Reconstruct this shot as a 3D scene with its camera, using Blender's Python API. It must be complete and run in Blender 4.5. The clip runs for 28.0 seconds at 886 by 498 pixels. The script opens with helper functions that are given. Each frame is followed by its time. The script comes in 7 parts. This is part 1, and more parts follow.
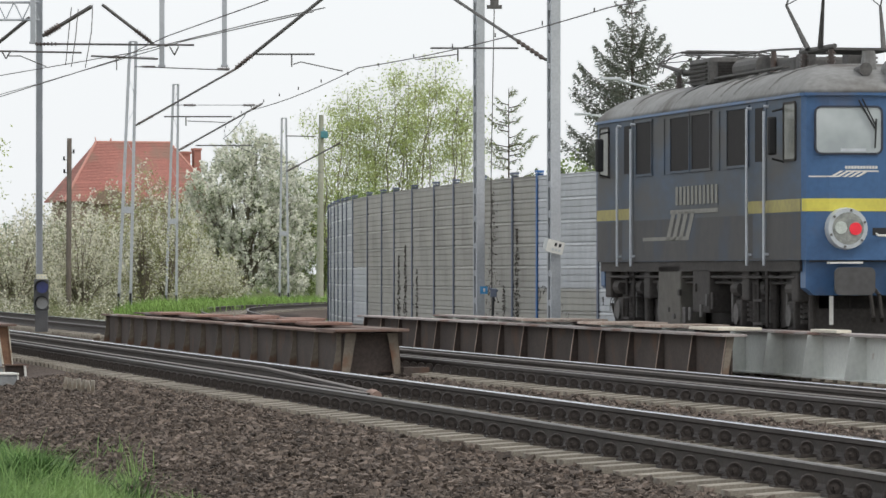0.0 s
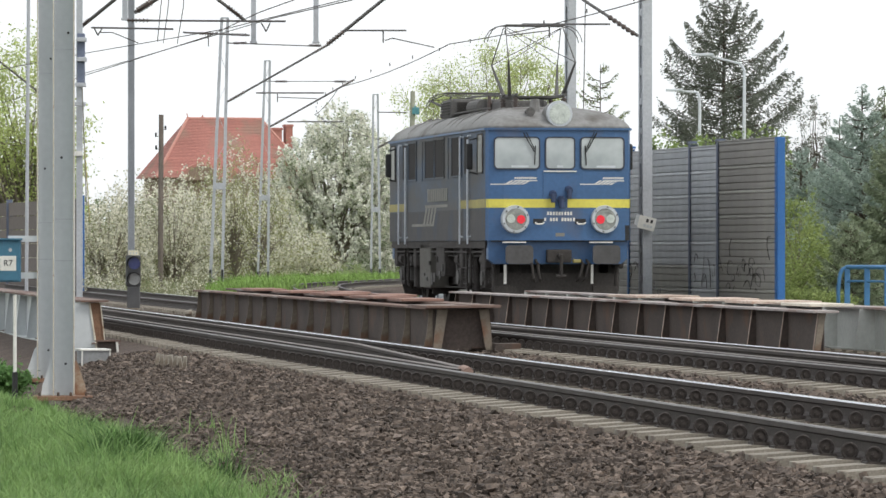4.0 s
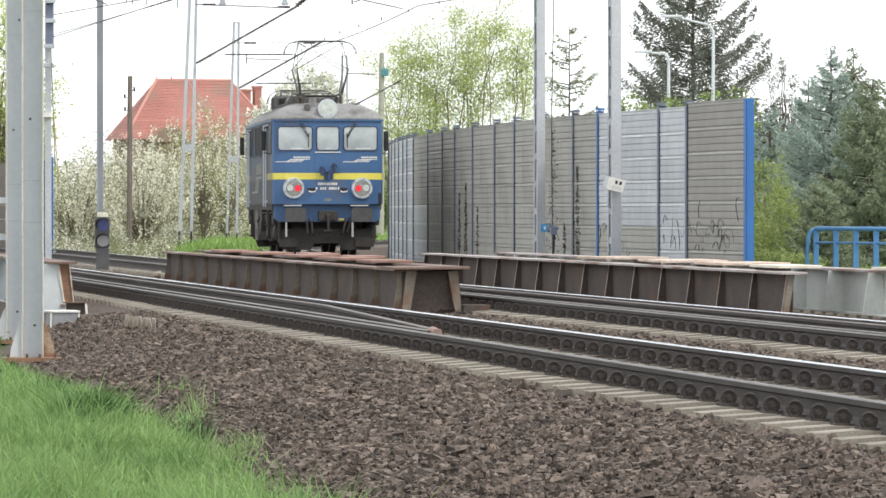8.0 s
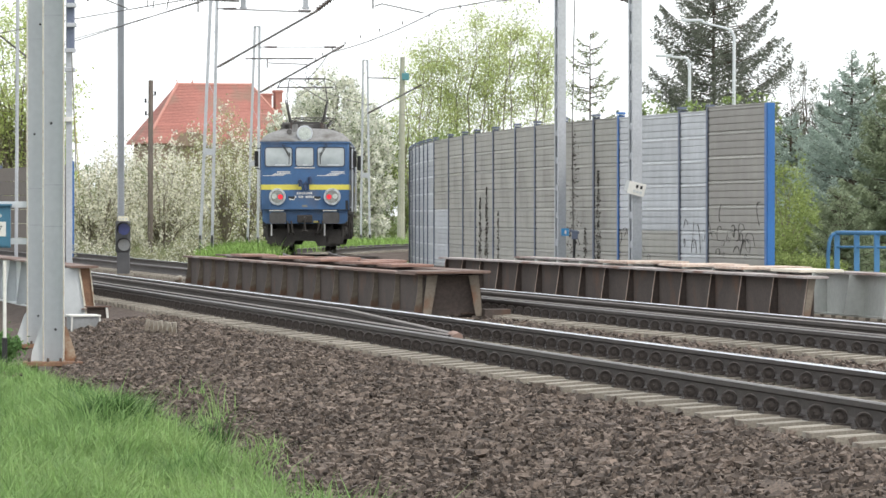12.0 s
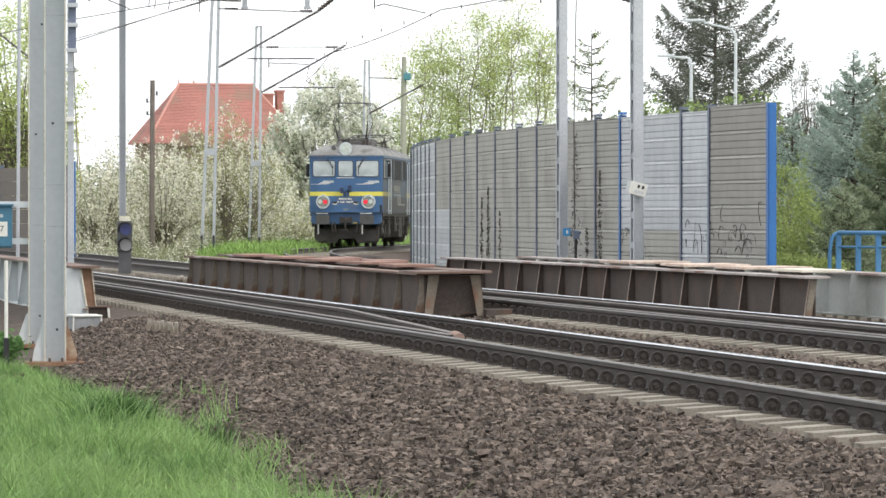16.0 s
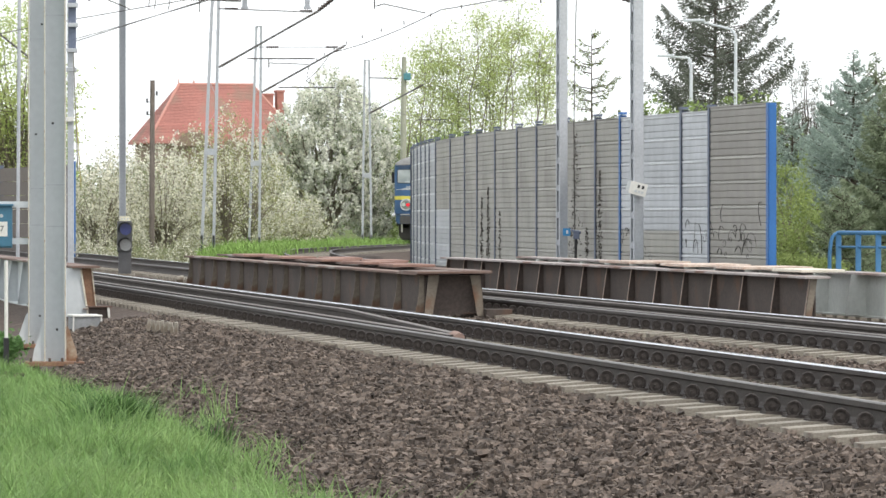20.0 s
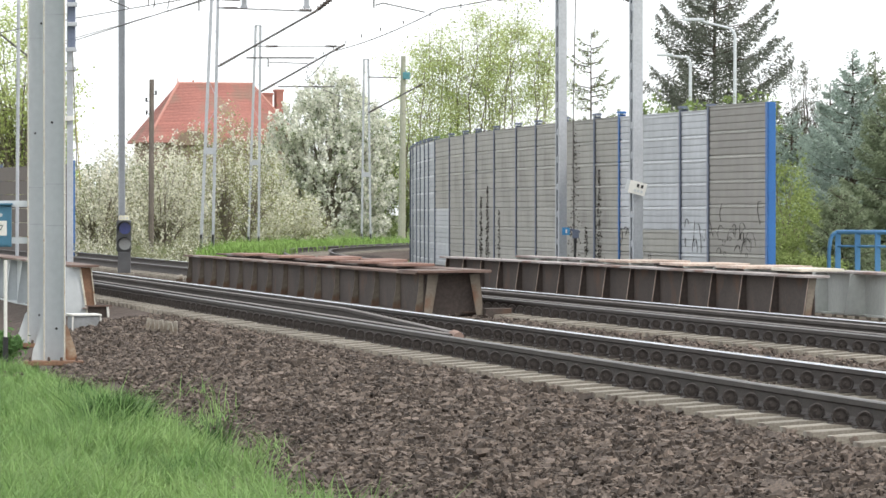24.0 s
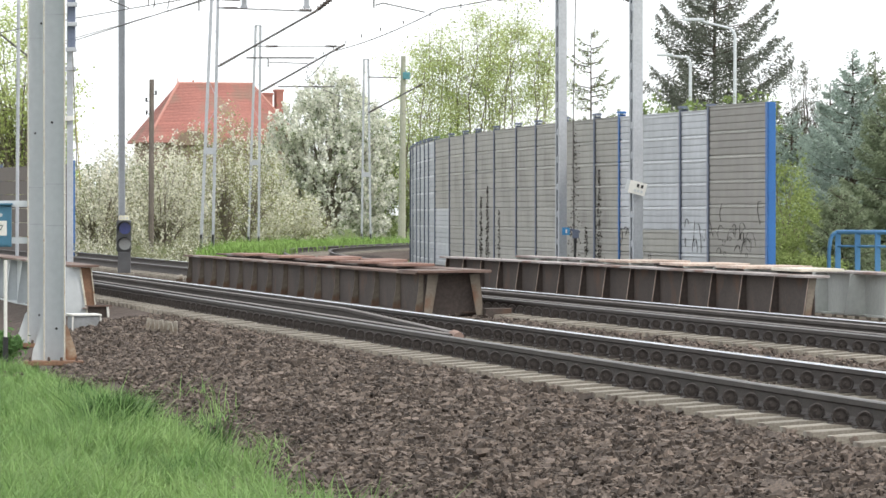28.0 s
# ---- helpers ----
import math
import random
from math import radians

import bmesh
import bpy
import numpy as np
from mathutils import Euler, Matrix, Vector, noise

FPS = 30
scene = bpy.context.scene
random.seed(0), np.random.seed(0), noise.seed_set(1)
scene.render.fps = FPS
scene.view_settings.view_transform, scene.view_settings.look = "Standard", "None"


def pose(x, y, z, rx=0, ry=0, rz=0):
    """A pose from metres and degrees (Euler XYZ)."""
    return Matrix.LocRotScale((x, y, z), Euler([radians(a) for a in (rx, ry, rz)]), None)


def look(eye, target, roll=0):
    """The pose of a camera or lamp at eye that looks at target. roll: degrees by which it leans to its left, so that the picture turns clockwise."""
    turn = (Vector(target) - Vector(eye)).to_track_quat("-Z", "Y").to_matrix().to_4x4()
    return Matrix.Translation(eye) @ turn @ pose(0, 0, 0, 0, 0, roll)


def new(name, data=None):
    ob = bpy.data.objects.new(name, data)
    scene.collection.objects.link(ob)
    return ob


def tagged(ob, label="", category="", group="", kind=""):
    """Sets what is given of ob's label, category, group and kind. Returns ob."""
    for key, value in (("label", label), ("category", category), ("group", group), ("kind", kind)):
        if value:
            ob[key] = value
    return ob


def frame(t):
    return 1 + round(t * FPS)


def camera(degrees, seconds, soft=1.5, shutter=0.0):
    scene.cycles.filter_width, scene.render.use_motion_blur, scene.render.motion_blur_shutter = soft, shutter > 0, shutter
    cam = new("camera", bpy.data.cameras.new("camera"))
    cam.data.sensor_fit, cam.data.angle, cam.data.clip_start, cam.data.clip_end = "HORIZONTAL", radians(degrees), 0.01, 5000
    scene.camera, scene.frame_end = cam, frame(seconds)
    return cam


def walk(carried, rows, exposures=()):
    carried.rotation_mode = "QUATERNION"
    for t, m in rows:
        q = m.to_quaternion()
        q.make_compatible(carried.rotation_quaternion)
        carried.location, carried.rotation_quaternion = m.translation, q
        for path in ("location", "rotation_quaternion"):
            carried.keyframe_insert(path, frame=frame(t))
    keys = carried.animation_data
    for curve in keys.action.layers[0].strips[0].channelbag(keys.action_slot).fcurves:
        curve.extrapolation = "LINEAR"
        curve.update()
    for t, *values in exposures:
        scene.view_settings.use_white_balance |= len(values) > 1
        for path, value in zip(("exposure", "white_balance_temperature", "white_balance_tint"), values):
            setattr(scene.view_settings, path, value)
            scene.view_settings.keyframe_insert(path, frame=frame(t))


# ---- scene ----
# ---- camera: a long lens on a stand 1.2 m above the rails, turned by hand and then left alone ----
EYE = (0.0, 0.0, 1.2)
cam = camera(10.54, 28.0, soft=1.55)

# seconds, turn to the left and tilt up, in thousandths of a radian
PAN = [(0.0, -17.1, 12.26), (0.4, -14.05, 9.4), (0.5, -13.33, 8.83), (1.0, -10.45, 7.74), (1.5, -10.62, 8.65), (2.0, -9.9, 10.75), (2.5, -8.65, 12.6),
       (3.0, 0.95, 12.4), (3.5, 9.0, 10.8), (4.0, 1.95, 7.3), (4.5, -8.8, 3.6), (5.2, -13.0, 0.6), (5.9, -11.6, -1.5), (6.5, -9.55, -2.0), (7.0, -8.1, -1.45), (7.5, -6.1, -0.9),
       (8.0, -4.5, -0.7), (8.5, -3.4, -0.37), (9.0, -2.35, -0.18), (9.5, -1.62, 0.0), (10.0, -1.08, 0.0), (10.5, -0.72, 0.0), (11.0, -0.54, 0.15),
       (12.0, -0.18, 0.17), (12.5, -0.09, 0.17), (14.5, 0.0, 0.17), (16.0, 0.15, 0.17), (20.5, 0.15, 0.17), (21.5, 0.09, 0.09), (23.5, 0.0, 0.0), (28.0, 0.0, 0.0)]
walk(cam, [(t, pose(*EYE, 90 + math.degrees(tilt / 1000) - 0.418, 0, math.degrees(turn / 1000))) for t, turn, tilt in PAN],
     exposures=[(0.0, -0.42), (1.0, -0.11), (2.0, -0.10), (3.0, -0.23), (4.0, -0.21), (4.5, -0.16), (6.5, 0.27), (8.0, 0.25), (10.0, 0.18), (28.0, 0.15)])

# ---- light: a bright, thinly clouded spring sky, the sun soft behind the haze ----
SUN_EL, SUN_AZ = 50.0, 128.0      # degrees; azimuth clockwise from the way ahead (+y)
world = bpy.data.worlds.new("sky")
scene.world = world
world.use_nodes = True
wn, wl = world.node_tree.nodes, world.node_tree.links
wn.clear()
sky = wn.new("ShaderNodeTexSky")
sky.sky_type, sky.sun_disc = "NISHITA", False
sky.sun_elevation, sky.sun_rotation = radians(SUN_EL), radians(SUN_AZ)
sky.air_density, sky.dust_density, sky.ozone_density = 1.0, 3.0, 1.0
cloud = wn.new("ShaderNodeMix")
cloud.data_type = "RGBA"
cloud.inputs[0].default_value = 0.8
cloud.inputs[7].default_value = (14.7, 15.1, 15.45, 1)
bg = wn.new("ShaderNodeBackground")
bg.inputs[1].default_value = 0.1
wout = wn.new("ShaderNodeOutputWorld")
wl.new(sky.outputs[0], cloud.inputs[6])
wl.new(cloud.outputs[2], bg.inputs[0])
wl.new(bg.outputs[0], wout.inputs[0])
sun = new("sun", bpy.data.lights.new("sun", "SUN"))
sun.data.energy, sun.data.angle, sun.data.color = 1.5, radians(12), (1.0, 0.95, 0.87)
sd = Vector((math.sin(radians(SUN_AZ)) * math.cos(radians(SUN_EL)), math.cos(radians(SUN_AZ)) * math.cos(radians(SUN_EL)), math.sin(radians(SUN_EL))))
sun.matrix_world = look(sd * 100, (0, 0, 0))


# ---- materials ----
def mat(name, col, col2=None, rough=0.7, metal=0.0, scale=6.0, fine=60.0, bump=0.15, rand=0.0, island=0.0, spec=0.5, stain=None, stain_at=0.62, stain_scale=1.5, stretch=(1, 1, 1)):
    """Two colours mixed by noise at two scales, with an optional stain of its own shape and fine relief."""
    m = bpy.data.materials.new(name)
    m.use_nodes = True
    n, l = m.node_tree.nodes, m.node_tree.links
    b = n["Principled BSDF"]
    b.inputs["Roughness"].default_value, b.inputs["Metallic"].default_value = rough, metal
    b.inputs["Specular IOR Level"].default_value = spec
    tc = n.new("ShaderNodeTexCoord")
    mp = n.new("ShaderNodeMapping")
    mp.inputs["Scale"].default_value = stretch
    l.new(tc.outputs["Object"], mp.inputs[0])
    n1 = n.new("ShaderNodeTexNoise")
    n1.inputs["Scale"].default_value, n1.inputs["Detail"].default_value = scale, 4
    l.new(mp.outputs[0], n1.inputs["Vector"])
    n2 = n.new("ShaderNodeTexNoise")
    n2.inputs["Scale"].default_value, n2.inputs["Detail"].default_value = fine, 3
    l.new(mp.outputs[0], n2.inputs["Vector"])
    add = n.new("ShaderNodeMath")
    add.operation = "ADD"
    l.new(n1.outputs["Fac"], add.inputs[0])
    l.new(n2.outputs["Fac"], add.inputs[1])
    ramp = n.new("ShaderNodeMapRange")
    ramp.inputs[1].default_value, ramp.inputs[2].default_value = 0.75, 1.25
    l.new(add.outputs[0], ramp.inputs[0])
    mx = n.new("ShaderNodeMix")
    mx.data_type = "RGBA"
    c2 = col2 or tuple(c * 0.72 for c in col)
    mx.inputs[6].default_value, mx.inputs[7].default_value = (*col, 1), (*c2, 1)
    l.new(ramp.outputs[0], mx.inputs[0])
    out = mx.outputs[2]
    if stain:
        n3 = n.new("ShaderNodeTexNoise")
        n3.inputs["Scale"].default_value, n3.inputs["Detail"].default_value = stain_scale, 6
        l.new(mp.outputs[0], n3.inputs["Vector"])
        r3 = n.new("ShaderNodeMapRange")
        r3.inputs[1].default_value, r3.inputs[2].default_value = stain_at - 0.07, stain_at + 0.07
        l.new(n3.outputs["Fac"], r3.inputs[0])
        m3 = n.new("ShaderNodeMix")
        m3.data_type = "RGBA"
        m3.inputs[7].default_value = (*stain, 1)
        l.new(r3.outputs[0], m3.inputs[0])
        l.new(out, m3.inputs[6])
        out = m3.outputs[2]
    if rand or island:
        src = n.new("ShaderNodeObjectInfo").outputs["Random"] if rand else n.new("ShaderNodeNewGeometry").outputs["Random Per Island"]
        rr = n.new("ShaderNodeMapRange")
        amt = rand or island
        rr.inputs[3].default_value, rr.inputs[4].default_value = 1 - amt, 1 + amt
        l.new(src, rr.inputs[0])
        hs = n.new("ShaderNodeHueSaturation")
        l.new(rr.outputs[0], hs.inputs["Value"])
        l.new(out, hs.inputs["Color"])
        out = hs.outputs[0]
    l.new(out, b.inputs["Base Color"])
    if bump:
        bp = n.new("ShaderNodeBump")
        bp.inputs["Strength"].default_value, bp.inputs["Distance"].default_value = bump, 0.02
        l.new(n2.outputs["Fac"], bp.inputs["Height"])
        l.new(bp.outputs[0], b.inputs["Normal"])
    return m


def leafmat(name, col, col2, glow=0.35, island=0.3, spec=0.25, **more):
    """Thin leaves and petals: some of the light goes through."""
    m = mat(name, col, col2, rough=0.6, scale=0.7, fine=9, bump=0, island=island, spec=spec, **more)
    n, l = m.node_tree.nodes, m.node_tree.links
    b, out = n["Principled BSDF"], n["Material Output"]
    tr = n.new("ShaderNodeBsdfTranslucent")
    ms = n.new("ShaderNodeMixShader")
    ms.inputs[0].default_value = glow
    l.new(b.inputs["Base Color"].links[0].from_socket, tr.inputs[0])
    l.new(b.outputs[0], ms.inputs[1])
    l.new(tr.outputs[0], ms.inputs[2])
    l.new(ms.outputs[0], out.inputs[0])
    return m


M_BALLAST = mat("ballast_bed", (0.125, 0.097, 0.082), (0.06, 0.047, 0.04), rough=0.95, scale=3, fine=26, bump=0.9, spec=0.2)
M_STONE = mat("ballast_stone", (0.182, 0.144, 0.118), (0.068, 0.057, 0.051), rough=0.9, scale=5, fine=60, bump=0.3, island=0.6, spec=0.25)
M_SOIL = mat("soil", (0.12, 0.17, 0.05), (0.09, 0.10, 0.045), rough=1, scale=0.4, fine=6, bump=0.5, spec=0.1)
M_GRASS = leafmat("grass", (0.30, 0.43, 0.165), (0.18, 0.305, 0.10), 0.45, stain=(0.165, 0.28, 0.095), stain_at=0.56, stain_scale=0.8)
M_DRYGRASS = leafmat("far_grass", (0.29, 0.44, 0.125), (0.20, 0.33, 0.085), 0.35)
M_RAILSIDE = mat("rail_side", (0.075, 0.062, 0.055), (0.045, 0.038, 0.035), rough=0.75, scale=2, fine=40, metal=0.2)
M_RAILTOP = mat("rail_top", (0.62, 0.63, 0.66), (0.5, 0.51, 0.54), rough=0.16, metal=0.95, scale=3, fine=30, bump=0.01)
M_RAILDULL = mat("rail_top_dull", (0.21, 0.20, 0.19), (0.13, 0.12, 0.115), rough=0.58, metal=0.45, scale=3, fine=30, bump=0.04)
M_GUARD = mat("guard_rail_top", (0.20, 0.175, 0.155), (0.12, 0.10, 0.09), rough=0.6, metal=0.3, scale=2, fine=25, bump=0.08)
M_CONC = mat("old_concrete", (0.34, 0.315, 0.265), (0.22, 0.195, 0.16), rough=0.92, scale=4, fine=70, bump=0.25, rand=0.15, stain=(0.15, 0.11, 0.08), stain_at=0.62, stain_scale=3)
M_CLIP = mat("clip_steel", (0.085, 0.072, 0.065), (0.05, 0.043, 0.04), rough=0.75, metal=0.4)
M_RUST = mat("rusty_girder", (0.105, 0.08, 0.068), (0.06, 0.048, 0.042), rough=0.85, scale=1.2, fine=25, bump=0.2, stain=(0.13, 0.075, 0.05), stain_at=0.63, stain_scale=1.1)
M_RUSTTOP = mat("rusty_flange", (0.19, 0.125, 0.10), (0.13, 0.085, 0.07), rough=0.88, scale=0.8, fine=20, bump=0.2, rand=0.2, stain=(0.30, 0.27, 0.25), stain_at=0.6, stain_scale=0.6)
M_FLANGEPALE = mat("weathered_flange", (0.44, 0.40, 0.39), (0.30, 0.25, 0.235), rough=0.85, scale=0.8, fine=20, bump=0.2, stain=(0.24, 0.15, 0.12), stain_at=0.6, stain_scale=0.8)
M_PLATE = mat("pale_plate", (0.60, 0.52, 0.45), (0.40, 0.27, 0.21), rough=0.85, scale=2, fine=20, rand=0.2)
M_GREYPAINT = mat("grey_paint", (0.56, 0.59, 0.605), (0.505, 0.535, 0.55), rough=0.45, scale=0.8, fine=14, bump=0.05, stain=(0.30, 0.24, 0.19), stain_at=0.74, stain_scale=1.4)
M_GIRDGREY = mat("girder_grey_paint", (0.68, 0.70, 0.665), (0.57, 0.59, 0.56), rough=0.6, scale=1.0, fine=15, stain=(0.30, 0.2, 0.14), stain_at=0.74, stain_scale=3.0)
M_BLUE = mat("blue_paint", (0.035, 0.16, 0.45), (0.03, 0.13, 0.38), rough=0.5, scale=1.5, fine=25, bump=0.05)
M_RAILBLUE = mat("railing_blue_paint", (0.085, 0.245, 0.49), (0.065, 0.20, 0.41), rough=0.5, scale=1.5, fine=25, bump=0.05)
M_PANEL = mat("panel_grey", (0.405, 0.393, 0.355), (0.335, 0.325, 0.293), rough=0.6, scale=0.8, fine=5, stretch=(0.6, 0.6, 0.35), rand=0.05, bump=0.05, stain=(0.25, 0.235, 0.21), stain_at=0.66, stain_scale=1.0)
M_PANELEND = mat("panel_brown_grey", (0.345, 0.33, 0.302), (0.295, 0.28, 0.258), rough=0.65, scale=0.8, fine=5, stretch=(0.6, 0.6, 0.35), rand=0.04, bump=0.05)
M_LIP = mat("panel_lip", (0.375, 0.362, 0.33), (0.31, 0.30, 0.27), rough=0.5, scale=1.5, fine=9, rand=0.16, bump=0.03)
# paler than its panels: skylight caught by the sloped lip is put into the colour
M_LIPPALE = mat("panel_lip_pale", (0.62, 0.64, 0.66), (0.52, 0.54, 0.57), rough=0.4, scale=1.5, fine=9, rand=0.1, bump=0.03)
M_PANELPALE = mat("panel_pale", (0.55, 0.57, 0.60), (0.44, 0.46, 0.485), rough=0.45, scale=0.8, fine=5, stretch=(0.6, 0.6, 0.35), rand=0.10, bump=0.05)
M_PANELBLUE = mat("panel_blue_grey", (0.50, 0.525, 0.55), (0.40, 0.42, 0.445), rough=0.5, scale=0.8, fine=5, stretch=(0.6, 0.6, 0.35), rand=0.10, bump=0.05)
# lighter than the web: light falling on the stiffener plates is put into the colour
M_STIFF = mat("lit_stiffener", (0.27, 0.235, 0.185), (0.18, 0.148, 0.115), rough=0.9, scale=1.5, fine=22, bump=0.2, rand=0.12, stain=(0.17, 0.085, 0.05), stain_at=0.6, stain_scale=2.2)
M_STIFFPALE = mat("pale_end_plate", (0.27, 0.235, 0.19), (0.19, 0.155, 0.12), rough=0.9, scale=2, fine=22, bump=0.2, stain=(0.20, 0.11, 0.07), stain_at=0.62, stain_scale=2.5)
M_GALV = mat("galvanised", (0.50, 0.52, 0.55), (0.39, 0.41, 0.44), rough=0.55, metal=0.0, scale=1.2, fine=20)
M_POST = mat("wall_post", (0.16, 0.19, 0.26), (0.11, 0.13, 0.19), rough=0.55, scale=2, fine=20)
M_WIRE = mat("wire", (0.11, 0.10, 0.095), rough=0.6, metal=0.3, bump=0)
M_TUBE = mat("cantilever_tube", (0.16, 0.155, 0.15), (0.10, 0.095, 0.09), rough=0.6, metal=0.3)
M_INSUL = mat("insulator", (0.085, 0.06, 0.05), rough=0.3)
M_WOODOLD = mat("old_wood", (0.22, 0.185, 0.16), (0.11, 0.092, 0.08), rough=0.95, scale=2, fine=30, stretch=(1, 1, 0.1))
M_BARK = mat("bark", (0.13, 0.10, 0.075), (0.06, 0.048, 0.038), rough=0.95, scale=3, fine=25, bump=0.5)
M_BLACK = mat("black_paint", (0.02, 0.02, 0.022), rough=0.5, bump=0.02)
M_WHITE = mat("white_paint", (0.78, 0.77, 0.73), (0.66, 0.65, 0.61), rough=0.6, scale=2, fine=20, bump=0.03)
M_ROOFTILE = mat("roof_tile", (0.47, 0.205, 0.17), (0.37, 0.16, 0.135), rough=0.8, scale=0.35, fine=5, rand=0.10, stain=(0.33, 0.20, 0.16), stain_at=0.58, stain_scale=0.45)
M_REDRUST = mat("red_rust", (0.27, 0.155, 0.095), (0.16, 0.09, 0.06), rough=0.9, scale=4, fine=40, bump=0.25)
M_CONCPALE = mat("crumbling_concrete", (0.50, 0.48, 0.43), (0.34, 0.32, 0.28), rough=0.95, scale=5, fine=30, bump=0.6)
M_RUSTSTAIN = mat("rust_streaked_paint", (0.42, 0.36, 0.28), (0.30, 0.19, 0.12), rough=0.85, scale=4, fine=30, stain=(0.22, 0.11, 0.06), stain_at=0.55, stain_scale=6)
M_CREAMPAINT = mat("cream_edge", (0.66, 0.64, 0.55), (0.48, 0.42, 0.33), rough=0.7, scale=6, fine=40, stain=(0.30, 0.17, 0.10), stain_at=0.64, stain_scale=9)
M_BRICKHOUSE = mat("house_wall", (0.30, 0.22, 0.17), (0.22, 0.16, 0.12), rough=0.9, scale=0.6, fine=9)


# ---- building helpers ----
def part(name, bm, material, parent=None, label="", smooth=False):
    """One mesh object out of a bmesh (or a ready mesh), under a thing or a part."""
    if isinstance(bm, bmesh.types.BMesh):
        me = bpy.data.meshes.new(name)
        bm.to_mesh(me)
        bm.free()
        me.materials.append(material)
        if smooth:
            me.shade_smooth()
    else:
        me = bm
    ob = new(name, me)
    if parent:
        ob.parent = parent
    if label:
        ob["label"] = label
    return ob


def meshed(name, verts, faces, material, smooth=False):
    me = bpy.data.meshes.new(name)
    me.from_pydata(verts, [], faces)
    me.materials.append(material)
    if smooth:
        me.shade_smooth()
    me.update()
    return me


def empty(name, m, label, category, group="", kind=""):
    ob = new(name)
    ob.empty_display_size = 0.3
    ob.matrix_basis = m
    return tagged(ob, label, category, group, kind)


def box(bm, c, s, m=None, bevel=0.0):
    """A block with its middle at c and the full sizes s."""
    r = bmesh.ops.create_cube(bm, size=1.0)
    vs = r["verts"]
    bmesh.ops.scale(bm, vec=s, verts=vs)
    if bevel:
        es = list({e for v in vs for e in v.link_edges})
        r2 = bmesh.ops.bevel(bm, geom=es, offset=bevel, segments=2, profile=0.6, affect="EDGES")
        vs = list({v for f in r2["faces"] for v in f.verts} | {v for v in vs if v.is_valid})
        vs = list({v for f in {f for v in vs for f in v.link_faces} for v in f.verts})
    bmesh.ops.transform(bm, matrix=(m or Matrix()) @ Matrix.Translation(c) if m else Matrix.Translation(c), verts=vs)
    return bm


def tube(bm, a, b, r, r2=None, n=8, caps=True):
    """A round bar from a to b."""
    a, b = Vector(a), Vector(b)
    d = b - a
    m = Matrix.Translation((a + b) / 2) @ d.to_track_quat("Z", "Y").to_matrix().to_4x4()
    bmesh.ops.create_cone(bm, cap_ends=caps, segments=n, radius1=r, radius2=r if r2 is None else r2, depth=d.length, matrix=m)
    return bm


def prism(bm, pts, axis, a, b):
    """A flat outline pushed from a to b along an axis; pts run over the other two axes in order."""
    def put(u, v, w):
        return {"x": (w, u, v), "y": (u, w, v), "z": (u, v, w)}[axis]
    lo = [bm.verts.new(put(u, v, a)) for u, v in pts]
    hi = [bm.verts.new(put(u, v, b)) for u, v in pts]
    k = len(pts)
    fs = [bm.faces.new(lo[::-1]), bm.faces.new(hi)] + [bm.faces.new((lo[i], lo[(i + 1) % k], hi[(i + 1) % k], hi[i])) for i in range(k)]
    bmesh.ops.recalc_face_normals(bm, faces=fs)
    return bm


def B():
    return bmesh.new()


# ---- the plan: three tracks; the far one branches off in a curve to the right ----
HEAD0, BEND_AT, BEND_RAMP, BEND, BEND_END = -0.165, 97.0, 20.0, 0.0027, 207.0


def _branch():
    ds = 0.25
    s = np.arange(0, 330, ds)
    h = HEAD0 + np.cumsum(np.clip((s - BEND_AT) / BEND_RAMP, 0, 1) * (s < BEND_END) * BEND) * ds
    x, y = np.cumsum(np.sin(h)) * ds, np.cumsum(np.cos(h)) * ds
    return s, h, x - np.interp(87.3, y, x) + 3.45, y


BS, BH, BX, BY = _branch()


def fall(s):
    """The branch drops a little as it leaves."""
    return float(np.interp(s, [165, 200, 230], [0, -0.10, -0.13]))


def branch(s, off=0.0):
    """Place and heading on the curving track, off metres to its right."""
    h = float(np.interp(s, BS, BH))
    return float(np.interp(s, BS, BX)) + off * math.cos(h), float(np.interp(s, BS, BY)) - off * math.sin(h), h


def main(s, off=0.0):
    """Place and heading along the straight tracks, in the same measure."""
    c, k = math.cos(HEAD0), math.sin(HEAD0)
    return 11.3755 + (s - 40) * k + off * c, 39.703 + (s - 40) * c - off * k, HEAD0


T1, T2 = -9.2, -5.0       # middles of the two straight tracks, against the branch


def site(bearing, dist, z=0.0):
    """A place by its bearing from the stand, in thousandths of a radian to the right, and its distance ahead."""
    return Vector((bearing * dist / 1000, dist, z))


def high(elev, dist):
    """The height of what stands that many thousandths above the level of the eye."""
    return 1.2 + elev * dist / 1000


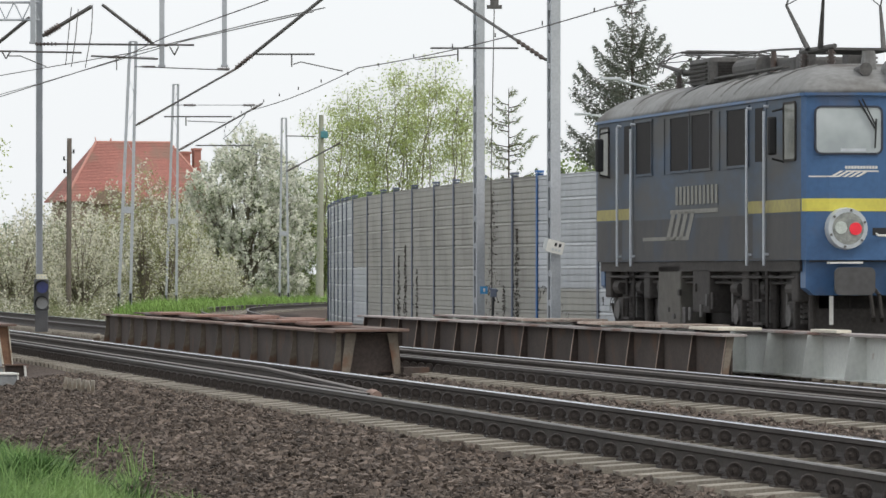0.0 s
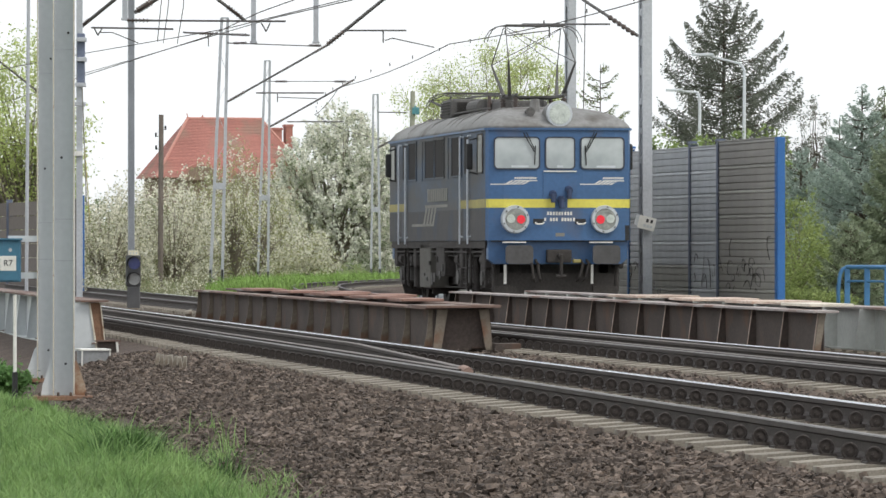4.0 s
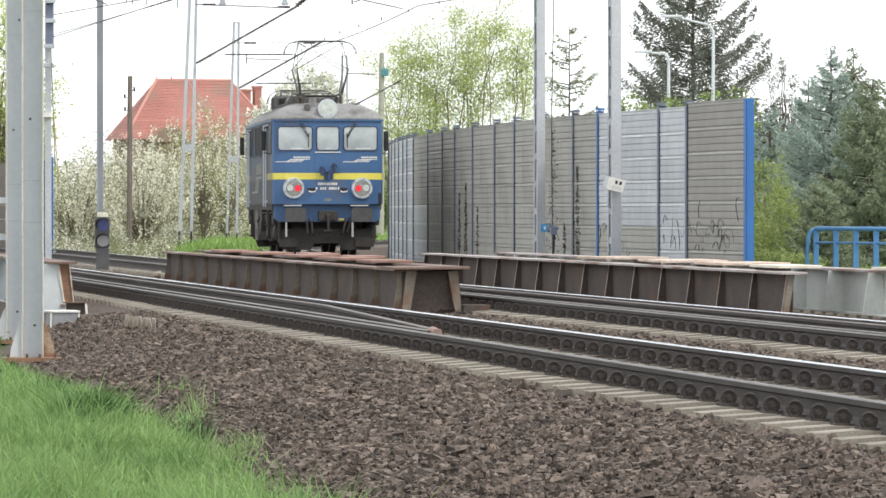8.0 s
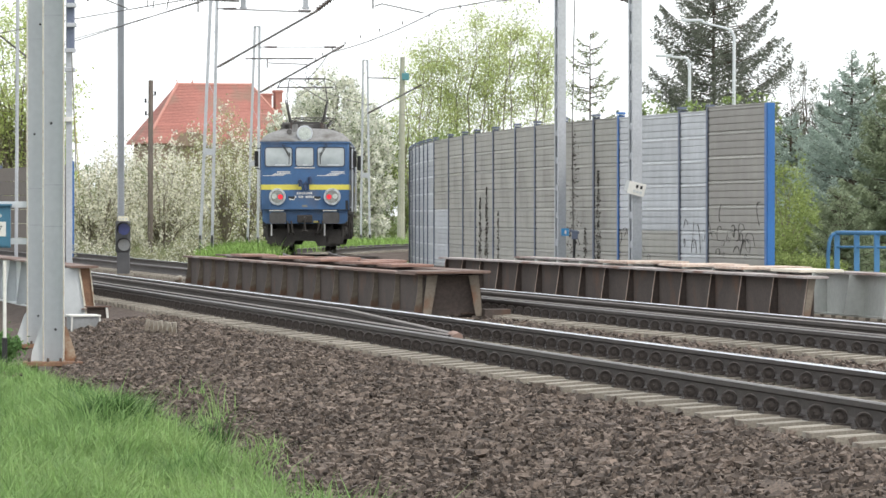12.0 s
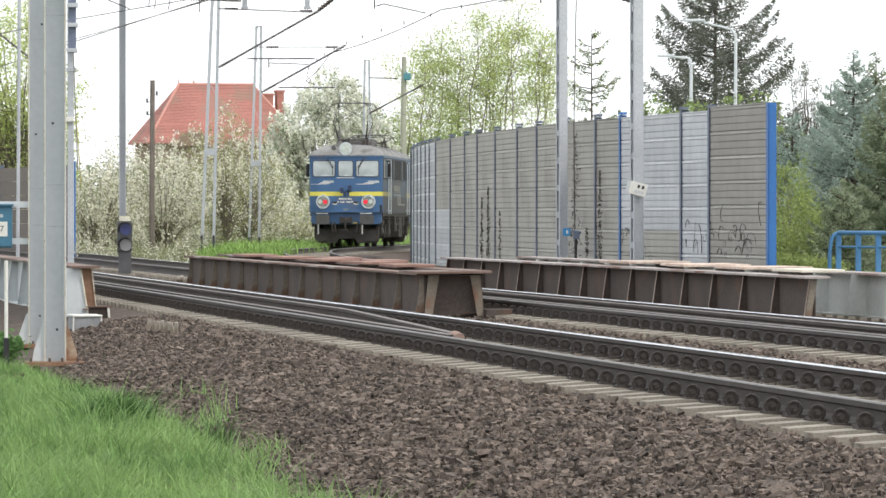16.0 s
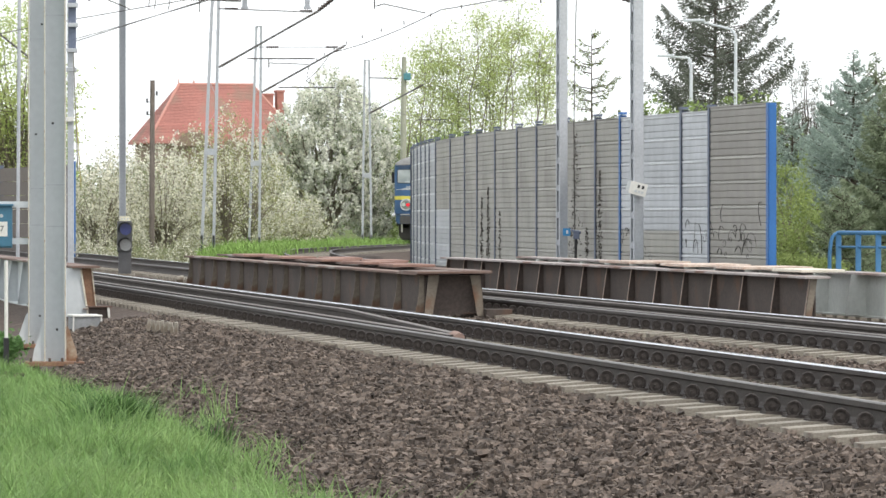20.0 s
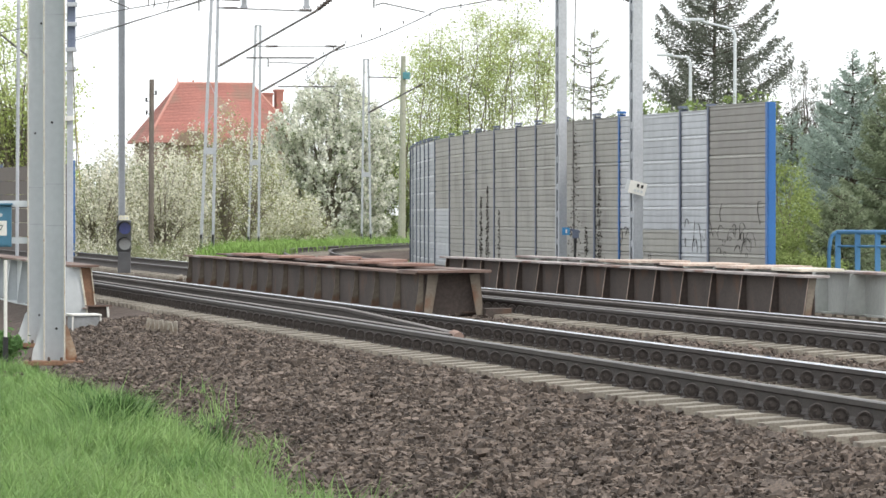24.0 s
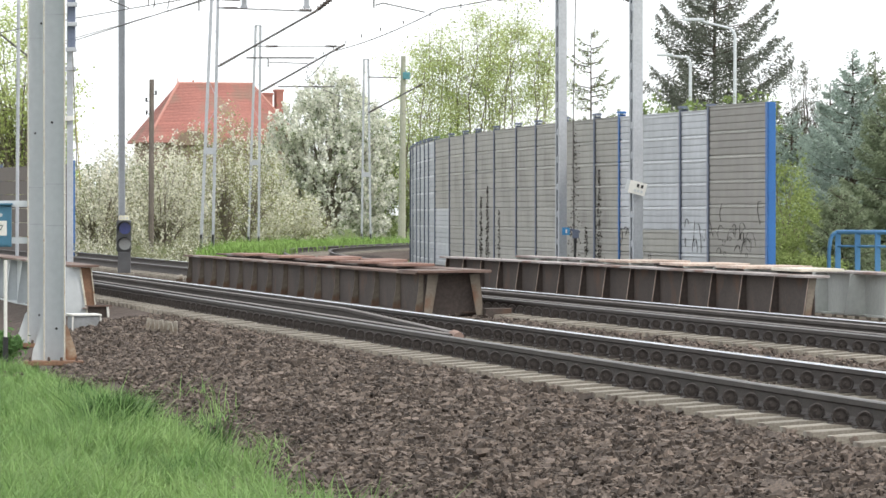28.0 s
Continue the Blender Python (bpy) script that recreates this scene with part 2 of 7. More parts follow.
# ---- ground ----
def ground_height(x, y):
    s = (x - 11.3755) * math.sin(HEAD0) + (y - 39.703) * math.cos(HEAD0) + 40
    off = (x - 11.3755) * math.cos(HEAD0) - (y - 39.703) * math.sin(HEAD0)
    z = -0.62
    if -12.9 < off < 3.0:
        z = -0.90
    elif -13.6 < off <= -12.9:
        z = -0.62 - 0.28 * (off + 13.6) / 0.7
    z += 0.05 * noise.noise((x * 0.35, y * 0.35, 0)) * (1 if off < -12.4 else 0.25)
    dm = math.hypot(x + 4.74, (y - 57.2) * 0.8)
    if dm < 1.5:
        z -= 0.17 * min(1, (1.5 - dm) / 0.6)
    if 66 < s < 100 and off < -12.0:
        z -= 1.0 * min(1, (-12.0 - off) / 2.5)
    if s > 135 and off > -4.0:
        z += 0.85 * min(1, (s - 135) / 40)
    if off >= 3.0:
        z = min(z, -0.5)
    if y > 60:
        db = x - float(np.interp(y, BY, BX))
        if -2.4 < db < 3.0:
            z = min(z, -0.95)
        elif -6.5 < db <= -2.4:
            z = min(z, -0.62 + 0.6 * (-2.4 - db) / 4.1)
        elif db >= 3.0:
            z = min(z, -0.5)
    return z


def make_ground():
    ys = list(np.arange(-8, 120, 0.8)) + list(np.arange(120, 300, 4.0)) + [320, 380, 460, 600, 900, 1500, 3000, 4500]
    verts, faces = [], []
    us = list(np.linspace(-1, 1, 121))
    for y in ys:
        half = 26 + max(0, y) * 0.22 if y < 320 else 26 + y * 1.1
        for u in us:
            x = u * half
            verts.append((x, y, ground_height(x, y)))
    k = len(us)
    for j in range(len(ys) - 1):
        for i in range(k - 1):
            a = j * k + i
            faces.append((a, a + 1, a + k + 1, a + k))
    g = new("ground", meshed("ground", verts, faces, M_SOIL, True))
    tagged(g, "green and brown railway verge soil, reaching to the horizon", "ground", kind="structure")


make_ground()


def bed(name, path, off, s0, s1, half_l, half_r, label, step=2.0):
    """A ballast bed: flat top, sloping shoulders."""
    prof = [(-half_l - 2.65, -0.80), (-half_l - 1.45, -0.54), (-half_l - 0.55, -0.33), (-half_l, -0.27), (-1.3, -0.24), (0, -0.24), (1.3, -0.24), (half_r, -0.26), (half_r + 0.5, -0.5)]
    verts, faces = [], []
    rows = int((s1 - s0) / step) + 1
    for j in range(rows):
        s = s0 + j * step
        for o, z in prof:
            x, y, h = path(s, off + o)
            verts.append((x, y, z + (fall(s) if path is branch else 0) + 0.02 * noise.noise((x * 2, y * 2, 3))))
    k = len(prof)
    for j in range(rows - 1):
        for i in range(k - 1):
            a = j * k + i
            faces.append((a, a + 1, a + k + 1, a + k))
    ob = new(name, meshed(name, verts, faces, M_BALLAST, True))
    return tagged(ob, label, "ballast", kind="structure")


bed("ballast_bed", main, T1, 8, 330, 1.55, 2.1, "brown crushed-stone bed under the railway track")
bed("ballast_bed", main, T2, 8, 330, 1.5, 2.1, "brown crushed-stone bed under the second railway track")
bed("ballast_bed", branch, 0, 8, 300, 1.5, 2.2, "brown crushed-stone bed under the branching railway track")

# rail section: half widths and heights, foot to head
RAILPROF = [(-0.075, -0.172), (0.075, -0.172), (0.075, -0.16), (0.02, -0.145), (0.009, -0.12), (0.009, -0.055), (0.036, -0.04), (0.036, -0.008)]
RAILHEAD = [(0.036, -0.008), (0.026, 0.0), (-0.026, 0.0), (-0.036, -0.008)]


def sweep(path, off, s0, s1, prof, step=2.0, dz=0.0, closed=True):
    verts, faces = [], []
    rows = max(2, int(math.ceil((s1 - s0) / step)) + 1)
    k = len(prof)
    for j in range(rows):
        s = s0 + (s1 - s0) * j / (rows - 1)
        o = off(s) if callable(off) else off
        zf = dz + (fall(s) if path is branch else 0)
        for u, z in prof:
            x, y, h = path(s, o + u)
            verts.append((x, y, z + zf))
    n = k if closed else k - 1
    for j in range(rows - 1):
        for i in range(n):
            a, b = j * k + i, j * k + (i + 1) % k
            faces.append((a, b, b + k, a + k))
    if closed:
        faces.append(tuple(range(k))[::-1])
        faces.append(tuple(range((rows - 1) * k, rows * k)))
    return verts, faces


def rail(name, parent, path, off, s0, s1, top, dz=0.0, step=2.0):
    full = RAILPROF + [(0.036, -0.0082), (-0.036, -0.0082)] + [(-0.036, -0.04), (-0.009, -0.055), (-0.009, -0.12), (-0.02, -0.145), (-0.075, -0.16)]
    body = part(name, meshed(name, *sweep(path, off, s0, s1, full, step, dz), M_RAILSIDE), None, parent)
    part("running_surface", meshed("running_surface", *sweep(path, off, s0, s1, RAILHEAD, step, dz + 0.002, False), top), None, body, "worn rail head")
    return body


def make_track(path, off, s0, s1, label, shiny):
    t = empty("railway_track", Matrix(), label, "track", "railway tracks")
    for side in (-0.7525, 0.7525):
        rail("rail", t, path, off + side, s0, s1, M_RAILTOP if shiny and side > 0 else M_RAILDULL)
    return t


track_near = make_track(main, T1, 8, 320, "straight railway track, polished steel rails on grey concrete sleepers", True)
track_mid = make_track(main, T2, 8, 320, "second railway track, dark steel rails on concrete sleepers", True)
track_branch = make_track(branch, 0, 8, 290, "branching railway track curving away beside the noise barrier", False)


# ---- sleepers and fastenings ----
def sleeper_mesh():
    bm = B()
    prism(bm, [(-1.25, -0.30), (1.25, -0.30), (1.25, -0.185), (0.95, -0.165), (0.5, -0.19), (-0.5, -0.19), (-0.95, -0.165), (-1.25, -0.185)], "y", -0.12, 0.12)
    me = bpy.data.meshes.new("sleeper")
    bm.to_mesh(me)
    bm.free()
    me.materials.append(M_CONC)
    return me


def clip_mesh():
    """A ribbed plate, a looped spring clip standing against the rail, and its bolt."""
    bm = B()
    box(bm, (0.02, 0, -0.165), (0.16, 0.16, 0.025))
    tube(bm, (0.0, -0.028, -0.113), (0.0, 0.028, -0.113), 0.044, n=12)
    for i in range(12):
        a0, a1 = radians(-60 + 300 * i / 12), radians(-60 + 300 * (i + 1) / 12)
        tube(bm, (0.05 * math.cos(a0), -0.03, -0.111 + 0.05 * math.sin(a0)), (0.05 * math.cos(a1), -0.03, -0.111 + 0.05 * math.sin(a1)), 0.011, n=5)
    tube(bm, (0, -0.045, -0.113), (0, 0.0, -0.113), 0.016, n=6)
    me = bpy.data.meshes.new("rail_clip")
    bm.to_mesh(me)
    bm.free()
    me.materials.append(M_CLIP)
    return me


SLEEPER, CLIP = sleeper_mesh(), clip_mesh()


def lay_sleepers(track, path, off, s0, s1, gap=0.64, clip_to=0.0, clip_sides=()):
    k = int((s1 - s0) / gap)
    for i in range(k):
        s = s0 + i * gap
        x, y, h = path(s, off)
        z = fall(s) if path is branch else 0
        ob = part("sleeper", SLEEPER, None, track)
        ob.matrix_basis = pose(x, y, z + random.uniform(-0.006, 0.004), 0, 0, -math.degrees(h) + random.uniform(-0.6, 0.6))
        if s < clip_to:
            for o in clip_sides:
                x, y, h = path(s, off + o)
                c = part("rail_clip", CLIP, None, track)
                c.matrix_basis = pose(x, y, 0, 0, 0, -math.degrees(h) + (180 if o > 0 and o > 0.7525 or -0.7525 < o < 0 else 0) + random.uniform(-3, 3))


lay_sleepers(track_near, main, T1, 26, 125, clip_to=92, clip_sides=(-0.885, -0.62, 0.62))
lay_sleepers(track_mid, main, T2, 40, 130, clip_to=84, clip_sides=(-0.885, 0.62))
lay_sleepers(track_branch, branch, 0, 60, 235)


# ---- bridge girders ----
def girder(s0, s1, off, face, web_mat, top_mat, label, z0=-0.14, z1=0.40, gap=1.75, depth=0.11, cap=True, flange=0.42, taper=0.55, edge=None, rib=None, flare=False):
    """A riveted plate girder: web, stiffeners on its open side, bottom and top flange, end post."""
    x, y, h = main(s0, off)
    g = empty("plate_girder", pose(x, y, 0, 0, 0, -math.degrees(h)), label, "girder", "bridge girders")
    ln = s1 - s0
    part("web", box(B(), (0, ln / 2, (z0 + z1) / 2), (0.02, ln, z1 - z0)), web_mat, g)
    part("bottom_flange", box(B(), (0, ln / 2, z0 - 0.011), (flange * 0.8, ln, 0.022)), web_mat, g)
    part("top_flange", box(B(), (0, ln / 2, z1 + 0.016), (flange, ln + 0.3, 0.032), None, 0.004), top_mat, g)
    k = int(ln / gap)
    bm = B()
    if flare:
        prism(bm, [(-0.011, z0), (-depth, z0), (-depth, z0 + 0.05), (-depth * 0.86, z0 + 0.12), (-depth * 0.74, z0 + 0.21), (-depth * taper, z0 + 0.32), (-depth * taper * 0.96, z1), (-0.011, z1)], "y", -0.008, 0.008)
    else:
        prism(bm, [(-0.011, z0), (-depth, z0), (-depth * taper, z1), (-0.011, z1)], "y", -0.008, 0.008)
    if cap:
        prism(bm, [(-depth - 0.012, z0), (-depth, z0), (-depth * taper, z1), (-depth * taper - 0.012, z1)], "y", -0.03, 0.03)
    st = bpy.data.meshes.new("stiffener")
    bm.to_mesh(st)
    bm.free()
    st.materials.append(rib or web_mat)
    for i in range(k + 1):
        o = part("stiffener", st, None, g)
        o.matrix_basis = pose(0, 0.05 + i * (ln - 0.1) / k, 0)
        if face > 0:
            o.matrix_basis = pose(0, 0.05 + i * (ln - 0.1) / k, 0, 0, 0, 180)
        if edge:
            bm = B()
            prism(bm, [(-depth - 0.008, z0), (-depth + 0.001, z0), (-depth * taper + 0.001, z1), (-depth * taper - 0.008, z1)], "y", -0.014, 0.014)
            part("edge_strip", bm, edge, g, "thin pale edge").matrix_basis = o.matrix_basis.copy()
    return g


near_girder = girder(74.8, 101.0, -11.2, -1, M_GREYPAINT, M_RUSTTOP, "grey-painted steel plate girder with rusty flanges beside the track", z0=-0.33, z1=0.40, gap=2.6, depth=0.2)
for pts, m_, nm, y0 in (([(-0.50, 0.395), (-0.085, 0.395), (0.025, -0.33), (-0.50, -0.33)], M_GREYPAINT, "end_stiffener", -0.04), ([(-0.06, 0.395), (0.09, 0.395), (0.16, -0.20), (0.025, -0.20)], M_REDRUST, "end_stiffener", -0.02),
                        ([(-0.085, 0.395), (-0.06, 0.395), (0.05, -0.33), (0.025, -0.33)], M_CREAMPAINT, "edge_strip", -0.07), ([(0.085, 0.395), (0.10, 0.395), (0.17, -0.20), (0.155, -0.20)], M_CREAMPAINT, "edge_strip", -0.05)):
    bm = B()
    prism(bm, pts, "y", y0, y0 + (0.02 if nm == "end_stiffener" else 0.06))
    part(nm, bm, m_, near_girder)
part("foot_shelf", box(B(), (0.17, -0.02, -0.215), (0.42, 0.16, 0.022)), M_RUSTTOP, near_girder)
part("bearing", box(B(), (0, 0.4, -0.46), (0.5, 0.6, 0.22), None, 0.02), M_RUST, near_girder, "rusty bearing block")
near_pair = girder(67.85, 96.2, T1 + 2.05, -1, M_RUST, M_RUSTTOP, "rust-brown steel plate girder between the two straight tracks", z1=0.37, depth=0.125, flange=0.30, cap=False, gap=1.98, taper=0.62, rib=M_STIFF, flare=True)
bm = B()
prism(bm, [(0.0, -0.19), (0.77, -0.19), (0.70, 0.37), (0.06, 0.37)], "y", 0.05, 0.066)
part("end_plate", bm, M_RUST, near_pair, "dark plate closing the girder pair")
for pts in ([(-0.03, -0.19), (0.085, -0.19), (0.18, 0.37), (0.03, 0.37)], [(0.71, -0.19), (0.80, -0.19), (0.75, 0.37), (0.61, 0.37)]):
    bm = B()
    prism(bm, pts, "y", -0.09, -0.07)
    part("end_post", bm, M_STIFFPALE, near_pair, "slanting pale end stiffener")
part("end_flange", box(B(), (0.36, 0.55, 0.408), (1.02, 1.7, 0.03), None, 0.005), M_RUSTTOP, near_pair, "rusty flange plate over the girder end")
part("sole_plate", box(B(), (0.98, -0.1, -0.17), (0.36, 0.4, 0.15), None, 0.01), M_RUST, near_pair)
girder(67.85, 96.2, T1 + 2.75, 1, M_RUST, M_RUSTTOP, "rust-brown plate girder, second of the pair between the straight tracks", z1=0.40)
far_girder = girder(63.4, 92.0, T2 + 2.25, -1, M_RUST, M_FLANGEPALE, "rust-brown steel plate girder in front of the branching track", z1=0.37, depth=0.13, cap=False, gap=1.9, flange=0.34, taper=0.45, edge=M_PLATE)
bm = B()
prism(bm, [(-0.14, -0.14), (-0.06, -0.14), (0.02, 0.37), (-0.07, 0.37)], "y", -0.05, -0.03)
part("end_post", bm, M_STIFFPALE, far_girder, "slanting pale end stiffener")
grey_girder = girder(56.6, 90.0, T2 + 3.35, -1, M_GIRDGREY, M_FLANGEPALE, "pale grey plate girder in front of the branching track", z1=0.40, depth=0.30, cap=False, gap=2.0, flange=0.36, taper=0.72, rib=M_GIRDGREY)


# ---- noise barrier ----
WALL_S = [95.5, 99.8, 102.0, 107.2, 109.5, 113.5, 117.5, 120.8, 125.0, 129.0, 132.2, 136.5, 142.0, 145.0, 147.2, 150.0, 153.0, 156.8, 161, 165, 169, 173]


def wall_off(s):
    return float(np.interp(s, [95, 110, 300], [4.3, 3.5, 3.5]))


def noise_wall():
    w = empty("noise_barrier", Matrix(), "grey corrugated metal noise barrier with scrawls and a blue end post", "noise barrier")
    pale = {1, 2}
    for i, s in enumerate(WALL_S):
        x, y, h = branch(s, wall_off(s))
        r = -math.degrees(h)
        bm = B()
        if i == 0:
            box(bm, (0, -0.05, 1.42), (0.17, 0.20, 4.0), None, 0.008)
            box(bm, (0, -0.16, 1.42), (0.13, 0.012, 3.96))
            part("end_post", bm, M_BLUE, w, "bright blue end post").matrix_basis = pose(x, y, 0, 0, 0, r)
        else:
            prism(bm, [(-0.076, -0.08), (-0.064, -0.08), (-0.064, -0.006), (0.064, -0.006), (0.064, -0.08), (0.076, -0.08), (0.076, 0.08), (0.064, 0.08), (0.064, 0.006), (-0.064, 0.006), (-0.064, 0.08), (-0.076, 0.08)], "z", -0.64, 3.41)
            part("post", bm, M_BLUE if i == 3 else M_POST, w).matrix_basis = pose(x, y, 0, 0, 0, r)
        if i + 1 < len(WALL_S):
            x2, y2, h2 = branch(WALL_S[i + 1], wall_off(WALL_S[i + 1]))
            ln = math.hypot(x2 - x, y2 - y)
            a = math.degrees(math.atan2(-(x2 - x), y2 - y))
            for j in range(8):
                rise = 0.503 if i == 0 else 0.494
                z0, z1 = -0.62 + j * rise, -0.62 + (j + 1) * rise - 0.0005
                n, lip = 3, 0.062
                bm = B()
                pts = [(-0.022, z0), (-0.022, z0 + 0.014)]
                step = (z1 - lip - z0 - 0.014) / n
                for q in range(n):
                    za = z0 + 0.014 + step * q
                    pts += [(-0.049, za + 0.006), (-0.051, za + step * 0.45), (-0.049, za + step - 0.016), (-0.030, za + step - 0.012), (-0.030, za + step)]
                pts += [(0.05, z1 - lip), (0.05, z0)]
                prism(bm, pts, "y", 0.06, ln - 0.06)
                light = i in pale and not (i == 2 and j in (0, 1, 2)) or (i == 11 and j < 4)
                o = part("panel", bm, M_PANELPALE if light else M_PANELBLUE if i >= 12 else M_PANELEND if i == 0 else M_PANEL, w)
                o.matrix_basis = pose(x, y, 0, 0, 0, a)
                bm = B()
                prism(bm, [(-0.054, z1 - lip), (-0.057, z1 - lip + 0.008), (-0.053, z1 - 0.012), (-0.030, z1), (0.05, z1), (0.05, z1 - lip)], "y", 0.058, ln - 0.058)
                part("joint_lip", bm, M_LIPPALE if light or i >= 12 else M_LIP, o, "paler joint lip").matrix_basis = Matrix()
            part("capping", box(B(), (0, ln / 2, z1 + 0.014), (0.13, ln - 0.13, 0.024)), M_LIPPALE if i in pale else M_LIP, w).matrix_basis = pose(x, y, 0, 0, 0, a)
            if i:
                part("post_cap", box(B(), (0, 0.0, 3.43), (0.17, 0.2, 0.05)), M_BLUE if i == 3 else M_POST, w).matrix_basis = pose(x, y, 0.02, 0, 0, r)
    return w


noise_wall()


# ---- masts ----
def channel_mast(name, pos, height, w, label, heading=22, gap=0.10, base=True, zbase=-0.45, mat_=None):
    """Two rolled channels back to back with batten plates, on a foot plate and a footing."""
    m_ = mat_ or M_GALV
    g = empty(name, pose(pos[0], pos[1], zbase, 0, 0, heading), label, "mast", "overhead line masts")
    dep = 0.22
    for sgn in (-1, 1):
        bm = B()
        prism(bm, [(-w / 2, sgn * dep / 2), (w / 2, sgn * dep / 2), (w / 2, sgn * (dep / 2 - 0.06)), (w / 2 - 0.01, sgn * (dep / 2 - 0.06)), (w / 2 - 0.01, sgn * (dep / 2 - 0.01)),
                   (-w / 2 + 0.01, sgn * (dep / 2 - 0.01)), (-w / 2 + 0.01, sgn * (dep / 2 - 0.06)), (-w / 2, sgn * (dep / 2 - 0.06))], "z", 0.0, height)
        part("channel", bm, m_, g)
    bat = B()
    box(bat, (0, 0, 0), (0.008, dep - 0.02, 0.14))
    me = bpy.data.meshes.new("batten_plate")
    bat.to_mesh(me)
    bat.free()
    me.materials.append(m_)
    for i in range(int(height / 0.62)):
        for sgn in (-1, 1):
            part("batten_plate", me, None, g).matrix_basis = pose(sgn * (w / 2 - 0.014), 0, 0.4 + i * 0.62)
    if base:
        part("foot_plate", box(B(), (0, 0, 0.015), (w + 0.22, 0.5, 0.03)), M_RUSTTOP, g)
        part("footing", box(B(), (0, 0, -0.2), (w + 0.35, 0.7, 0.4), None, 0.03), M_CONC, g)
    return g


x, y, h = branch(101.2, 2.75)
channel_mast("catenary_mast", (x, y), 10.5, 0.215, "grey steel catenary mast by the noise barrier")
x, y, h = branch(109.8, 2.75)
channel_mast("catenary_mast", (x, y), 10.5, 0.195, "slightly thinner grey steel catenary mast by the noise barrier")


# dark scrawls and dead creeper on the barrier
M_SCRAWL = mat("black_spray", (0.07, 0.065, 0.065), rough=0.8, bump=0)
M_CREEPER = leafmat("dead_creeper", (0.075, 0.065, 0.055), (0.04, 0.035, 0.03), 0.1)
BARRIER = bpy.data.objects["noise_barrier"]


def wall_point(i, f, z, out=0.055):
    """A place on the track side of the barrier's bay i, f of the way along it."""
    (xa, ya, _), (xb, yb, _) = branch(WALL_S[i], wall_off(WALL_S[i])), branch(WALL_S[i + 1], wall_off(WALL_S[i + 1]))
    n = Vector((-(yb - ya), xb - xa, 0)).normalized()
    return Vector((xa + (xb - xa) * f, ya + (yb - ya) * f, z)) + n * out


def hose(pts, r, n=4):
    """One bent tube through the given places."""
    bm, rings = B(), []
    for i, q in enumerate(pts):
        d = (pts[min(i + 1, len(pts) - 1)] - pts[max(i - 1, 0)]).normalized()
        u = d.cross(Vector((0.31, 0.95, 0.05))).normalized()
        w = d.cross(u)
        rings.append([bm.verts.new(q + (u * math.cos(j * 2 * math.pi / n) + w * math.sin(j * 2 * math.pi / n)) * r) for j in range(n)])
    for a, b in zip(rings, rings[1:]):
        for j in range(n):
            bm.faces.new((a[j], a[(j + 1) % n], b[(j + 1) % n], b[j]))
    bm.faces.new(rings[0][::-1]), bm.faces.new(rings[-1])
    bmesh.ops.recalc_face_normals(bm, faces=bm.faces[:])
    return bm


def scrawl(i, f0, f1, z0, z1, strokes, seed):
    rg = random.Random(seed)
    for k in range(strokes):
        f, z = f0 + (f1 - f0) * (k + rg.random()) / strokes, z0 + (z1 - z0) * rg.random()
        a, turn = rg.uniform(0.8, 2.3), rg.uniform(-0.5, 0.5)
        ln = rg.uniform(0.25, 0.6) * (z1 - z0)
        line = [wall_point(i, f, z)]
        for q in range(12):
            a += turn + rg.uniform(-0.35, 0.35)
            f = min(0.98, max(0.02, f + math.cos(a) * ln * 0.05))
            z = min(z1 + 0.1, max(z0 - 0.1, z + math.sin(a) * ln * 0.16))
            line.append(wall_point(i, f, z))
        part("scrawl", hose(line, rg.choice((0.004, 0.006, 0.008))), M_SCRAWL, BARRIER, "black sprayed scrawl")


scrawl(0, 0.1, 0.95, 0.55, 1.35, 13, 3)
scrawl(0, 0.3, 0.9, 0.30, 0.75, 8, 4)
scrawl(1, 0.1, 0.9, 0.25, 1.05, 7, 5)
scrawl(2, 0.80, 0.97, 0.25, 0.9, 3, 6)
scrawl(2, 0.45, 0.6, 0.2, 0.75, 2, 7)


def creeper(i, f, z0, z1, n, spread, seed):
    rg = np.random.default_rng(seed)
    P = [wall_point(i, f + rg.normal() * spread * (1.2 - t), z0 + (z1 - z0) * t, 0.07) for t in rg.random(n) ** 1.4]
    me = bpy.data.meshes.new("creeper")
    V, F_ = [], []
    for p in P:
        a, b = Vector(rg.normal(size=3)).normalized() * 0.036, Vector(rg.normal(size=3)).normalized() * 0.03
        k = len(V)
        V += [p - a, p + b, p + a]
        F_.append((k, k + 1, k + 2))
    me.from_pydata(V, [], F_)
    me.materials.append(M_CREEPER)
    part("creeper", me, None, BARRIER, "dry dark creeper")


creeper(8, 0.35, -0.4, 1.9, 420, 0.05, 1)
creeper(8, 0.7, -0.4, 1.7, 320, 0.05, 2)
creeper(4, 0.6, -0.4, 3.2, 300, 0.13, 3)
creeper(3, 0.8, 0.2, 2.2, 260, 0.06, 4)
creeper(4, 0.25, -0.4, 0.9, 260, 0.05, 5)
creeper(7, 0.75, -0.4, 1.3, 160, 0.04, 6)


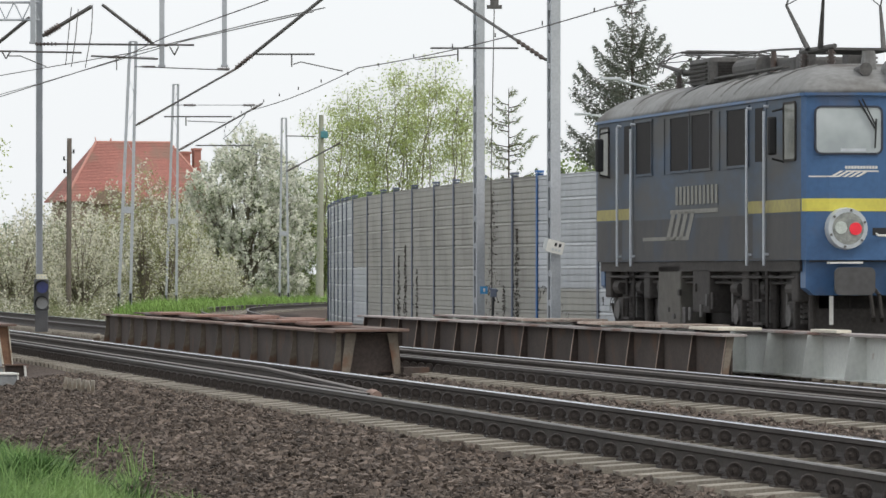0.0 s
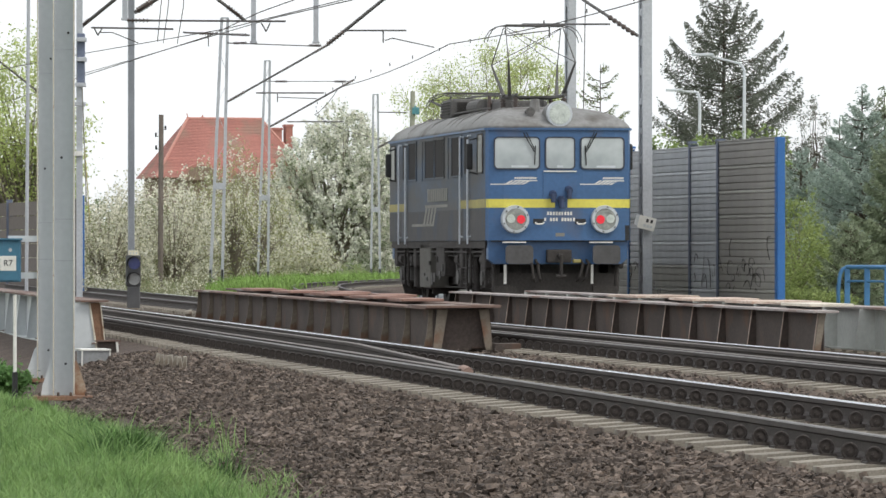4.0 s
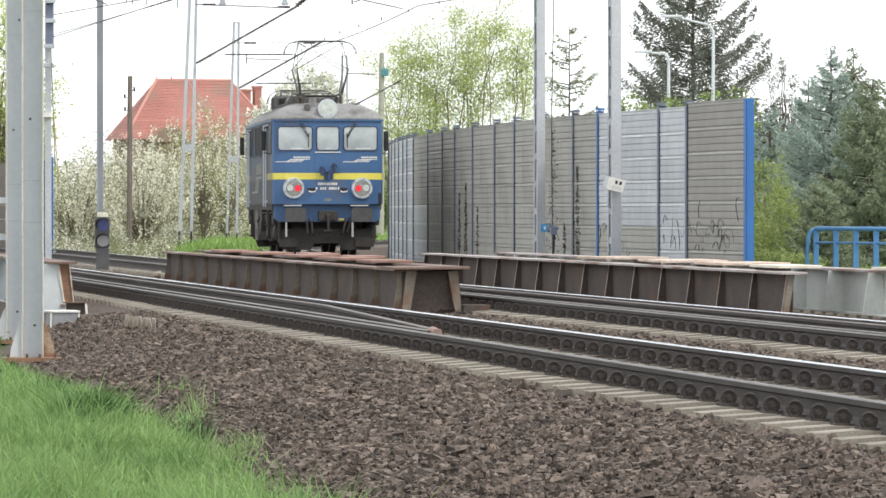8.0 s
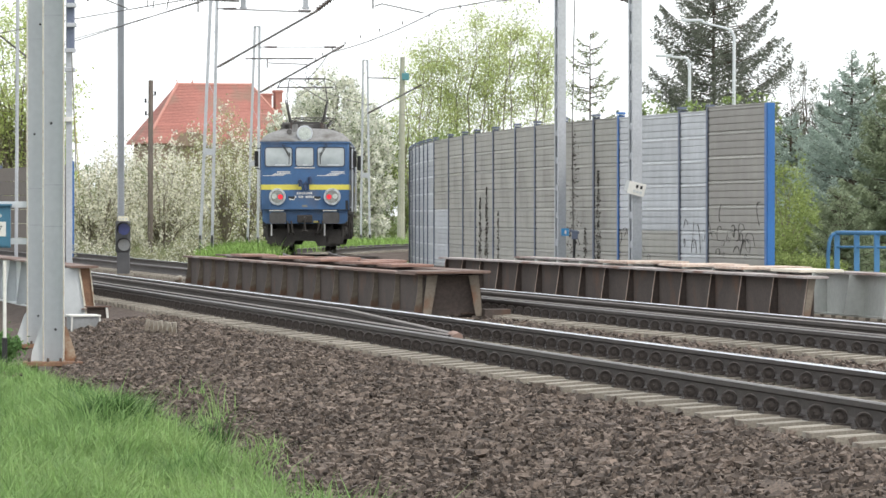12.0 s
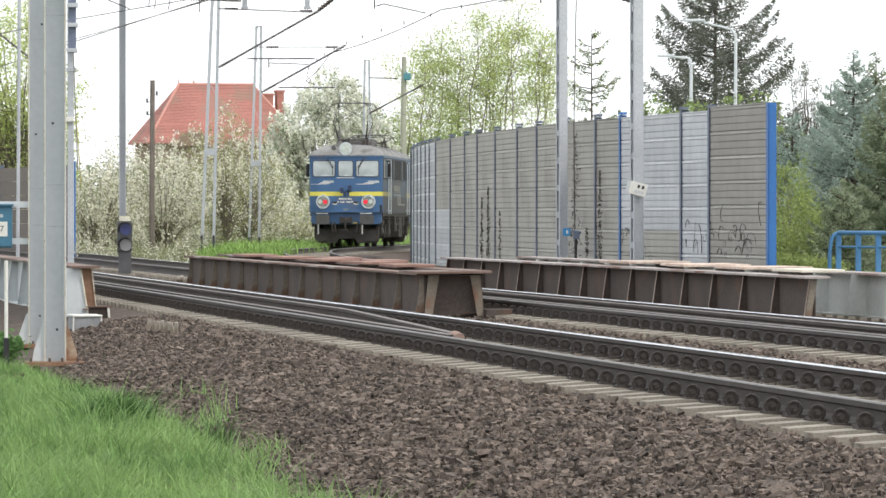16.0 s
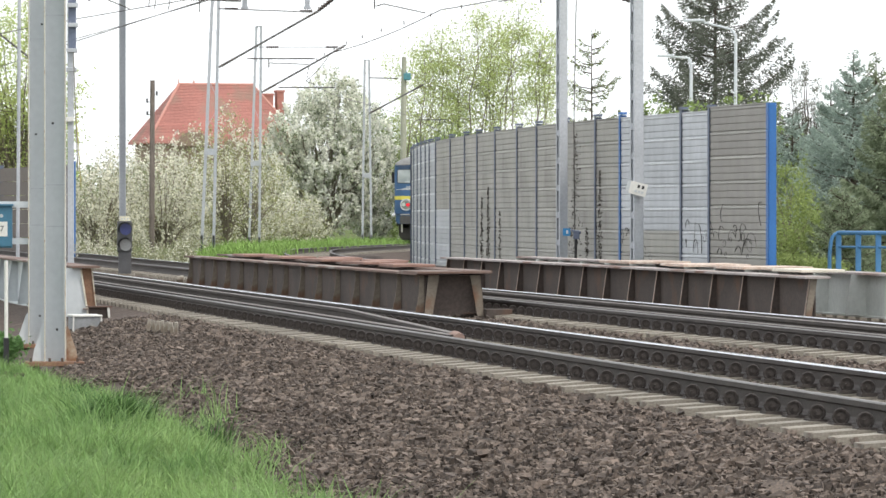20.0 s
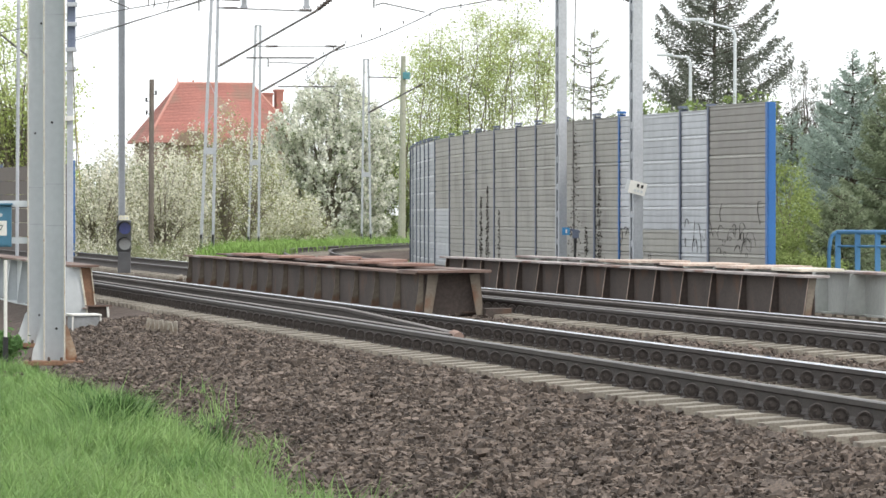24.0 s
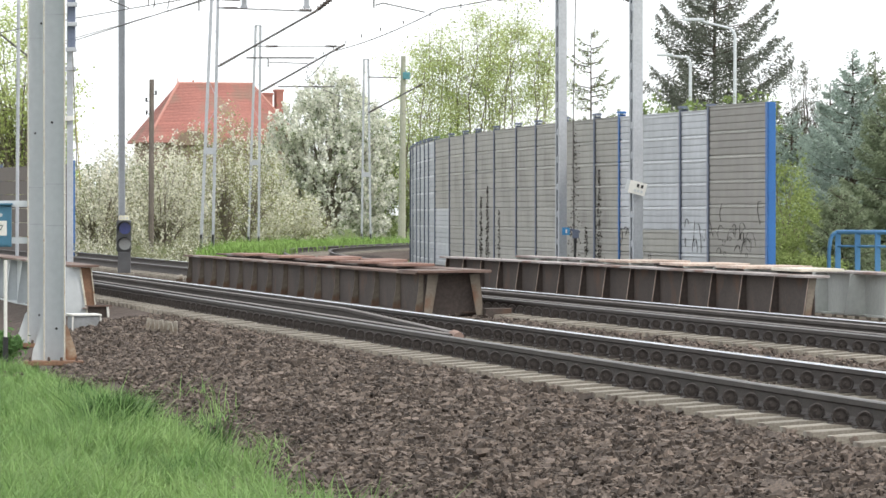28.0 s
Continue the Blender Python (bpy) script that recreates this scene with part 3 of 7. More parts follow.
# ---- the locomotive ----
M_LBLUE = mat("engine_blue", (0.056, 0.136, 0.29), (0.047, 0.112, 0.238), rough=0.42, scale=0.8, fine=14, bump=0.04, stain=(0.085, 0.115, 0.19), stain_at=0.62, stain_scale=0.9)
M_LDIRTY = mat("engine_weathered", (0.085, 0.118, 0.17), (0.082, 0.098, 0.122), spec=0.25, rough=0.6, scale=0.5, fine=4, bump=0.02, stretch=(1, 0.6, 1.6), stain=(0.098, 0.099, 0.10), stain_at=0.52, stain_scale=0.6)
M_GLASSRAIL = mat("pale_handrail", (0.62, 0.65, 0.70), (0.50, 0.53, 0.58), rough=0.5, bump=0.02)
M_LROOF = mat("engine_roof", (0.26, 0.26, 0.255), (0.17, 0.168, 0.162), rough=0.7, scale=0.9, fine=10, bump=0.08, stain=(0.10, 0.09, 0.08), stain_at=0.6, stain_scale=1.2)
M_LGRIME = mat("grimy_side", (0.105, 0.102, 0.10), (0.085, 0.086, 0.09), spec=0.2, rough=0.7, scale=0.7, fine=5, bump=0.02, stain=(0.082, 0.095, 0.118), stain_at=0.6, stain_scale=0.7)
M_LGEAR = mat("running_gear", (0.062, 0.056, 0.052), (0.036, 0.032, 0.03), rough=0.85, scale=2, fine=20, bump=0.2)
M_LROOFGEAR = mat("roof_gear", (0.13, 0.125, 0.12), (0.075, 0.072, 0.07), rough=0.75, scale=2, fine=20)
M_YELLOW = mat("yellow_stripe", (0.72, 0.65, 0.11), (0.62, 0.55, 0.10), rough=0.5, scale=1, fine=15, bump=0.02)
M_YELLOWDIRT = mat("yellow_stripe_dirty", (0.42, 0.37, 0.12), (0.30, 0.26, 0.11), rough=0.65, scale=1, fine=12, bump=0.02)
M_CREAM = mat("faded_lettering", (0.27, 0.265, 0.235), (0.19, 0.185, 0.165), rough=0.6, bump=0)
# pale base colour stands in for the sky mirrored in the windscreens
M_CABGLASS = mat("cab_glass", (0.50, 0.545, 0.55), (0.33, 0.37, 0.38), rough=0.08, scale=0.9, fine=2, bump=0, spec=0.8)
# base colour lightened to put in this glass's reflection
M_SIDEGLASS = mat("side_glass", (0.21, 0.21, 0.175), (0.10, 0.11, 0.10), rough=0.3, bump=0, spec=0.3)
M_DARKGLASS = mat("dark_glass", (0.02, 0.017, 0.018), rough=0.6, bump=0.03, spec=0.12)
M_LAMPRING = mat("lamp_ring", (0.56, 0.60, 0.63), (0.45, 0.48, 0.51), rough=0.4, bump=0)
M_LENS = mat("lamp_lens", (0.62, 0.67, 0.62), (0.36, 0.40, 0.37), rough=0.12, scale=8, fine=40, bump=0.05, spec=0.8)
M_RED = mat("red_lens", (0.75, 0.02, 0.03), rough=0.2, bump=0)
rn = M_RED.node_tree.nodes["Principled BSDF"]
rn.inputs["Emission Color"].default_value, rn.inputs["Emission Strength"].default_value = (1.0, 0.03, 0.08, 1), 0.32

M_LDARKBLUE = mat("dark_blue_casting", (0.04, 0.065, 0.14), (0.03, 0.045, 0.09), rough=0.6)
M_SEAL = mat("window_seal", (0.045, 0.052, 0.075), rough=0.7, bump=0)
M_HEAD = mat("buffer_grease", (0.085, 0.083, 0.085), (0.06, 0.058, 0.058), rough=0.6, scale=1.5, fine=12, bump=0.05)
M_REFLECT = mat("lamp_reflector", (0.42, 0.43, 0.40), (0.20, 0.21, 0.20), rough=0.25, metal=0.5, scale=7, fine=25, bump=0.3)
FACE = 6.85
LENGTH = 0.965
HALFW = 1.46


def plan_outline(inset=0.0, pull=1.5):
    """The body seen from above, corner by corner, drawn in by inset."""
    w, e = HALFW - inset, 6.85 - inset * pull
    one = [(0.46 * w / HALFW, e), (1.12 * w / HALFW, e - 0.07), (w - 0.05, e - 0.15), (w, e - 0.24)]
    ring = [(x, y) for x, y in one] + [(w, 2.2), (w, -2.2)] + [(x, -y) for x, y in one[::-1]]
    return ring + [(-x, y) for x, y in ring[::-1]]


def shell(levels, cap_lo=True, cap_hi=True):
    bm = B()
    rings = []
    for z, inset, pull in levels:
        rings.append([bm.verts.new((x, y, z)) for x, y in plan_outline(inset, pull)])
    k = len(rings[0])
    for a, b in zip(rings, rings[1:]):
        for i in range(k):
            bm.faces.new((a[i], a[(i + 1) % k], b[(i + 1) % k], b[i]))
    if cap_lo:
        bm.faces.new(rings[0][::-1])
    if cap_hi:
        bm.faces.new(rings[-1])
    bmesh.ops.recalc_face_normals(bm, faces=bm.faces[:])
    return bm


def face_y(x):
    """How far the near end's face stands at the lateral place x."""
    return -float(np.interp(abs(x), [0, 0.46, 1.12, 1.41, 1.46], [6.85, 6.85, 6.78, 6.70, 6.61]))


def on_face(bm, x0, x1, z0, z1, out, thick=0.02, corner=0.0):
    """A plate that lies on the end's face, bent where the face bends."""
    xs = sorted({x0, x1, *[q for q in (-1.41, -1.12, -0.46, 0.46, 1.12, 1.41) if x0 < q < x1]})
    for a, b in zip(xs, xs[1:]):
        ya, yb = face_y(a) - out, face_y(b) - out
        lo = [bm.verts.new(v) for v in ((a, ya, z0), (b, yb, z0), (b, yb, z1), (a, ya, z1))]
        hi = [bm.verts.new(v) for v in ((a, ya + thick, z0), (b, yb + thick, z0), (b, yb + thick, z1), (a, ya + thick, z1))]
        bm.faces.new(lo), bm.faces.new(hi[::-1])
        for i in range(4):
            bm.faces.new((lo[i], hi[i], hi[(i + 1) % 4], lo[(i + 1) % 4]))
    bmesh.ops.recalc_face_normals(bm, faces=bm.faces[:])
    return bm


def rounded(w, h, r, n=4):
    pts = []
    for cx, cz, a0 in ((w / 2 - r, h / 2 - r, 0), (-w / 2 + r, h / 2 - r, 90), (-w / 2 + r, -h / 2 + r, 180), (w / 2 - r, -h / 2 + r, 270)):
        for i in range(n + 1):
            a = radians(a0 + 90 * i / n)
            pts.append((cx + r * math.cos(a), cz + r * math.sin(a)))
    return pts


def pane(name, g, x, y, z, w, h, turn, glass, frame_mat, lip=0.035, r=0.07):
    """A window: rubber-lipped frame ring and its pane. turn: 0 looks back along -y, 90 looks to -x."""
    bm = B()
    outer, inner = rounded(w + 2 * lip, h + 2 * lip, r + lip), rounded(w, h, r)
    vo = [bm.verts.new((u, -0.022, v)) for u, v in outer]
    vi = [bm.verts.new((u, -0.022, v)) for u, v in inner]
    wo = [bm.verts.new((u, 0.01, v)) for u, v in outer]
    wi = [bm.verts.new((u, 0.01, v)) for u, v in inner]
    k = len(vo)
    for i in range(k):
        j = (i + 1) % k
        bm.faces.new((vo[i], vo[j], vi[j], vi[i]))
        bm.faces.new((vo[i], wo[i], wo[j], vo[j]))
        bm.faces.new((vi[i], vi[j], wi[j], wi[i]))
    bmesh.ops.recalc_face_normals(bm, faces=bm.faces[:])
    f = part(name, bm, frame_mat, g)
    f.matrix_basis = pose(x, y, z, 0, 0, -turn)
    bm = B()
    prism(bm, inner, "y", -0.010, 0.006)
    part("pane", bm, glass, f)
    return f


def build_engine():
    g = empty("locomotive", Matrix(), "dirty blue electric locomotive, yellow stripe, red tail lights, raised pantograph", "locomotive")
    bm = shell([(1.37, 0, 1.5), (3.56, 0, 1.5)])
    me = bpy.data.meshes.new("body")
    bm.to_mesh(me)
    bm.free()
    me.materials.append(M_LBLUE)
    me.materials.append(M_LDIRTY)
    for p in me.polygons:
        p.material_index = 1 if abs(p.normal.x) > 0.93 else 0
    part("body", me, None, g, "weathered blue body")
    part("roof", shell([(3.60, -0.012, 1.5), (3.66, 0.02, 1.5), (3.76, 0.09, 2.0), (3.88, 0.24, 2.2), (3.98, 0.46, 2.3), (4.05, 0.76, 2.2), (4.08, 1.1, 2.0)], True), M_LROOF, g, "curved grey roof", True)
    part("gutter", shell([(3.56, -0.03, 1.5), (3.60, -0.03, 1.5)]), M_LBLUE, g)
    for sgn in (-1, 1):
        for y in (-4.6, -2.5, -1.7, -0.9, 1.2, 4.2):
            bm = B()
            for a, b in (((1.40, 3.72), (1.24, 3.88)), ((1.24, 3.88), (1.02, 3.985)), ((1.02, 3.985), (0.72, 4.055))):
                tube(bm, (sgn * a[0], y, a[1]), (sgn * b[0], y, b[1]), 0.016, n=5)
            part("roof_seam", bm, M_LROOF, g)
    # lower end panels
    for e in (-1, 1):
        bm = B()
        prism(bm, [(-1.40, 1.37), (1.40, 1.37), (1.40, 1.0), (1.28, 0.90), (-1.28, 0.90), (-1.40, 1.0)], "y", e * 6.35, e * 6.62)
        part("skirt", bm, M_LBLUE, g)
        bm = B()
        prism(bm, [(-1.30, 0.72), (1.30, 0.72), (1.15, 0.16), (0.42, 0.16), (0.32, 0.34), (-0.32, 0.34), (-0.42, 0.16), (-1.15, 0.16)], "y", e * 6.30, e * 6.36)
        part("plough", bm, M_LGEAR, g)
        part("beam_line", box(B(), (0, e * 6.63, 1.36), (2.7, 0.03, 0.03)), M_LROOFGEAR, g)
    # near end: windows
    for x, w in ((-0.86, 0.87), (0.0, 0.56), (0.86, 0.87)):
        turn = math.degrees(math.atan2(0.07, 0.66)) * (1 if x > 0 else -1 if x < 0 else 0)
        pane("windscreen", g, x, face_y(x) - 0.004, 3.10, w, 0.60, -turn, M_CABGLASS, M_SEAL, 0.026)
    part("sun_visor_rail", box(B(), (0, face_y(0) - 0.02, 2.74), (0.66, 0.04, 0.025)), M_WHITE, g)
    part("socket_panel", on_face(B(), -0.34, 0.34, 2.20, 2.72, 0.016, 0.03), M_LBLUE, g)
    for x, s in ((-0.66, 1), (0.66, -1)):
        bm = B()
        y = face_y(x) - 0.05
        tube(bm, (x - 0.08 * s, y, 3.50), (x + 0.14 * s, y - 0.02, 3.12), 0.012, n=6)
        tube(bm, (x - 0.03 * s, y, 3.52), (x + 0.16 * s, y - 0.02, 3.14), 0.009, n=6)
        tube(bm, (x + 0.16 * s, y - 0.015, 3.25), (x + 0.14 * s, y - 0.02, 2.86), 0.013, n=6)
        part("wiper", bm, M_BLACK, g)
    # stripe and marks on the near end
    part("stripe", on_face(B(), -1.455, -0.10, 2.02, 2.19, 0.006), M_YELLOW, g, "yellow stripe")
    part("stripe", on_face(B(), 0.15, 1.455, 2.02, 2.19, 0.006), M_YELLOW, g, "yellow stripe")
    for x in (-0.92, 0.86):
        s = 1
        bm = B()
        on_face(bm, x - 0.46, x - 0.09, 2.475, 2.493, 0.006)
        on_face(bm, x + 0.02, x + 0.46, 2.545, 2.563, 0.006)
        for i in range(5):
            u = x - 0.20 + i * 0.085
            vs = [bm.verts.new((q, face_y(q) - 0.0065, z)) for q, z in ((u, 2.476), (u + 0.05, 2.476), (u + 0.20, 2.56), (u + 0.15, 2.56))]
            bm.faces.new(vs)
        for i in range(11):
            on_face(bm, x + 0.015 + i * 0.04, x + 0.045 + i * 0.04, 2.585, 2.625, 0.006)
        part("emblem", bm, M_WHITE, g, "white slanted stripes")
    for k, z, skip in ((9, 1.905, ()), (11, 1.785, (1, 5))):
        for i in range(k):
            if i not in skip:
                u = -0.029 * k + 0.058 * i
                part("number_bar", on_face(B(), u, u + (0.040 if i != k - 4 + (k == 11) * 2 else 0.03), z - 0.034, z + 0.034, 0.006), M_WHITE, g)
    bm = B()
    on_face(bm, -0.09, 0.09, 1.45, 1.52, 0.008)
    part("maker_plate", bm, M_CREAM, g)
    # lamps
    for x in (-0.90, 0.90):
        y = face_y(x)
        lamp = part("headlight", tube(B(), (x, y + 0.02, 1.79), (x, y - 0.13, 1.79), 0.285, 0.27, 24), M_LAMPRING, g, "round twin headlight")
        part("reflector", tube(B(), (x, y - 0.12, 1.79), (x, y - 0.134, 1.79), 0.215, n=24), M_REFLECT, lamp, "silvery reflector")
        part("lens", tube(B(), (x - 0.1 * (1 if x < 0 else -1), y - 0.128, 1.80), (x - 0.1 * (1 if x < 0 else -1), y - 0.15, 1.80), 0.085, n=16), M_LENS, lamp)
        part("tail_light", tube(B(), (x + 0.10 * (1 if x < 0 else -1), y - 0.128, 1.785), (x + 0.10 * (1 if x < 0 else -1), y - 0.15, 1.785), 0.085, n=16), M_RED, lamp, "lit red tail light")
        for i in range(6):
            a = radians(60 * i + 20)
            part("bolt", tube(B(), (x + 0.245 * math.cos(a), y - 0.12, 1.79 + 0.245 * math.sin(a)), (x + 0.245 * math.cos(a), y - 0.145, 1.79 + 0.245 * math.sin(a)), 0.018, n=6), M_LROOFGEAR, lamp)
    top = part("top_headlight", tube(B(), (0, -6.15, 3.88), (0, -6.78, 3.88), 0.24, 0.255, 24), M_LROOF, g, "round roof headlight")
    part("lamp_rim", tube(B(), (0, -6.77, 3.88), (0, -6.84, 3.88), 0.265, 0.255, 24), M_LAMPRING, top)
    part("lens", tube(B(), (0, -6.835, 3.88), (0, -6.85, 3.88), 0.21, n=24), M_LENS, top)
    part("horn", tube(B(), (-0.52, -6.0, 3.93), (-0.52, -6.45, 3.93), 0.05, 0.09, 12), M_LROOFGEAR, g)
    part("roof_pedestal", tube(B(), (-0.34, -5.9, 3.9), (-0.34, -5.9, 4.20), 0.12, 0.085, 14), M_LROOF, g, "grey roof pedestal")
    # electrical couplings in the middle
    for x, z in ((-0.15, 2.27), (0.17, 2.36), (0.02, 2.16)):
        bm = B()
        tube(bm, (x, -6.83, z + 0.03), (x, -6.97, z), 0.078, 0.07, 12)
        tube(bm, (x, -6.94, z + 0.02), (x, -6.95, z - 0.15), 0.055, 0.05, 10)
        part("coupler_socket", bm, M_LDARKBLUE, g)
    for x in (-0.42, 0.42):
        # black plate laid on the face for the shade inside a handle recess
        bm = B()
        on_face(bm, x - 0.12, x + 0.10, 1.70, 1.80, 0.004)
        part("recess", bm, M_BLACK, g)
        bm = B()
        for a, b in (((-0.09, 1.73), (-0.06, 1.695)), ((-0.06, 1.695), (0.06, 1.695)), ((0.06, 1.695), (0.09, 1.73))):
            tube(bm, (x + a[0], -6.90, a[1]), (x + b[0], -6.90, b[1]), 0.016, n=6)
        part("grab_handle", bm, M_WHITE, g)
    # buffers, hook, hoses, steps at both ends
    for e in (-1, 1):
        for x in (-0.875, 0.875):
            bf = part("buffer", tube(B(), (x, e * 6.6, 1.07), (x, e * 7.15, 1.07), 0.13, 0.11, 16), M_LGEAR, g)
            bm = B()
            prism(bm, rounded(0.55, 0.37, 0.08), "y", e * 7.15, e * 7.20)
            bmesh.ops.translate(bm, vec=(x, 0, 1.09), verts=bm.verts[:])
            part("buffer_head", bm, M_HEAD, bf, "greasy oblong buffer head")
            part("step_edge", box(B(), (x - 0.05, e * 6.86, 1.335), (0.46, 0.14, 0.025)), M_WHITE, g)
            part("marker_bar", box(B(), (x - 0.22, e * 6.80, 0.70), (0.05, 0.03, 0.38)), M_WHITE, g)
            for q in (0.30, 0.42):
                s = 1 if x < 0 else -1
                bm = B()
                pts = [(x + s * q, e * 6.64, 0.98), (x + s * q + 0.02, e * 6.80, 0.90), (x + s * (q + 0.05), e * 6.82, 0.62), (x + s * (q + 0.09), e * 6.70, 0.56)]
                for a, b in zip(pts, pts[1:]):
                    tube(bm, a, b, 0.028, n=7)
                part("air_hose", bm, M_LGEAR, g)
        hk = part("coupling_hook", box(B(), (0, e * 6.72, 1.06), (0.5, 0.16, 0.26), None, 0.03), M_LGEAR, g)
        bm = B()
        tube(bm, (0, e * 6.78, 1.10), (0, e * 7.02, 1.04), 0.05, n=8)
        tube(bm, (0, e * 7.02, 1.06), (0, e * 6.98, 0.66), 0.035, n=8)
        tube(bm, (-0.10, e * 6.98, 0.66), (0.10, e * 6.98, 0.66), 0.035, n=8)
        part("screw_coupling", bm, M_LGEAR, hk)
    bm = B()
    box(bm, (1.36, -6.66, 1.52), (0.14, 0.12, 0.30))
    part("socket_box", bm, M_BLACK, g)
    # sides
    for sgn in (-1, 1):
        sx = sgn * (HALFW + 0.004)
        turn = 90 if sgn < 0 else -90
        pane("cab_side_window", g, sx, -6.02, 3.1, 0.60, 0.74, turn, M_SIDEGLASS, M_LGEAR, 0.03, 0.03)
        pane("cab_side_window", g, sx, 6.02, 3.1, 0.60, 0.74, turn, M_SIDEGLASS, M_LGEAR, 0.03, 0.03)
        for a, b in ((3.2, 4.46), (5.5, 6.7), (6.85, 8.1), (9.4, 10.5)):
            yc = -6.85 + (a + b) / 2
            w_ = part("side_window", box(B(), (sx, yc, 3.10), (0.02, b - a, 0.78)), M_DARKGLASS, g, "dark ventilation window")
            bm = B()
            for z in (2.69, 3.51):
                box(bm, (sgn * (HALFW + 0.012), yc, z), (0.03, b - a + 0.1, 0.035))
            for yy in (a, b):
                box(bm, (sgn * (HALFW + 0.012), -6.85 + yy, 3.10), (0.03, 0.035, 0.8))
            part("window_frame", bm, M_LDIRTY, w_)
        for yy in (5.0, 8.6, 11.0):
            part("side_rib", box(B(), (sgn * (HALFW + 0.006), -6.85 + yy, 3.08), (0.02, 0.10, 0.84)), M_LDIRTY, g)
        part("grimy_lower_side", box(B(), (sgn * (HALFW + 0.001), 0, 1.69), (0.006, 13.2, 0.62)), M_LGRIME, g, "grimy lower side of the body")
        # doors with rails at both cabs
        for e in (-1, 1):
            yd = e * (6.85 - 2.55)
            d = part("cab_door", box(B(), (sgn * (HALFW + 0.003), yd, 2.48), (0.012, 0.78, 2.16)), M_LDIRTY, g)
            part("door_window", box(B(), (sgn * (HALFW + 0.012), yd, 3.1), (0.012, 0.46, 0.74)), M_DARKGLASS, d)
            for q in (-0.50, 0.50):
                bm = B()
                tube(bm, (sgn * (HALFW + 0.07), yd + q, 1.30), (sgn * (HALFW + 0.07), yd + q, 3.44 + 0.06 * q), 0.02, n=8)
                tube(bm, (sgn * HALFW, yd + q, 3.48), (sgn * (HALFW + 0.07), yd + q, 3.48), 0.02, n=6)
                tube(bm, (sgn * HALFW, yd + q, 1.45), (sgn * (HALFW + 0.07), yd + q, 1.45), 0.02, n=6)
                part("handrail", bm, M_GLASSRAIL, d, "pale upright handrail")
            bm = B()
            tube(bm, (sgn * 1.42, yd - 0.25, 1.4), (sgn * 1.42, yd - 0.25, 0.45), 0.025, n=6)
            tube(bm, (sgn * 1.42, yd + 0.25, 1.4), (sgn * 1.42, yd + 0.25, 0.45), 0.025, n=6)
            for z in (0.5, 0.82, 1.14):
                box(bm, (sgn * 1.40, yd, z), (0.2, 0.5, 0.03))
            part("steps", bm, M_LGEAR, g)
            bm = B()
            ym = e * 5.66
            box(bm, (sgn * (HALFW + 0.17), ym, 3.05), (0.13, 0.08, 0.52), None, 0.03)
            tube(bm, (sgn * HALFW, ym, 3.42), (sgn * (HALFW + 0.17), ym, 3.38), 0.015, n=6)
            tube(bm, (sgn * HALFW, ym, 2.70), (sgn * (HALFW + 0.17), ym, 2.74), 0.015, n=6)
            part("mirror", bm, M_BLACK, g)
            part("side_stripe", box(B(), (sx, e * (6.62 - 1.55), 2.105), (0.012, 3.05, 0.17)) if e < 0 else box(B(), (sx, e * (6.62 - 1.3), 2.105), (0.012, 2.6, 0.17)), M_YELLOWDIRT, g, "dirty yellow stripe")
        # faded emblem on the side
        bm = B()
        xx = sgn * (HALFW + 0.009)
        def flat(pts):
            vs = [bm.verts.new((xx, y_, z_)) for y_, z_ in pts]
            bm.faces.new(vs if sgn < 0 else vs[::-1])
        y0 = 0.4
        flat([(y0 + 2.8, 1.68), (y0 - 0.1, 1.68), (y0 - 0.1, 1.735), (y0 + 2.8, 1.735)])
        flat([(y0 + 0.9, 2.07), (y0 - 2.2, 2.07), (y0 - 2.2, 2.13), (y0 + 0.9, 2.13)])
        for i in range(4):
            u = y0 + 0.95 - i * 0.42
            flat([(u + 0.25, 1.68), (u, 1.68), (u - 0.42, 2.10), (u - 0.17, 2.10)])
        part("side_emblem", bm, M_CREAM, g, "faded slanted stripes")
        for i in range(11):
            part("lettering_bar", box(B(), (xx, y0 + 0.45 - i * 0.255, 2.335), (0.006, 0.16, 0.27)), M_CREAM, g)
        part("sole_bar", box(B(), (sgn * 1.38, 0, 1.30), (0.12, 12.9, 0.16)), M_LGEAR, g)
        part("equipment_box", box(B(), (sgn * 1.24, 1.5, 0.85), (0.4, 1.5, 0.95), None, 0.03), mat("tank_grey", (0.13, 0.125, 0.11), (0.09, 0.085, 0.075), rough=0.8) if sgn < 0 else M_LGEAR, g, "grey battery box")
        part("equipment_box", box(B(), (sgn * 1.24, -0.6, 0.95), (0.4, 1.1, 0.65), None, 0.03), M_LGEAR, g)
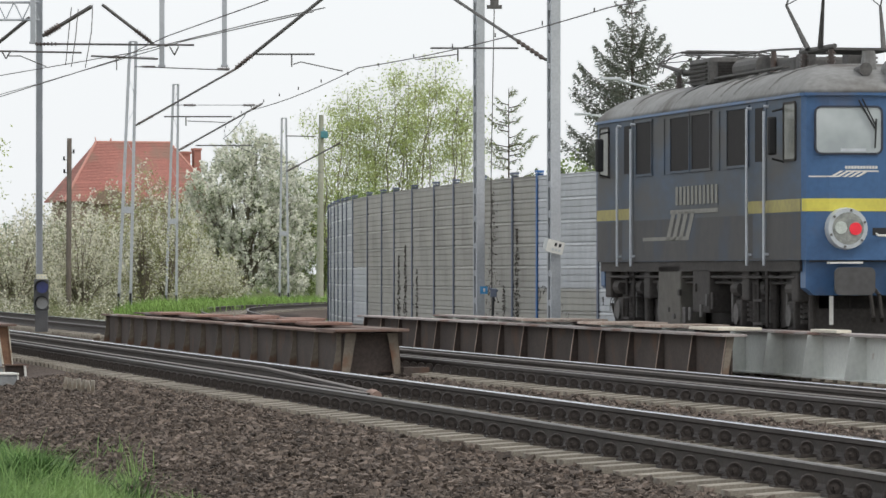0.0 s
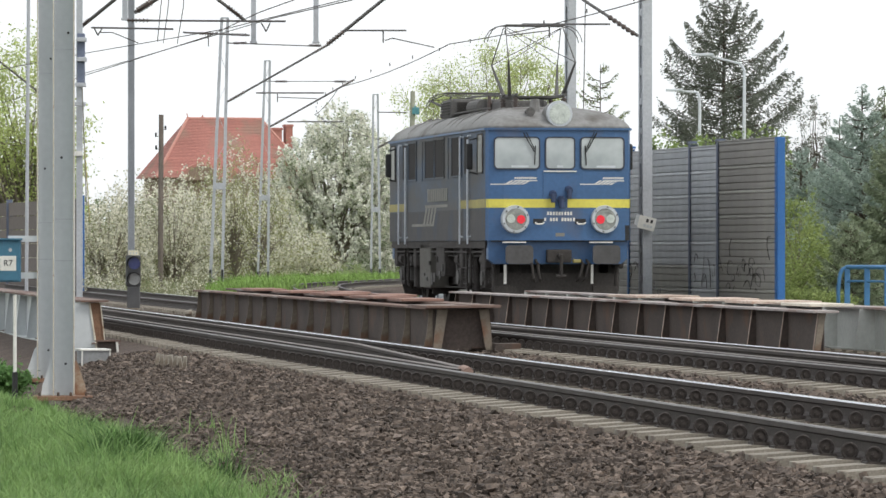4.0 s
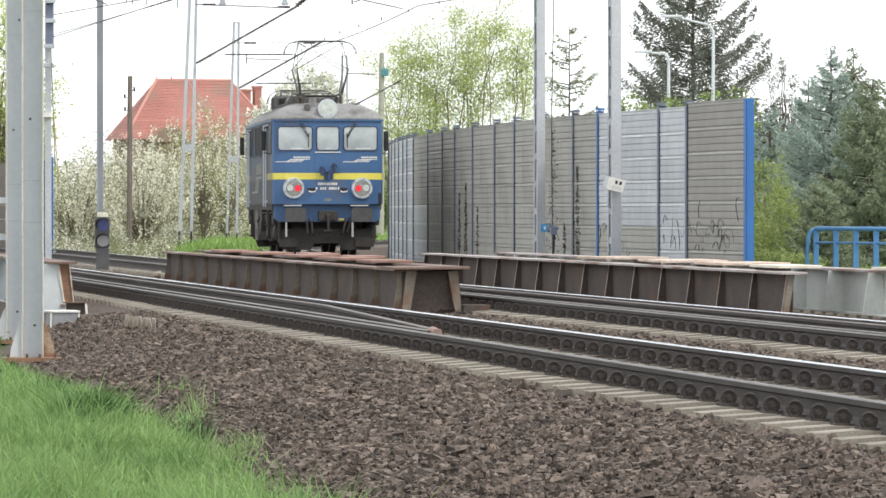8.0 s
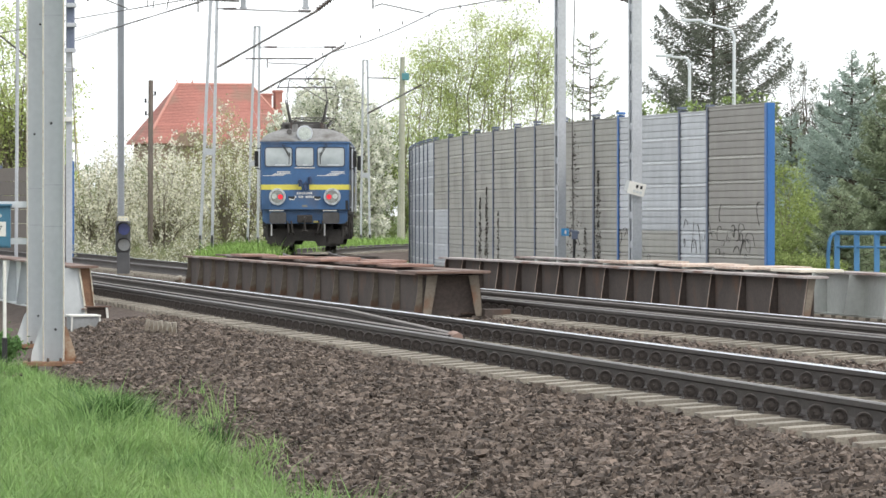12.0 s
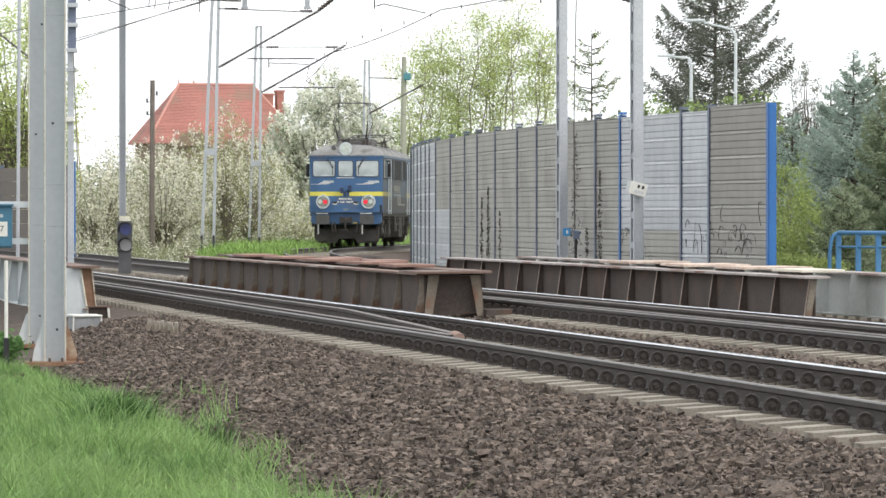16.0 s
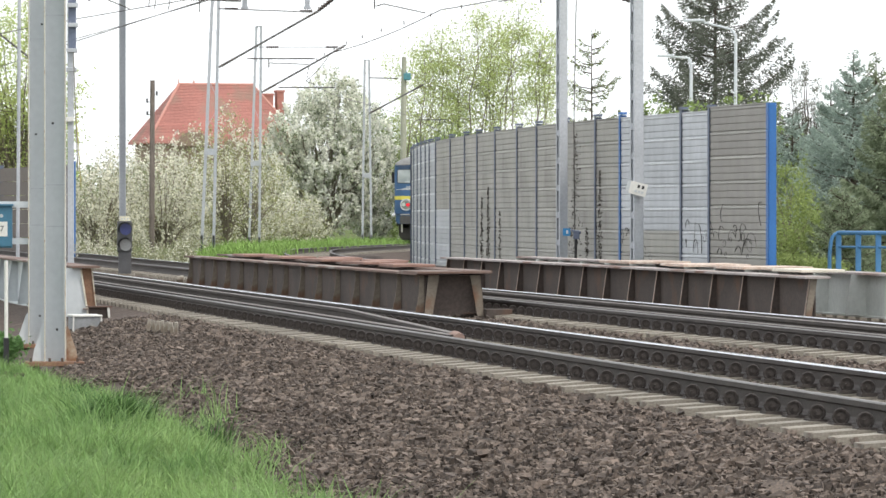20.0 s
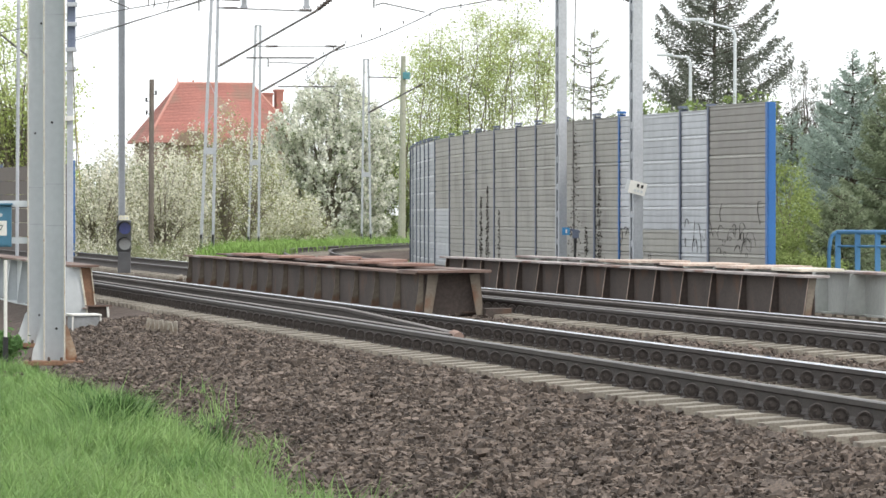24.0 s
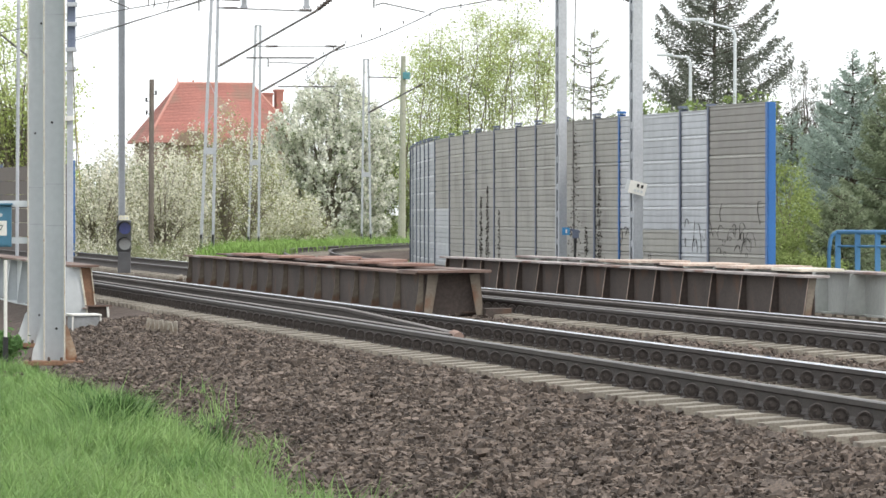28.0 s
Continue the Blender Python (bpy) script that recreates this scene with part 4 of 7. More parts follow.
    # bogies and wheels
    for yc in (-4.0, 4.0):
        bg_ = part("bogie", box(B(), (0, yc, 0.85), (1.5, 3.0, 0.3)), M_LGEAR, g)
        part("motor_casing", box(B(), (0, yc, 0.75), (1.9, 4.2, 0.85), None, 0.05), M_LGEAR, bg_)
        for sgn in (-1, 1):
            bm = B()
            prism(bm, [(yc - 2.2, 0.62), (yc - 2.2, 0.95), (yc - 0.8, 1.05), (yc + 0.8, 1.05), (yc + 2.2, 0.95), (yc + 2.2, 0.62), (yc + 0.7, 0.45), (yc - 0.7, 0.45)], "x", sgn * 1.10, sgn * 1.22)
            part("side_frame", bm, M_LGEAR, bg_)
            for yw in (-1.525, 1.525):
                part("axle_box", box(B(), (sgn * 1.22, yc + yw, 0.62), (0.22, 0.42, 0.40), None, 0.04), M_LGEAR, bg_)
                for q in (-0.42, 0.42):
                    bm = B()
                    for c in range(5):
                        tube(bm, (sgn * 1.20, yc + yw + q, 0.52 + c * 0.07), (sgn * 1.20, yc + yw + q, 0.56 + c * 0.07), 0.10, n=10)
                    part("spring", bm, M_LGEAR, bg_)
            for q in (-0.5, 0.5):
                bm = B()
                tube(bm, (sgn * 1.30, yc + q, 0.38), (sgn * 1.30, yc + q, 1.2), 0.07, n=10)
                part("damper", bm, M_LGEAR, bg_)
            bm = B()
            tube(bm, (sgn * 1.24, yc - 2.35, 0.35), (sgn * 1.24, yc - 2.35, 1.0), 0.05, n=8)
            box(bm, (sgn * 1.0, yc - 2.38, 0.35), (0.5, 0.12, 0.22))
            part("brake_rigging", bm, M_LGEAR, bg_)
    # pipes, cylinders and boxes hung along the sides
    rg = random.Random(11)
    for sgn in (-1, 1):
        for z, x in ((1.14, 1.40), (1.06, 1.34), (0.40, 1.10)):
            part("pipe", tube(B(), (sgn * x, -6.1, z), (sgn * x, 6.1, z), 0.022, n=6), M_LGEAR, g)
        for yq in (-5.6, -4.0, -2.4, 2.4, 4.0, 5.6):
            part("sand_pipe", tube(B(), (sgn * 1.34, yq + 0.5, 1.15), (sgn * 0.95, yq + 0.75, 0.2), 0.024, n=6), M_LGEAR, g)
            part("brake_cylinder", tube(B(), (sgn * 1.30, yq - 0.30, 0.98), (sgn * 1.30, yq + 0.10, 0.98), 0.11, n=12), M_LGEAR, g)
            part("spring_hanger", box(B(), (sgn * 1.28, yq + 0.32, 0.78), (0.10, 0.09, 0.56), None, 0.015), M_LROOFGEAR, g)
        for yq in (-6.05, -3.2, 3.2, 6.05):
            part("sand_box", box(B(), (sgn * 1.30, yq, 1.02), (0.22, 0.42, 0.42), None, 0.04), M_LGEAR, g)
        for k in range(9):
            yq = -1.4 + k * 0.36
            part("cable_bracket", box(B(), (sgn * 1.45, yq, rg.uniform(0.55, 1.1)), (0.04, rg.uniform(0.05, 0.18), rg.uniform(0.06, 0.25)), None, 0.01), M_LROOFGEAR if k % 3 else M_LGEAR, g)
        for k in range(4):
            part("axle_cover", tube(B(), (sgn * 1.33, (-5.525, -2.475, 2.475, 5.525)[k], 0.62), (sgn * 1.37, (-5.525, -2.475, 2.475, 5.525)[k], 0.62), 0.15, n=14), M_LROOFGEAR, g)
    for x in (-1.05, 0.45, 1.05):
        part("hose_cock", box(B(), (x * 0.8, -6.72, 0.96), (0.16, 0.10, 0.07), None, 0.02), M_YELLOWDIRT, g, "yellowed brake cock")
    # pale papers lying behind the windscreens
    for x, w in ((-0.80, 0.34), (0.0, 0.12), (0.95, 0.42)):
        part("cab_papers", on_face(B(), x - w / 2, x + w / 2, 2.815, 2.855, 0.017, 0.006), M_LAMPRING, g, "pale papers on the dashboard")
    part("underframe", box(B(), (0, 0, 1.22), (2.5, 12.6, 0.3)), M_LGEAR, g)
    part("transformer_tank", box(B(), (0, 0, 0.8), (1.9, 3.2, 0.7)), M_LGEAR, g)
    # roof gear
    hood = part("roof_housing", box(B(), (-0.28, 1.5, 4.20), (1.4, 1.4, 0.40), None, 0.07), M_LROOFGEAR, g, "louvred roof housing")
    for i in range(12):
        part("louvre", box(B(), (-0.3, 0.78, 4.06 + i * 0.024), (1.1, 0.03, 0.011)), M_LGEAR, hood)
    for i in range(5):
        part("louvre", box(B(), (-0.995, 1.5, 4.08 + i * 0.06), (0.03, 1.1, 0.024)), M_LGEAR, hood)
    part("resistor_box", box(B(), (0.1, -1.5, 4.16), (1.0, 1.1, 0.26), None, 0.05), M_LROOFGEAR, g)
    part("air_vessel", tube(B(), (-0.55, -0.9, 4.20), (-0.55, 0.55, 4.20), 0.15, n=14), M_LROOFGEAR, g, "dark roof air vessel")
    for k, (x, y, z) in enumerate(((-0.2, -0.4, 4.24), (0.35, 0.1, 4.22), (-0.35, -2.5, 4.18), (0.3, -2.6, 4.2), (0.2, 0.6, 4.25))):
        part("roof_switch", box(B(), (x, y, z), (0.22, 0.34, 0.2 + 0.03 * (k % 3)), None, 0.03), M_LROOFGEAR, g)
    for sgn in (-1, 1):
        part("roof_walk", box(B(), (sgn * 0.86, -0.3, 4.085), (0.10, 6.2, 0.03)), M_LROOFGEAR, g)
    bm = B()
    pts = [(-0.5, -2.9, 4.36), (-0.5, -1.0, 4.42), (-0.4, 2.4, 4.46), (-0.4, 3.2, 4.30)]
    for a, b in zip(pts, pts[1:]):
        tube(bm, a, b, 0.018, n=7)
    part("busbar", bm, M_LROOFGEAR, g)
    for y in (-1.0, 1.6, 2.6):
        part("bus_insulator", tube(B(), (-0.45, y, 4.1), (-0.45, y, 4.42), 0.05, 0.04, 10), M_INSUL, g)
    # pantographs: one raised at the near end, one folded
    for yc, up in ((-3.75, True), (4.2, False)):
        pg = part("pantograph", box(B(), (0, yc, 4.29), (0.9, 1.5, 0.035)), M_LROOFGEAR, g, "raised diamond pantograph" if up else "folded pantograph")
        for sx_ in (-0.5, 0.5):
            for q in (-0.75, 0.75):
                bm = B()
                tube(bm, (sx_, yc + q, 4.05), (sx_, yc + q, 4.28), 0.05, 0.04, 10)
                for c in range(3):
                    tube(bm, (sx_, yc + q, 4.10 + c * 0.06), (sx_, yc + q, 4.125 + c * 0.06), 0.07, n=10)
                part("foot_insulator", bm, M_INSUL, pg)
            part("base_rail", tube(B(), (sx_, yc - 0.95, 4.32), (sx_, yc + 0.95, 4.32), 0.035, n=8), M_LROOFGEAR, pg)
        kz, hz = (4.98, 5.72) if up else (4.50, 4.58)
        ky = 1.05 if up else 1.5
        for q in (-1, 1):
            for sx_ in (-0.55, 0.55):
                part("lower_arm", tube(B(), (sx_, yc + q * 0.35, 4.33), (sx_ * 1.25, yc + q * ky, kz), 0.042, 0.02, 8), M_LROOFGEAR, pg)
            bm = B()
            for sx_ in (-0.69, 0.69):
                tube(bm, (sx_, yc + q * ky, kz), (sx_ * 0.86, yc + q * 0.12, hz), 0.012, 0.011, 6)
            tube(bm, (-0.69, yc + q * ky, kz), (0.59, yc + q * 0.12, hz), 0.008, n=6)
            tube(bm, (0.69, yc + q * ky, kz), (-0.59, yc + q * 0.12, hz), 0.008, n=6)
            part("upper_arm", bm, M_LROOFGEAR, pg)
            bm = B()
            pts = [(-0.98, -0.36), (-0.95, -0.24), (-0.88, -0.13), (-0.76, -0.05), (-0.6, -0.02), (0.6, -0.02), (0.76, -0.05), (0.88, -0.13), (0.95, -0.24), (0.98, -0.36)]
            for a, b in zip(pts, pts[1:]):
                tube(bm, (a[0], yc + q * 0.2, hz + 0.06 + a[1]), (b[0], yc + q * 0.2, hz + 0.06 + b[1]), 0.02 if abs(a[0] + b[0]) < 0.1 else 0.010, n=7)
            part("collector_bow", bm, M_LROOFGEAR, pg)
    # wheelsets, turned as the engine rolls
    sets = []
    for y in (-5.525, -2.475, 2.475, 5.525):
        y = -FACE + (y + FACE) * LENGTH
        bm = B()
        tube(bm, (-0.9, 0, 0), (0.9, 0, 0), 0.09, n=12)
        for sgn in (-1, 1):
            tube(bm, (sgn * 0.69, 0, 0), (sgn * 0.82, 0, 0), 0.61, n=32)
            tube(bm, (sgn * 0.66, 0, 0), (sgn * 0.69, 0, 0), 0.64, n=32)
            for i in range(6):
                a = radians(60 * i)
                tube(bm, (sgn * 0.82, 0.36 * math.cos(a), 0.36 * math.sin(a)), (sgn * 0.84, 0.36 * math.cos(a), 0.36 * math.sin(a)), 0.09, n=8)
        w = part("wheelset", bm, M_LGEAR, g, "dark steel wheels on their axle")
        w.matrix_basis = pose(0, y, 0.61)
        sets.append((w, y))
    # all lengths behind the near end's face in the true measure of the body
    for ob in bpy.data.objects:
        up = ob.parent.parent if ob.parent and ob.parent.parent else ob.parent
        if up is g and ob.type == "MESH" and not ob.name.startswith("wheelset"):
            if ob.matrix_basis.translation.length > 0:
                ob.matrix_basis.translation.y = -FACE + (ob.matrix_basis.translation.y + FACE) * LENGTH
            elif ob.parent is g or ob.parent.matrix_basis.translation.length == 0:
                for v in ob.data.vertices:
                    v.co.y = -FACE + (v.co.y + FACE) * LENGTH if v.co.y > -6.0 else v.co.y
    return g, sets


engine, wheelsets = build_engine()
SPEED = 7.92


def engine_s(t):
    """Where the engine's middle is along the branch: its near end passes 88.3 at three seconds."""
    return 88.3 + (t - 3.0) * SPEED + FACE


# ---- overhead line ----
def ray(bearing, elev, dist):
    """A place by bearing and elevation from the stand (thousandths) and distance ahead."""
    return Vector((bearing * dist / 1000, dist, 1.2 + elev * dist / 1000))


def insulator(name, parent, a, b, r=0.055, n=6):
    """A string of sheds on a rod."""
    a, b = Vector(a), Vector(b)
    d = (b - a).normalized()
    u = d.orthogonal().normalized()
    w = d.cross(u)
    prof = [(0.0, 0.4)]
    for i in range(n):
        prof += [((i + 0.25) / n, 0.4), ((i + 0.4) / n, 1.0), ((i + 0.7) / n, 0.62), ((i + 0.75) / n, 0.4)]
    prof.append((1.0, 0.4))
    bm, rings = B(), []
    for f, k in prof:
        q = a.lerp(b, f)
        rings.append([bm.verts.new(q + (u * math.cos(j * math.pi / 4) + w * math.sin(j * math.pi / 4)) * r * k) for j in range(8)])
    for p0, p1 in zip(rings, rings[1:]):
        for j in range(8):
            bm.faces.new((p0[j], p0[(j + 1) % 8], p1[(j + 1) % 8], p1[j]))
    bm.faces.new(rings[0][::-1]), bm.faces.new(rings[-1])
    bmesh.ops.recalc_face_normals(bm, faces=bm.faces[:])
    return part(name, bm, M_INSUL, parent)


def tube_part(name, parent, a, b, r, material, n=7):
    return part(name, tube(B(), a, b, r, n=n), material, parent)


def arm_set(parent, strut, level, drop, steady, r=0.035):
    """A cantilever: slanting strut with insulators at both ends, level tube, drop bracket and steady arm."""
    if strut:
        a, b = strut
        tube_part("strut", parent, a, b, r, M_TUBE)
        insulator("insulator", parent, a.lerp(b, 0.02), a.lerp(b, 0.17), r * 1.9)
        insulator("insulator", parent, a.lerp(b, 0.86), a.lerp(b, 0.98), r * 1.7)
    if level:
        tube_part("registration_tube", parent, *level, r * 0.75, M_TUBE)
    if drop:
        tube_part("drop_bracket", parent, *drop, r * 0.6, M_TUBE)
    if steady:
        tube_part("steady_arm", parent, *steady, r * 0.45, M_TUBE)


def twin_leg_mast(foot, top, w0, w1, label, plates=(), leg=0.055, block=False):
    """A slim mast of two legs that draw together to a flat cap, on a black-painted foot."""
    g = empty("lattice_mast", pose(*foot), label, "mast", "overhead line masts")
    ax = (top - foot)
    for sgn in (-1, 1):
        a, b = Vector((sgn * w0 / 2, 0, 0)), ax + Vector((sgn * w1 / 2, 0, 0))
        bm = B()
        d = b - a
        m = Matrix.Translation((a + b) / 2) @ d.to_track_quat("Z", "Y").to_matrix().to_4x4()
        box(bm, (0, 0, 0), (leg, 0.10, d.length), m)
        part("leg", bm, M_GALV, g)
        bm = B()
        f = a.lerp(b, 0.068)
        box(bm, tuple((a + f) / 2), (leg + 0.012, 0.13, (f - a).length))
        part("painted_foot", bm, M_BLACK, g, "black-painted foot")
    part("cap", box(B(), tuple(ax), (w1 + leg, 0.1, 0.05)), M_GALV, g)
    for f in plates:
        part("tie_plate", box(B(), tuple(ax * f), ((w0 + (w1 - w0) * f) + 0.08, 0.12, 0.22)), M_GALV, g)
    n = 9
    for i in range(n):
        f0, f1 = (i + 0.2) / n, (i + 0.8) / n
        wa, wb = w0 + (w1 - w0) * f0, w0 + (w1 - w0) * f1
        s = 1 if i % 2 else -1
        tube_part("lacing", g, ax * f0 + Vector((s * wa / 2, 0.04, 0)), ax * f1 + Vector((-s * wb / 2, 0.04, 0)), 0.008, M_GALV, 4)
    part("footing", box(B(), (0, 0, 0.06 if block else -0.16), (w0 + 0.12, 0.4, 0.5), None, 0.03), M_BLACK if block else M_RUST, g, "dark weathered footing")
    return g, g.matrix_basis.copy()


g, m = twin_leg_mast(ray(-49.2, -8.1, 159), ray(-47.4, 48.1, 159), 0.40, 0.20, "slim twin-legged steel mast with a slanting cantilever", (0.377,))
arm_set(g, (ray(-46.8, 30.7, 158.8), ray(-25.6, 42.7, 158)), (ray(-40.9, 32.5, 158.6), ray(-26.8, 32.5, 158.2)), (ray(-36.4, 32.5, 158.4), ray(-36.4, 30.6, 158.4)), (ray(-36.2, 31.6, 158.4), ray(-28.1, 31.3, 158.2)))
tube_part("stay_rod", g, ray(-38.9, 34.9, 158.6), ray(-21.6, 34.9, 158.2), 0.012, M_TUBE)
insulator("insulator", g, ray(-36.9, 34.9, 158.4), ray(-34.4, 34.9, 158.4), 0.06)
insulator("insulator", g, ray(-24.5, 34.9, 158.3), ray(-22.1, 34.9, 158.3), 0.06)
for c in g.children:
    if c.name.split(".")[0] in ("strut", "registration_tube", "drop_bracket", "steady_arm", "stay_rod", "insulator"):
        c.matrix_basis = m.inverted()
g, m = twin_leg_mast(ray(-39.5, -7.9, 196), ray(-38.5, 39.2, 196), 0.43, 0.19, "slim twin-legged steel mast beside the flowering trees", (0.395,), block=True)
arm_set(g, (ray(-37.9, 25.5, 195.8), ray(-20.4, 35.3, 195)), (ray(-34.4, 26.5, 195.5), ray(-22.6, 26.5, 195.2)), None, None, 0.038)
for c in g.children:
    if c.name.split(".")[0] in ("strut", "registration_tube", "insulator"):
        c.matrix_basis = m.inverted()
g, m = twin_leg_mast(ray(-16.0, -6.8, 222), ray(-16.0, 32.2, 222), 0.42, 0.2, "slim twin-legged steel mast before the blossom trees", (0.385,))
arm_set(g, (ray(-15.5, 21.1, 221.8), ray(-4.2, 27.1, 221)), (ray(-15.5, 28.5, 221.6), ray(-9.6, 28.4, 221.3)), None, None, 0.036)
for c in g.children:
    if c.name.split(".")[0] in ("strut", "registration_tube", "insulator"):
        c.matrix_basis = m.inverted()


def plain_thing(name, label, category, group=""):
    return empty(name, Matrix(), label, category, group)


# the gantry over the straight tracks: mast, lattice beam, hanging posts and arms
gan = plain_thing("gantry", "grey steel gantry with lattice beam and hanging posts", "gantry")
a, b = ray(-67.0, -10.7, 118), ray(-66.7, 72.8, 118)
bm = B()
box(bm, tuple((a + b) / 2), (0.15, 0.012, (b - a).z))
for q in (-0.075, 0.075):
    box(bm, ((a.x + b.x) / 2 + q, 118 - 0.05, (a.z + b.z) / 2), (0.012, 0.11, (b - a).z))
part("column", bm, M_GALV, gan)
for q in (0.0, 0.42):
    tube_part("beam_chord", gan, ray(-112.2, 52.6, 115) + Vector((0, 0, q)), ray(-66.9, 52.6, 115) + Vector((0, 0, q)), 0.03, M_GALV)
    tube_part("beam_chord", gan, ray(-112.2, 52.6, 115.4) + Vector((0, 0, q)), ray(-66.9, 52.6, 115.4) + Vector((0, 0, q)), 0.03, M_GALV)
l0, l1 = ray(-112.2, 52.6, 115), ray(-66.9, 52.6, 115)
n = 26
for i in range(n):
    p0, p1 = l0.lerp(l1, i / n), l0.lerp(l1, (i + 1) / n)
    tube_part("beam_lacing", gan, p0 + Vector((0, 0, 0.42 if i % 2 else 0)), p1 + Vector((0, 0, 0 if i % 2 else 0.42)), 0.016, M_GALV, 5)
l0, l1 = ray(-66.9, 63.4, 115), ray(25.4, 63.4, 115)
for q in (0.0, 0.45):
    tube_part("beam_chord", gan, l0 + Vector((0, 0, q)), l1 + Vector((0, 0, q)), 0.035, M_GALV)
for i in range(40):
    p0, p1 = l0.lerp(l1, i / 40), l0.lerp(l1, (i + 1) / 40)
    tube_part("beam_lacing", gan, p0 + Vector((0, 0, 0.45 if i % 2 else 0)), p1 + Vector((0, 0, 0 if i % 2 else 0.45)), 0.016, M_GALV, 5)
for c0, c1 in ((ray(-68.2, 64.6, 114.8), ray(-68.2, 47.6, 114.8)), (ray(-41.4, 64.0, 114.8), ray(-41.4, 42.8, 114.8)), (ray(-28.4, 64.0, 114.8), ray(-28.4, 42.8, 114.8))):
    bm = B()
    mid, ln = (c0 + c1) / 2, (c0 - c1).length
    box(bm, tuple(mid), (0.12, 0.12, ln))
    box(bm, tuple(c1 + Vector((0, 0, 0.03))), (0.17, 0.17, 0.05))
    part("hanging_post", bm, M_GALV, gan)
tube_part("registration_tube", gan, ray(-65.8, 47.6, 114.7), ray(-34.7, 47.4, 114.5), 0.026, M_TUBE)
insulator("insulator", gan, ray(-67.8, 47.6, 114.7), ray(-63.1, 47.6, 114.7), 0.06)
tube_part("registration_tube", gan, ray(-75.2, 46.1, 114.7), ray(-58.1, 45.8, 114.5), 0.024, M_TUBE)
tube_part("registration_tube", gan, ray(-56.1, 45.1, 114.7), ray(-42.2, 44.5, 114.5), 0.024, M_TUBE)
insulator("insulator", gan, ray(-52.8, 44.9, 114.6), ray(-49.6, 44.8, 114.6), 0.05)
insulator("insulator", gan, ray(-46.1, 44.7, 114.6), ray(-42.8, 44.6, 114.6), 0.05)
tube_part("registration_tube", gan, ray(-46.9, 42.9, 114.7), ray(-27.5, 42.2, 114.5), 0.014, M_TUBE)
insulator("insulator", gan, ray(-45.6, 42.9, 114.6), ray(-42.8, 42.9, 114.6), 0.045)
insulator("insulator", gan, ray(-29.9, 42.4, 114.6), ray(-27.3, 42.4, 114.6), 0.05)
tube_part("registration_tube", gan, ray(-22.0, 45.5, 114.7), ray(-9.6, 45.5, 114.5), 0.022, M_TUBE)
tube_part("drop_bracket", gan, ray(-14.4, 45.5, 114.6), ray(-14.4, 42.9, 114.6), 0.018, M_TUBE)
tube_part("steady_arm", gan, ray(-14.1, 43.4, 114.6), ray(-12.5, 43.9, 114.6), 0.014, M_TUBE)
tube_part("steady_arm", gan, ray(-12.5, 43.9, 114.6), ray(-3.8, 42.0, 114.4), 0.014, M_TUBE)
for p0, p1, p2 in ((ray(-39.8, 47.1, 114.6), ray(-37.9, 47.1, 114.6), ray(-38.8, 45.3, 114.6)), (ray(-74.6, 46.0, 114.6), ray(-72.9, 46.0, 114.6), ray(-73.8, 44.5, 114.6))):
    tube_part("bracket", gan, p0, p2, 0.018, M_TUBE)
    tube_part("bracket", gan, p1, p2, 0.018, M_TUBE)
tube_part("steady_arm", gan, ray(-73.4, 45.1, 114.6), ray(-70.8, 45.1, 114.6), 0.014, M_TUBE)
tube_part("steady_arm", gan, ray(-70.8, 45.1, 114.6), ray(-65.4, 42.9, 114.4), 0.014, M_TUBE)
tube_part("steady_arm", gan, ray(-52.8, 43.6, 114.6), ray(-50.8, 44.1, 114.6), 0.014, M_TUBE)
tube_part("steady_arm", gan, ray(-50.8, 44.6, 114.6), ray(-50.8, 42.2, 114.6), 0.014, M_TUBE)
tube_part("strut", gan, ray(-66.1, 49.3, 114.6), ray(-56.1, 55.4, 114), 0.05, M_TUBE)
insulator("insulator", gan, ray(-65.6, 49.6, 114.5), ray(-62.6, 51.5, 114.3), 0.09)
tube_part("strut", gan, ray(-53.8, 55.8, 114.2), ray(-43.2, 47.6, 114.6), 0.04, M_TUBE)
insulator("insulator", gan, ray(-46.9, 50.5, 114.4), ray(-43.8, 48.1, 114.5), 0.08)
tube_part("strut", gan, ray(-25.6, 42.9, 114.6), ray(-8.0, 57.1, 114), 0.042, M_TUBE)
insulator("insulator", gan, ray(-26.1, 42.6, 114.5), ray(-22.6, 45.3, 114.4), 0.075)
tube_part("strut", gan, ray(-77.4, 46.2, 116), ray(-68.9, 53.1, 115.6), 0.045, M_TUBE)
insulator("insulator", gan, ray(-77.2, 46.5, 115.9), ray(-75.5, 47.9, 115.9), 0.07)
for p0, p1, p2 in ((ray(-60.2, 55.2, 114.5), ray(-60.7, 50.5, 114.4), ray(-61.4, 43.2, 114.4)), (ray(-58.8, 54.9, 114.5), ray(-59.3, 49.3, 114.4), ray(-60.2, 42.9, 114.4)), (ray(-55.8, 55.8, 114.5), ray(-56.0, 50.5, 114.4), ray(-57.3, 42.7, 114.4))):
    tube_part("jumper_wire", gan, p0, p1, 0.012, M_WIRE, 5)
    tube_part("jumper_wire", gan, p1, p2, 0.012, M_WIRE, 5)
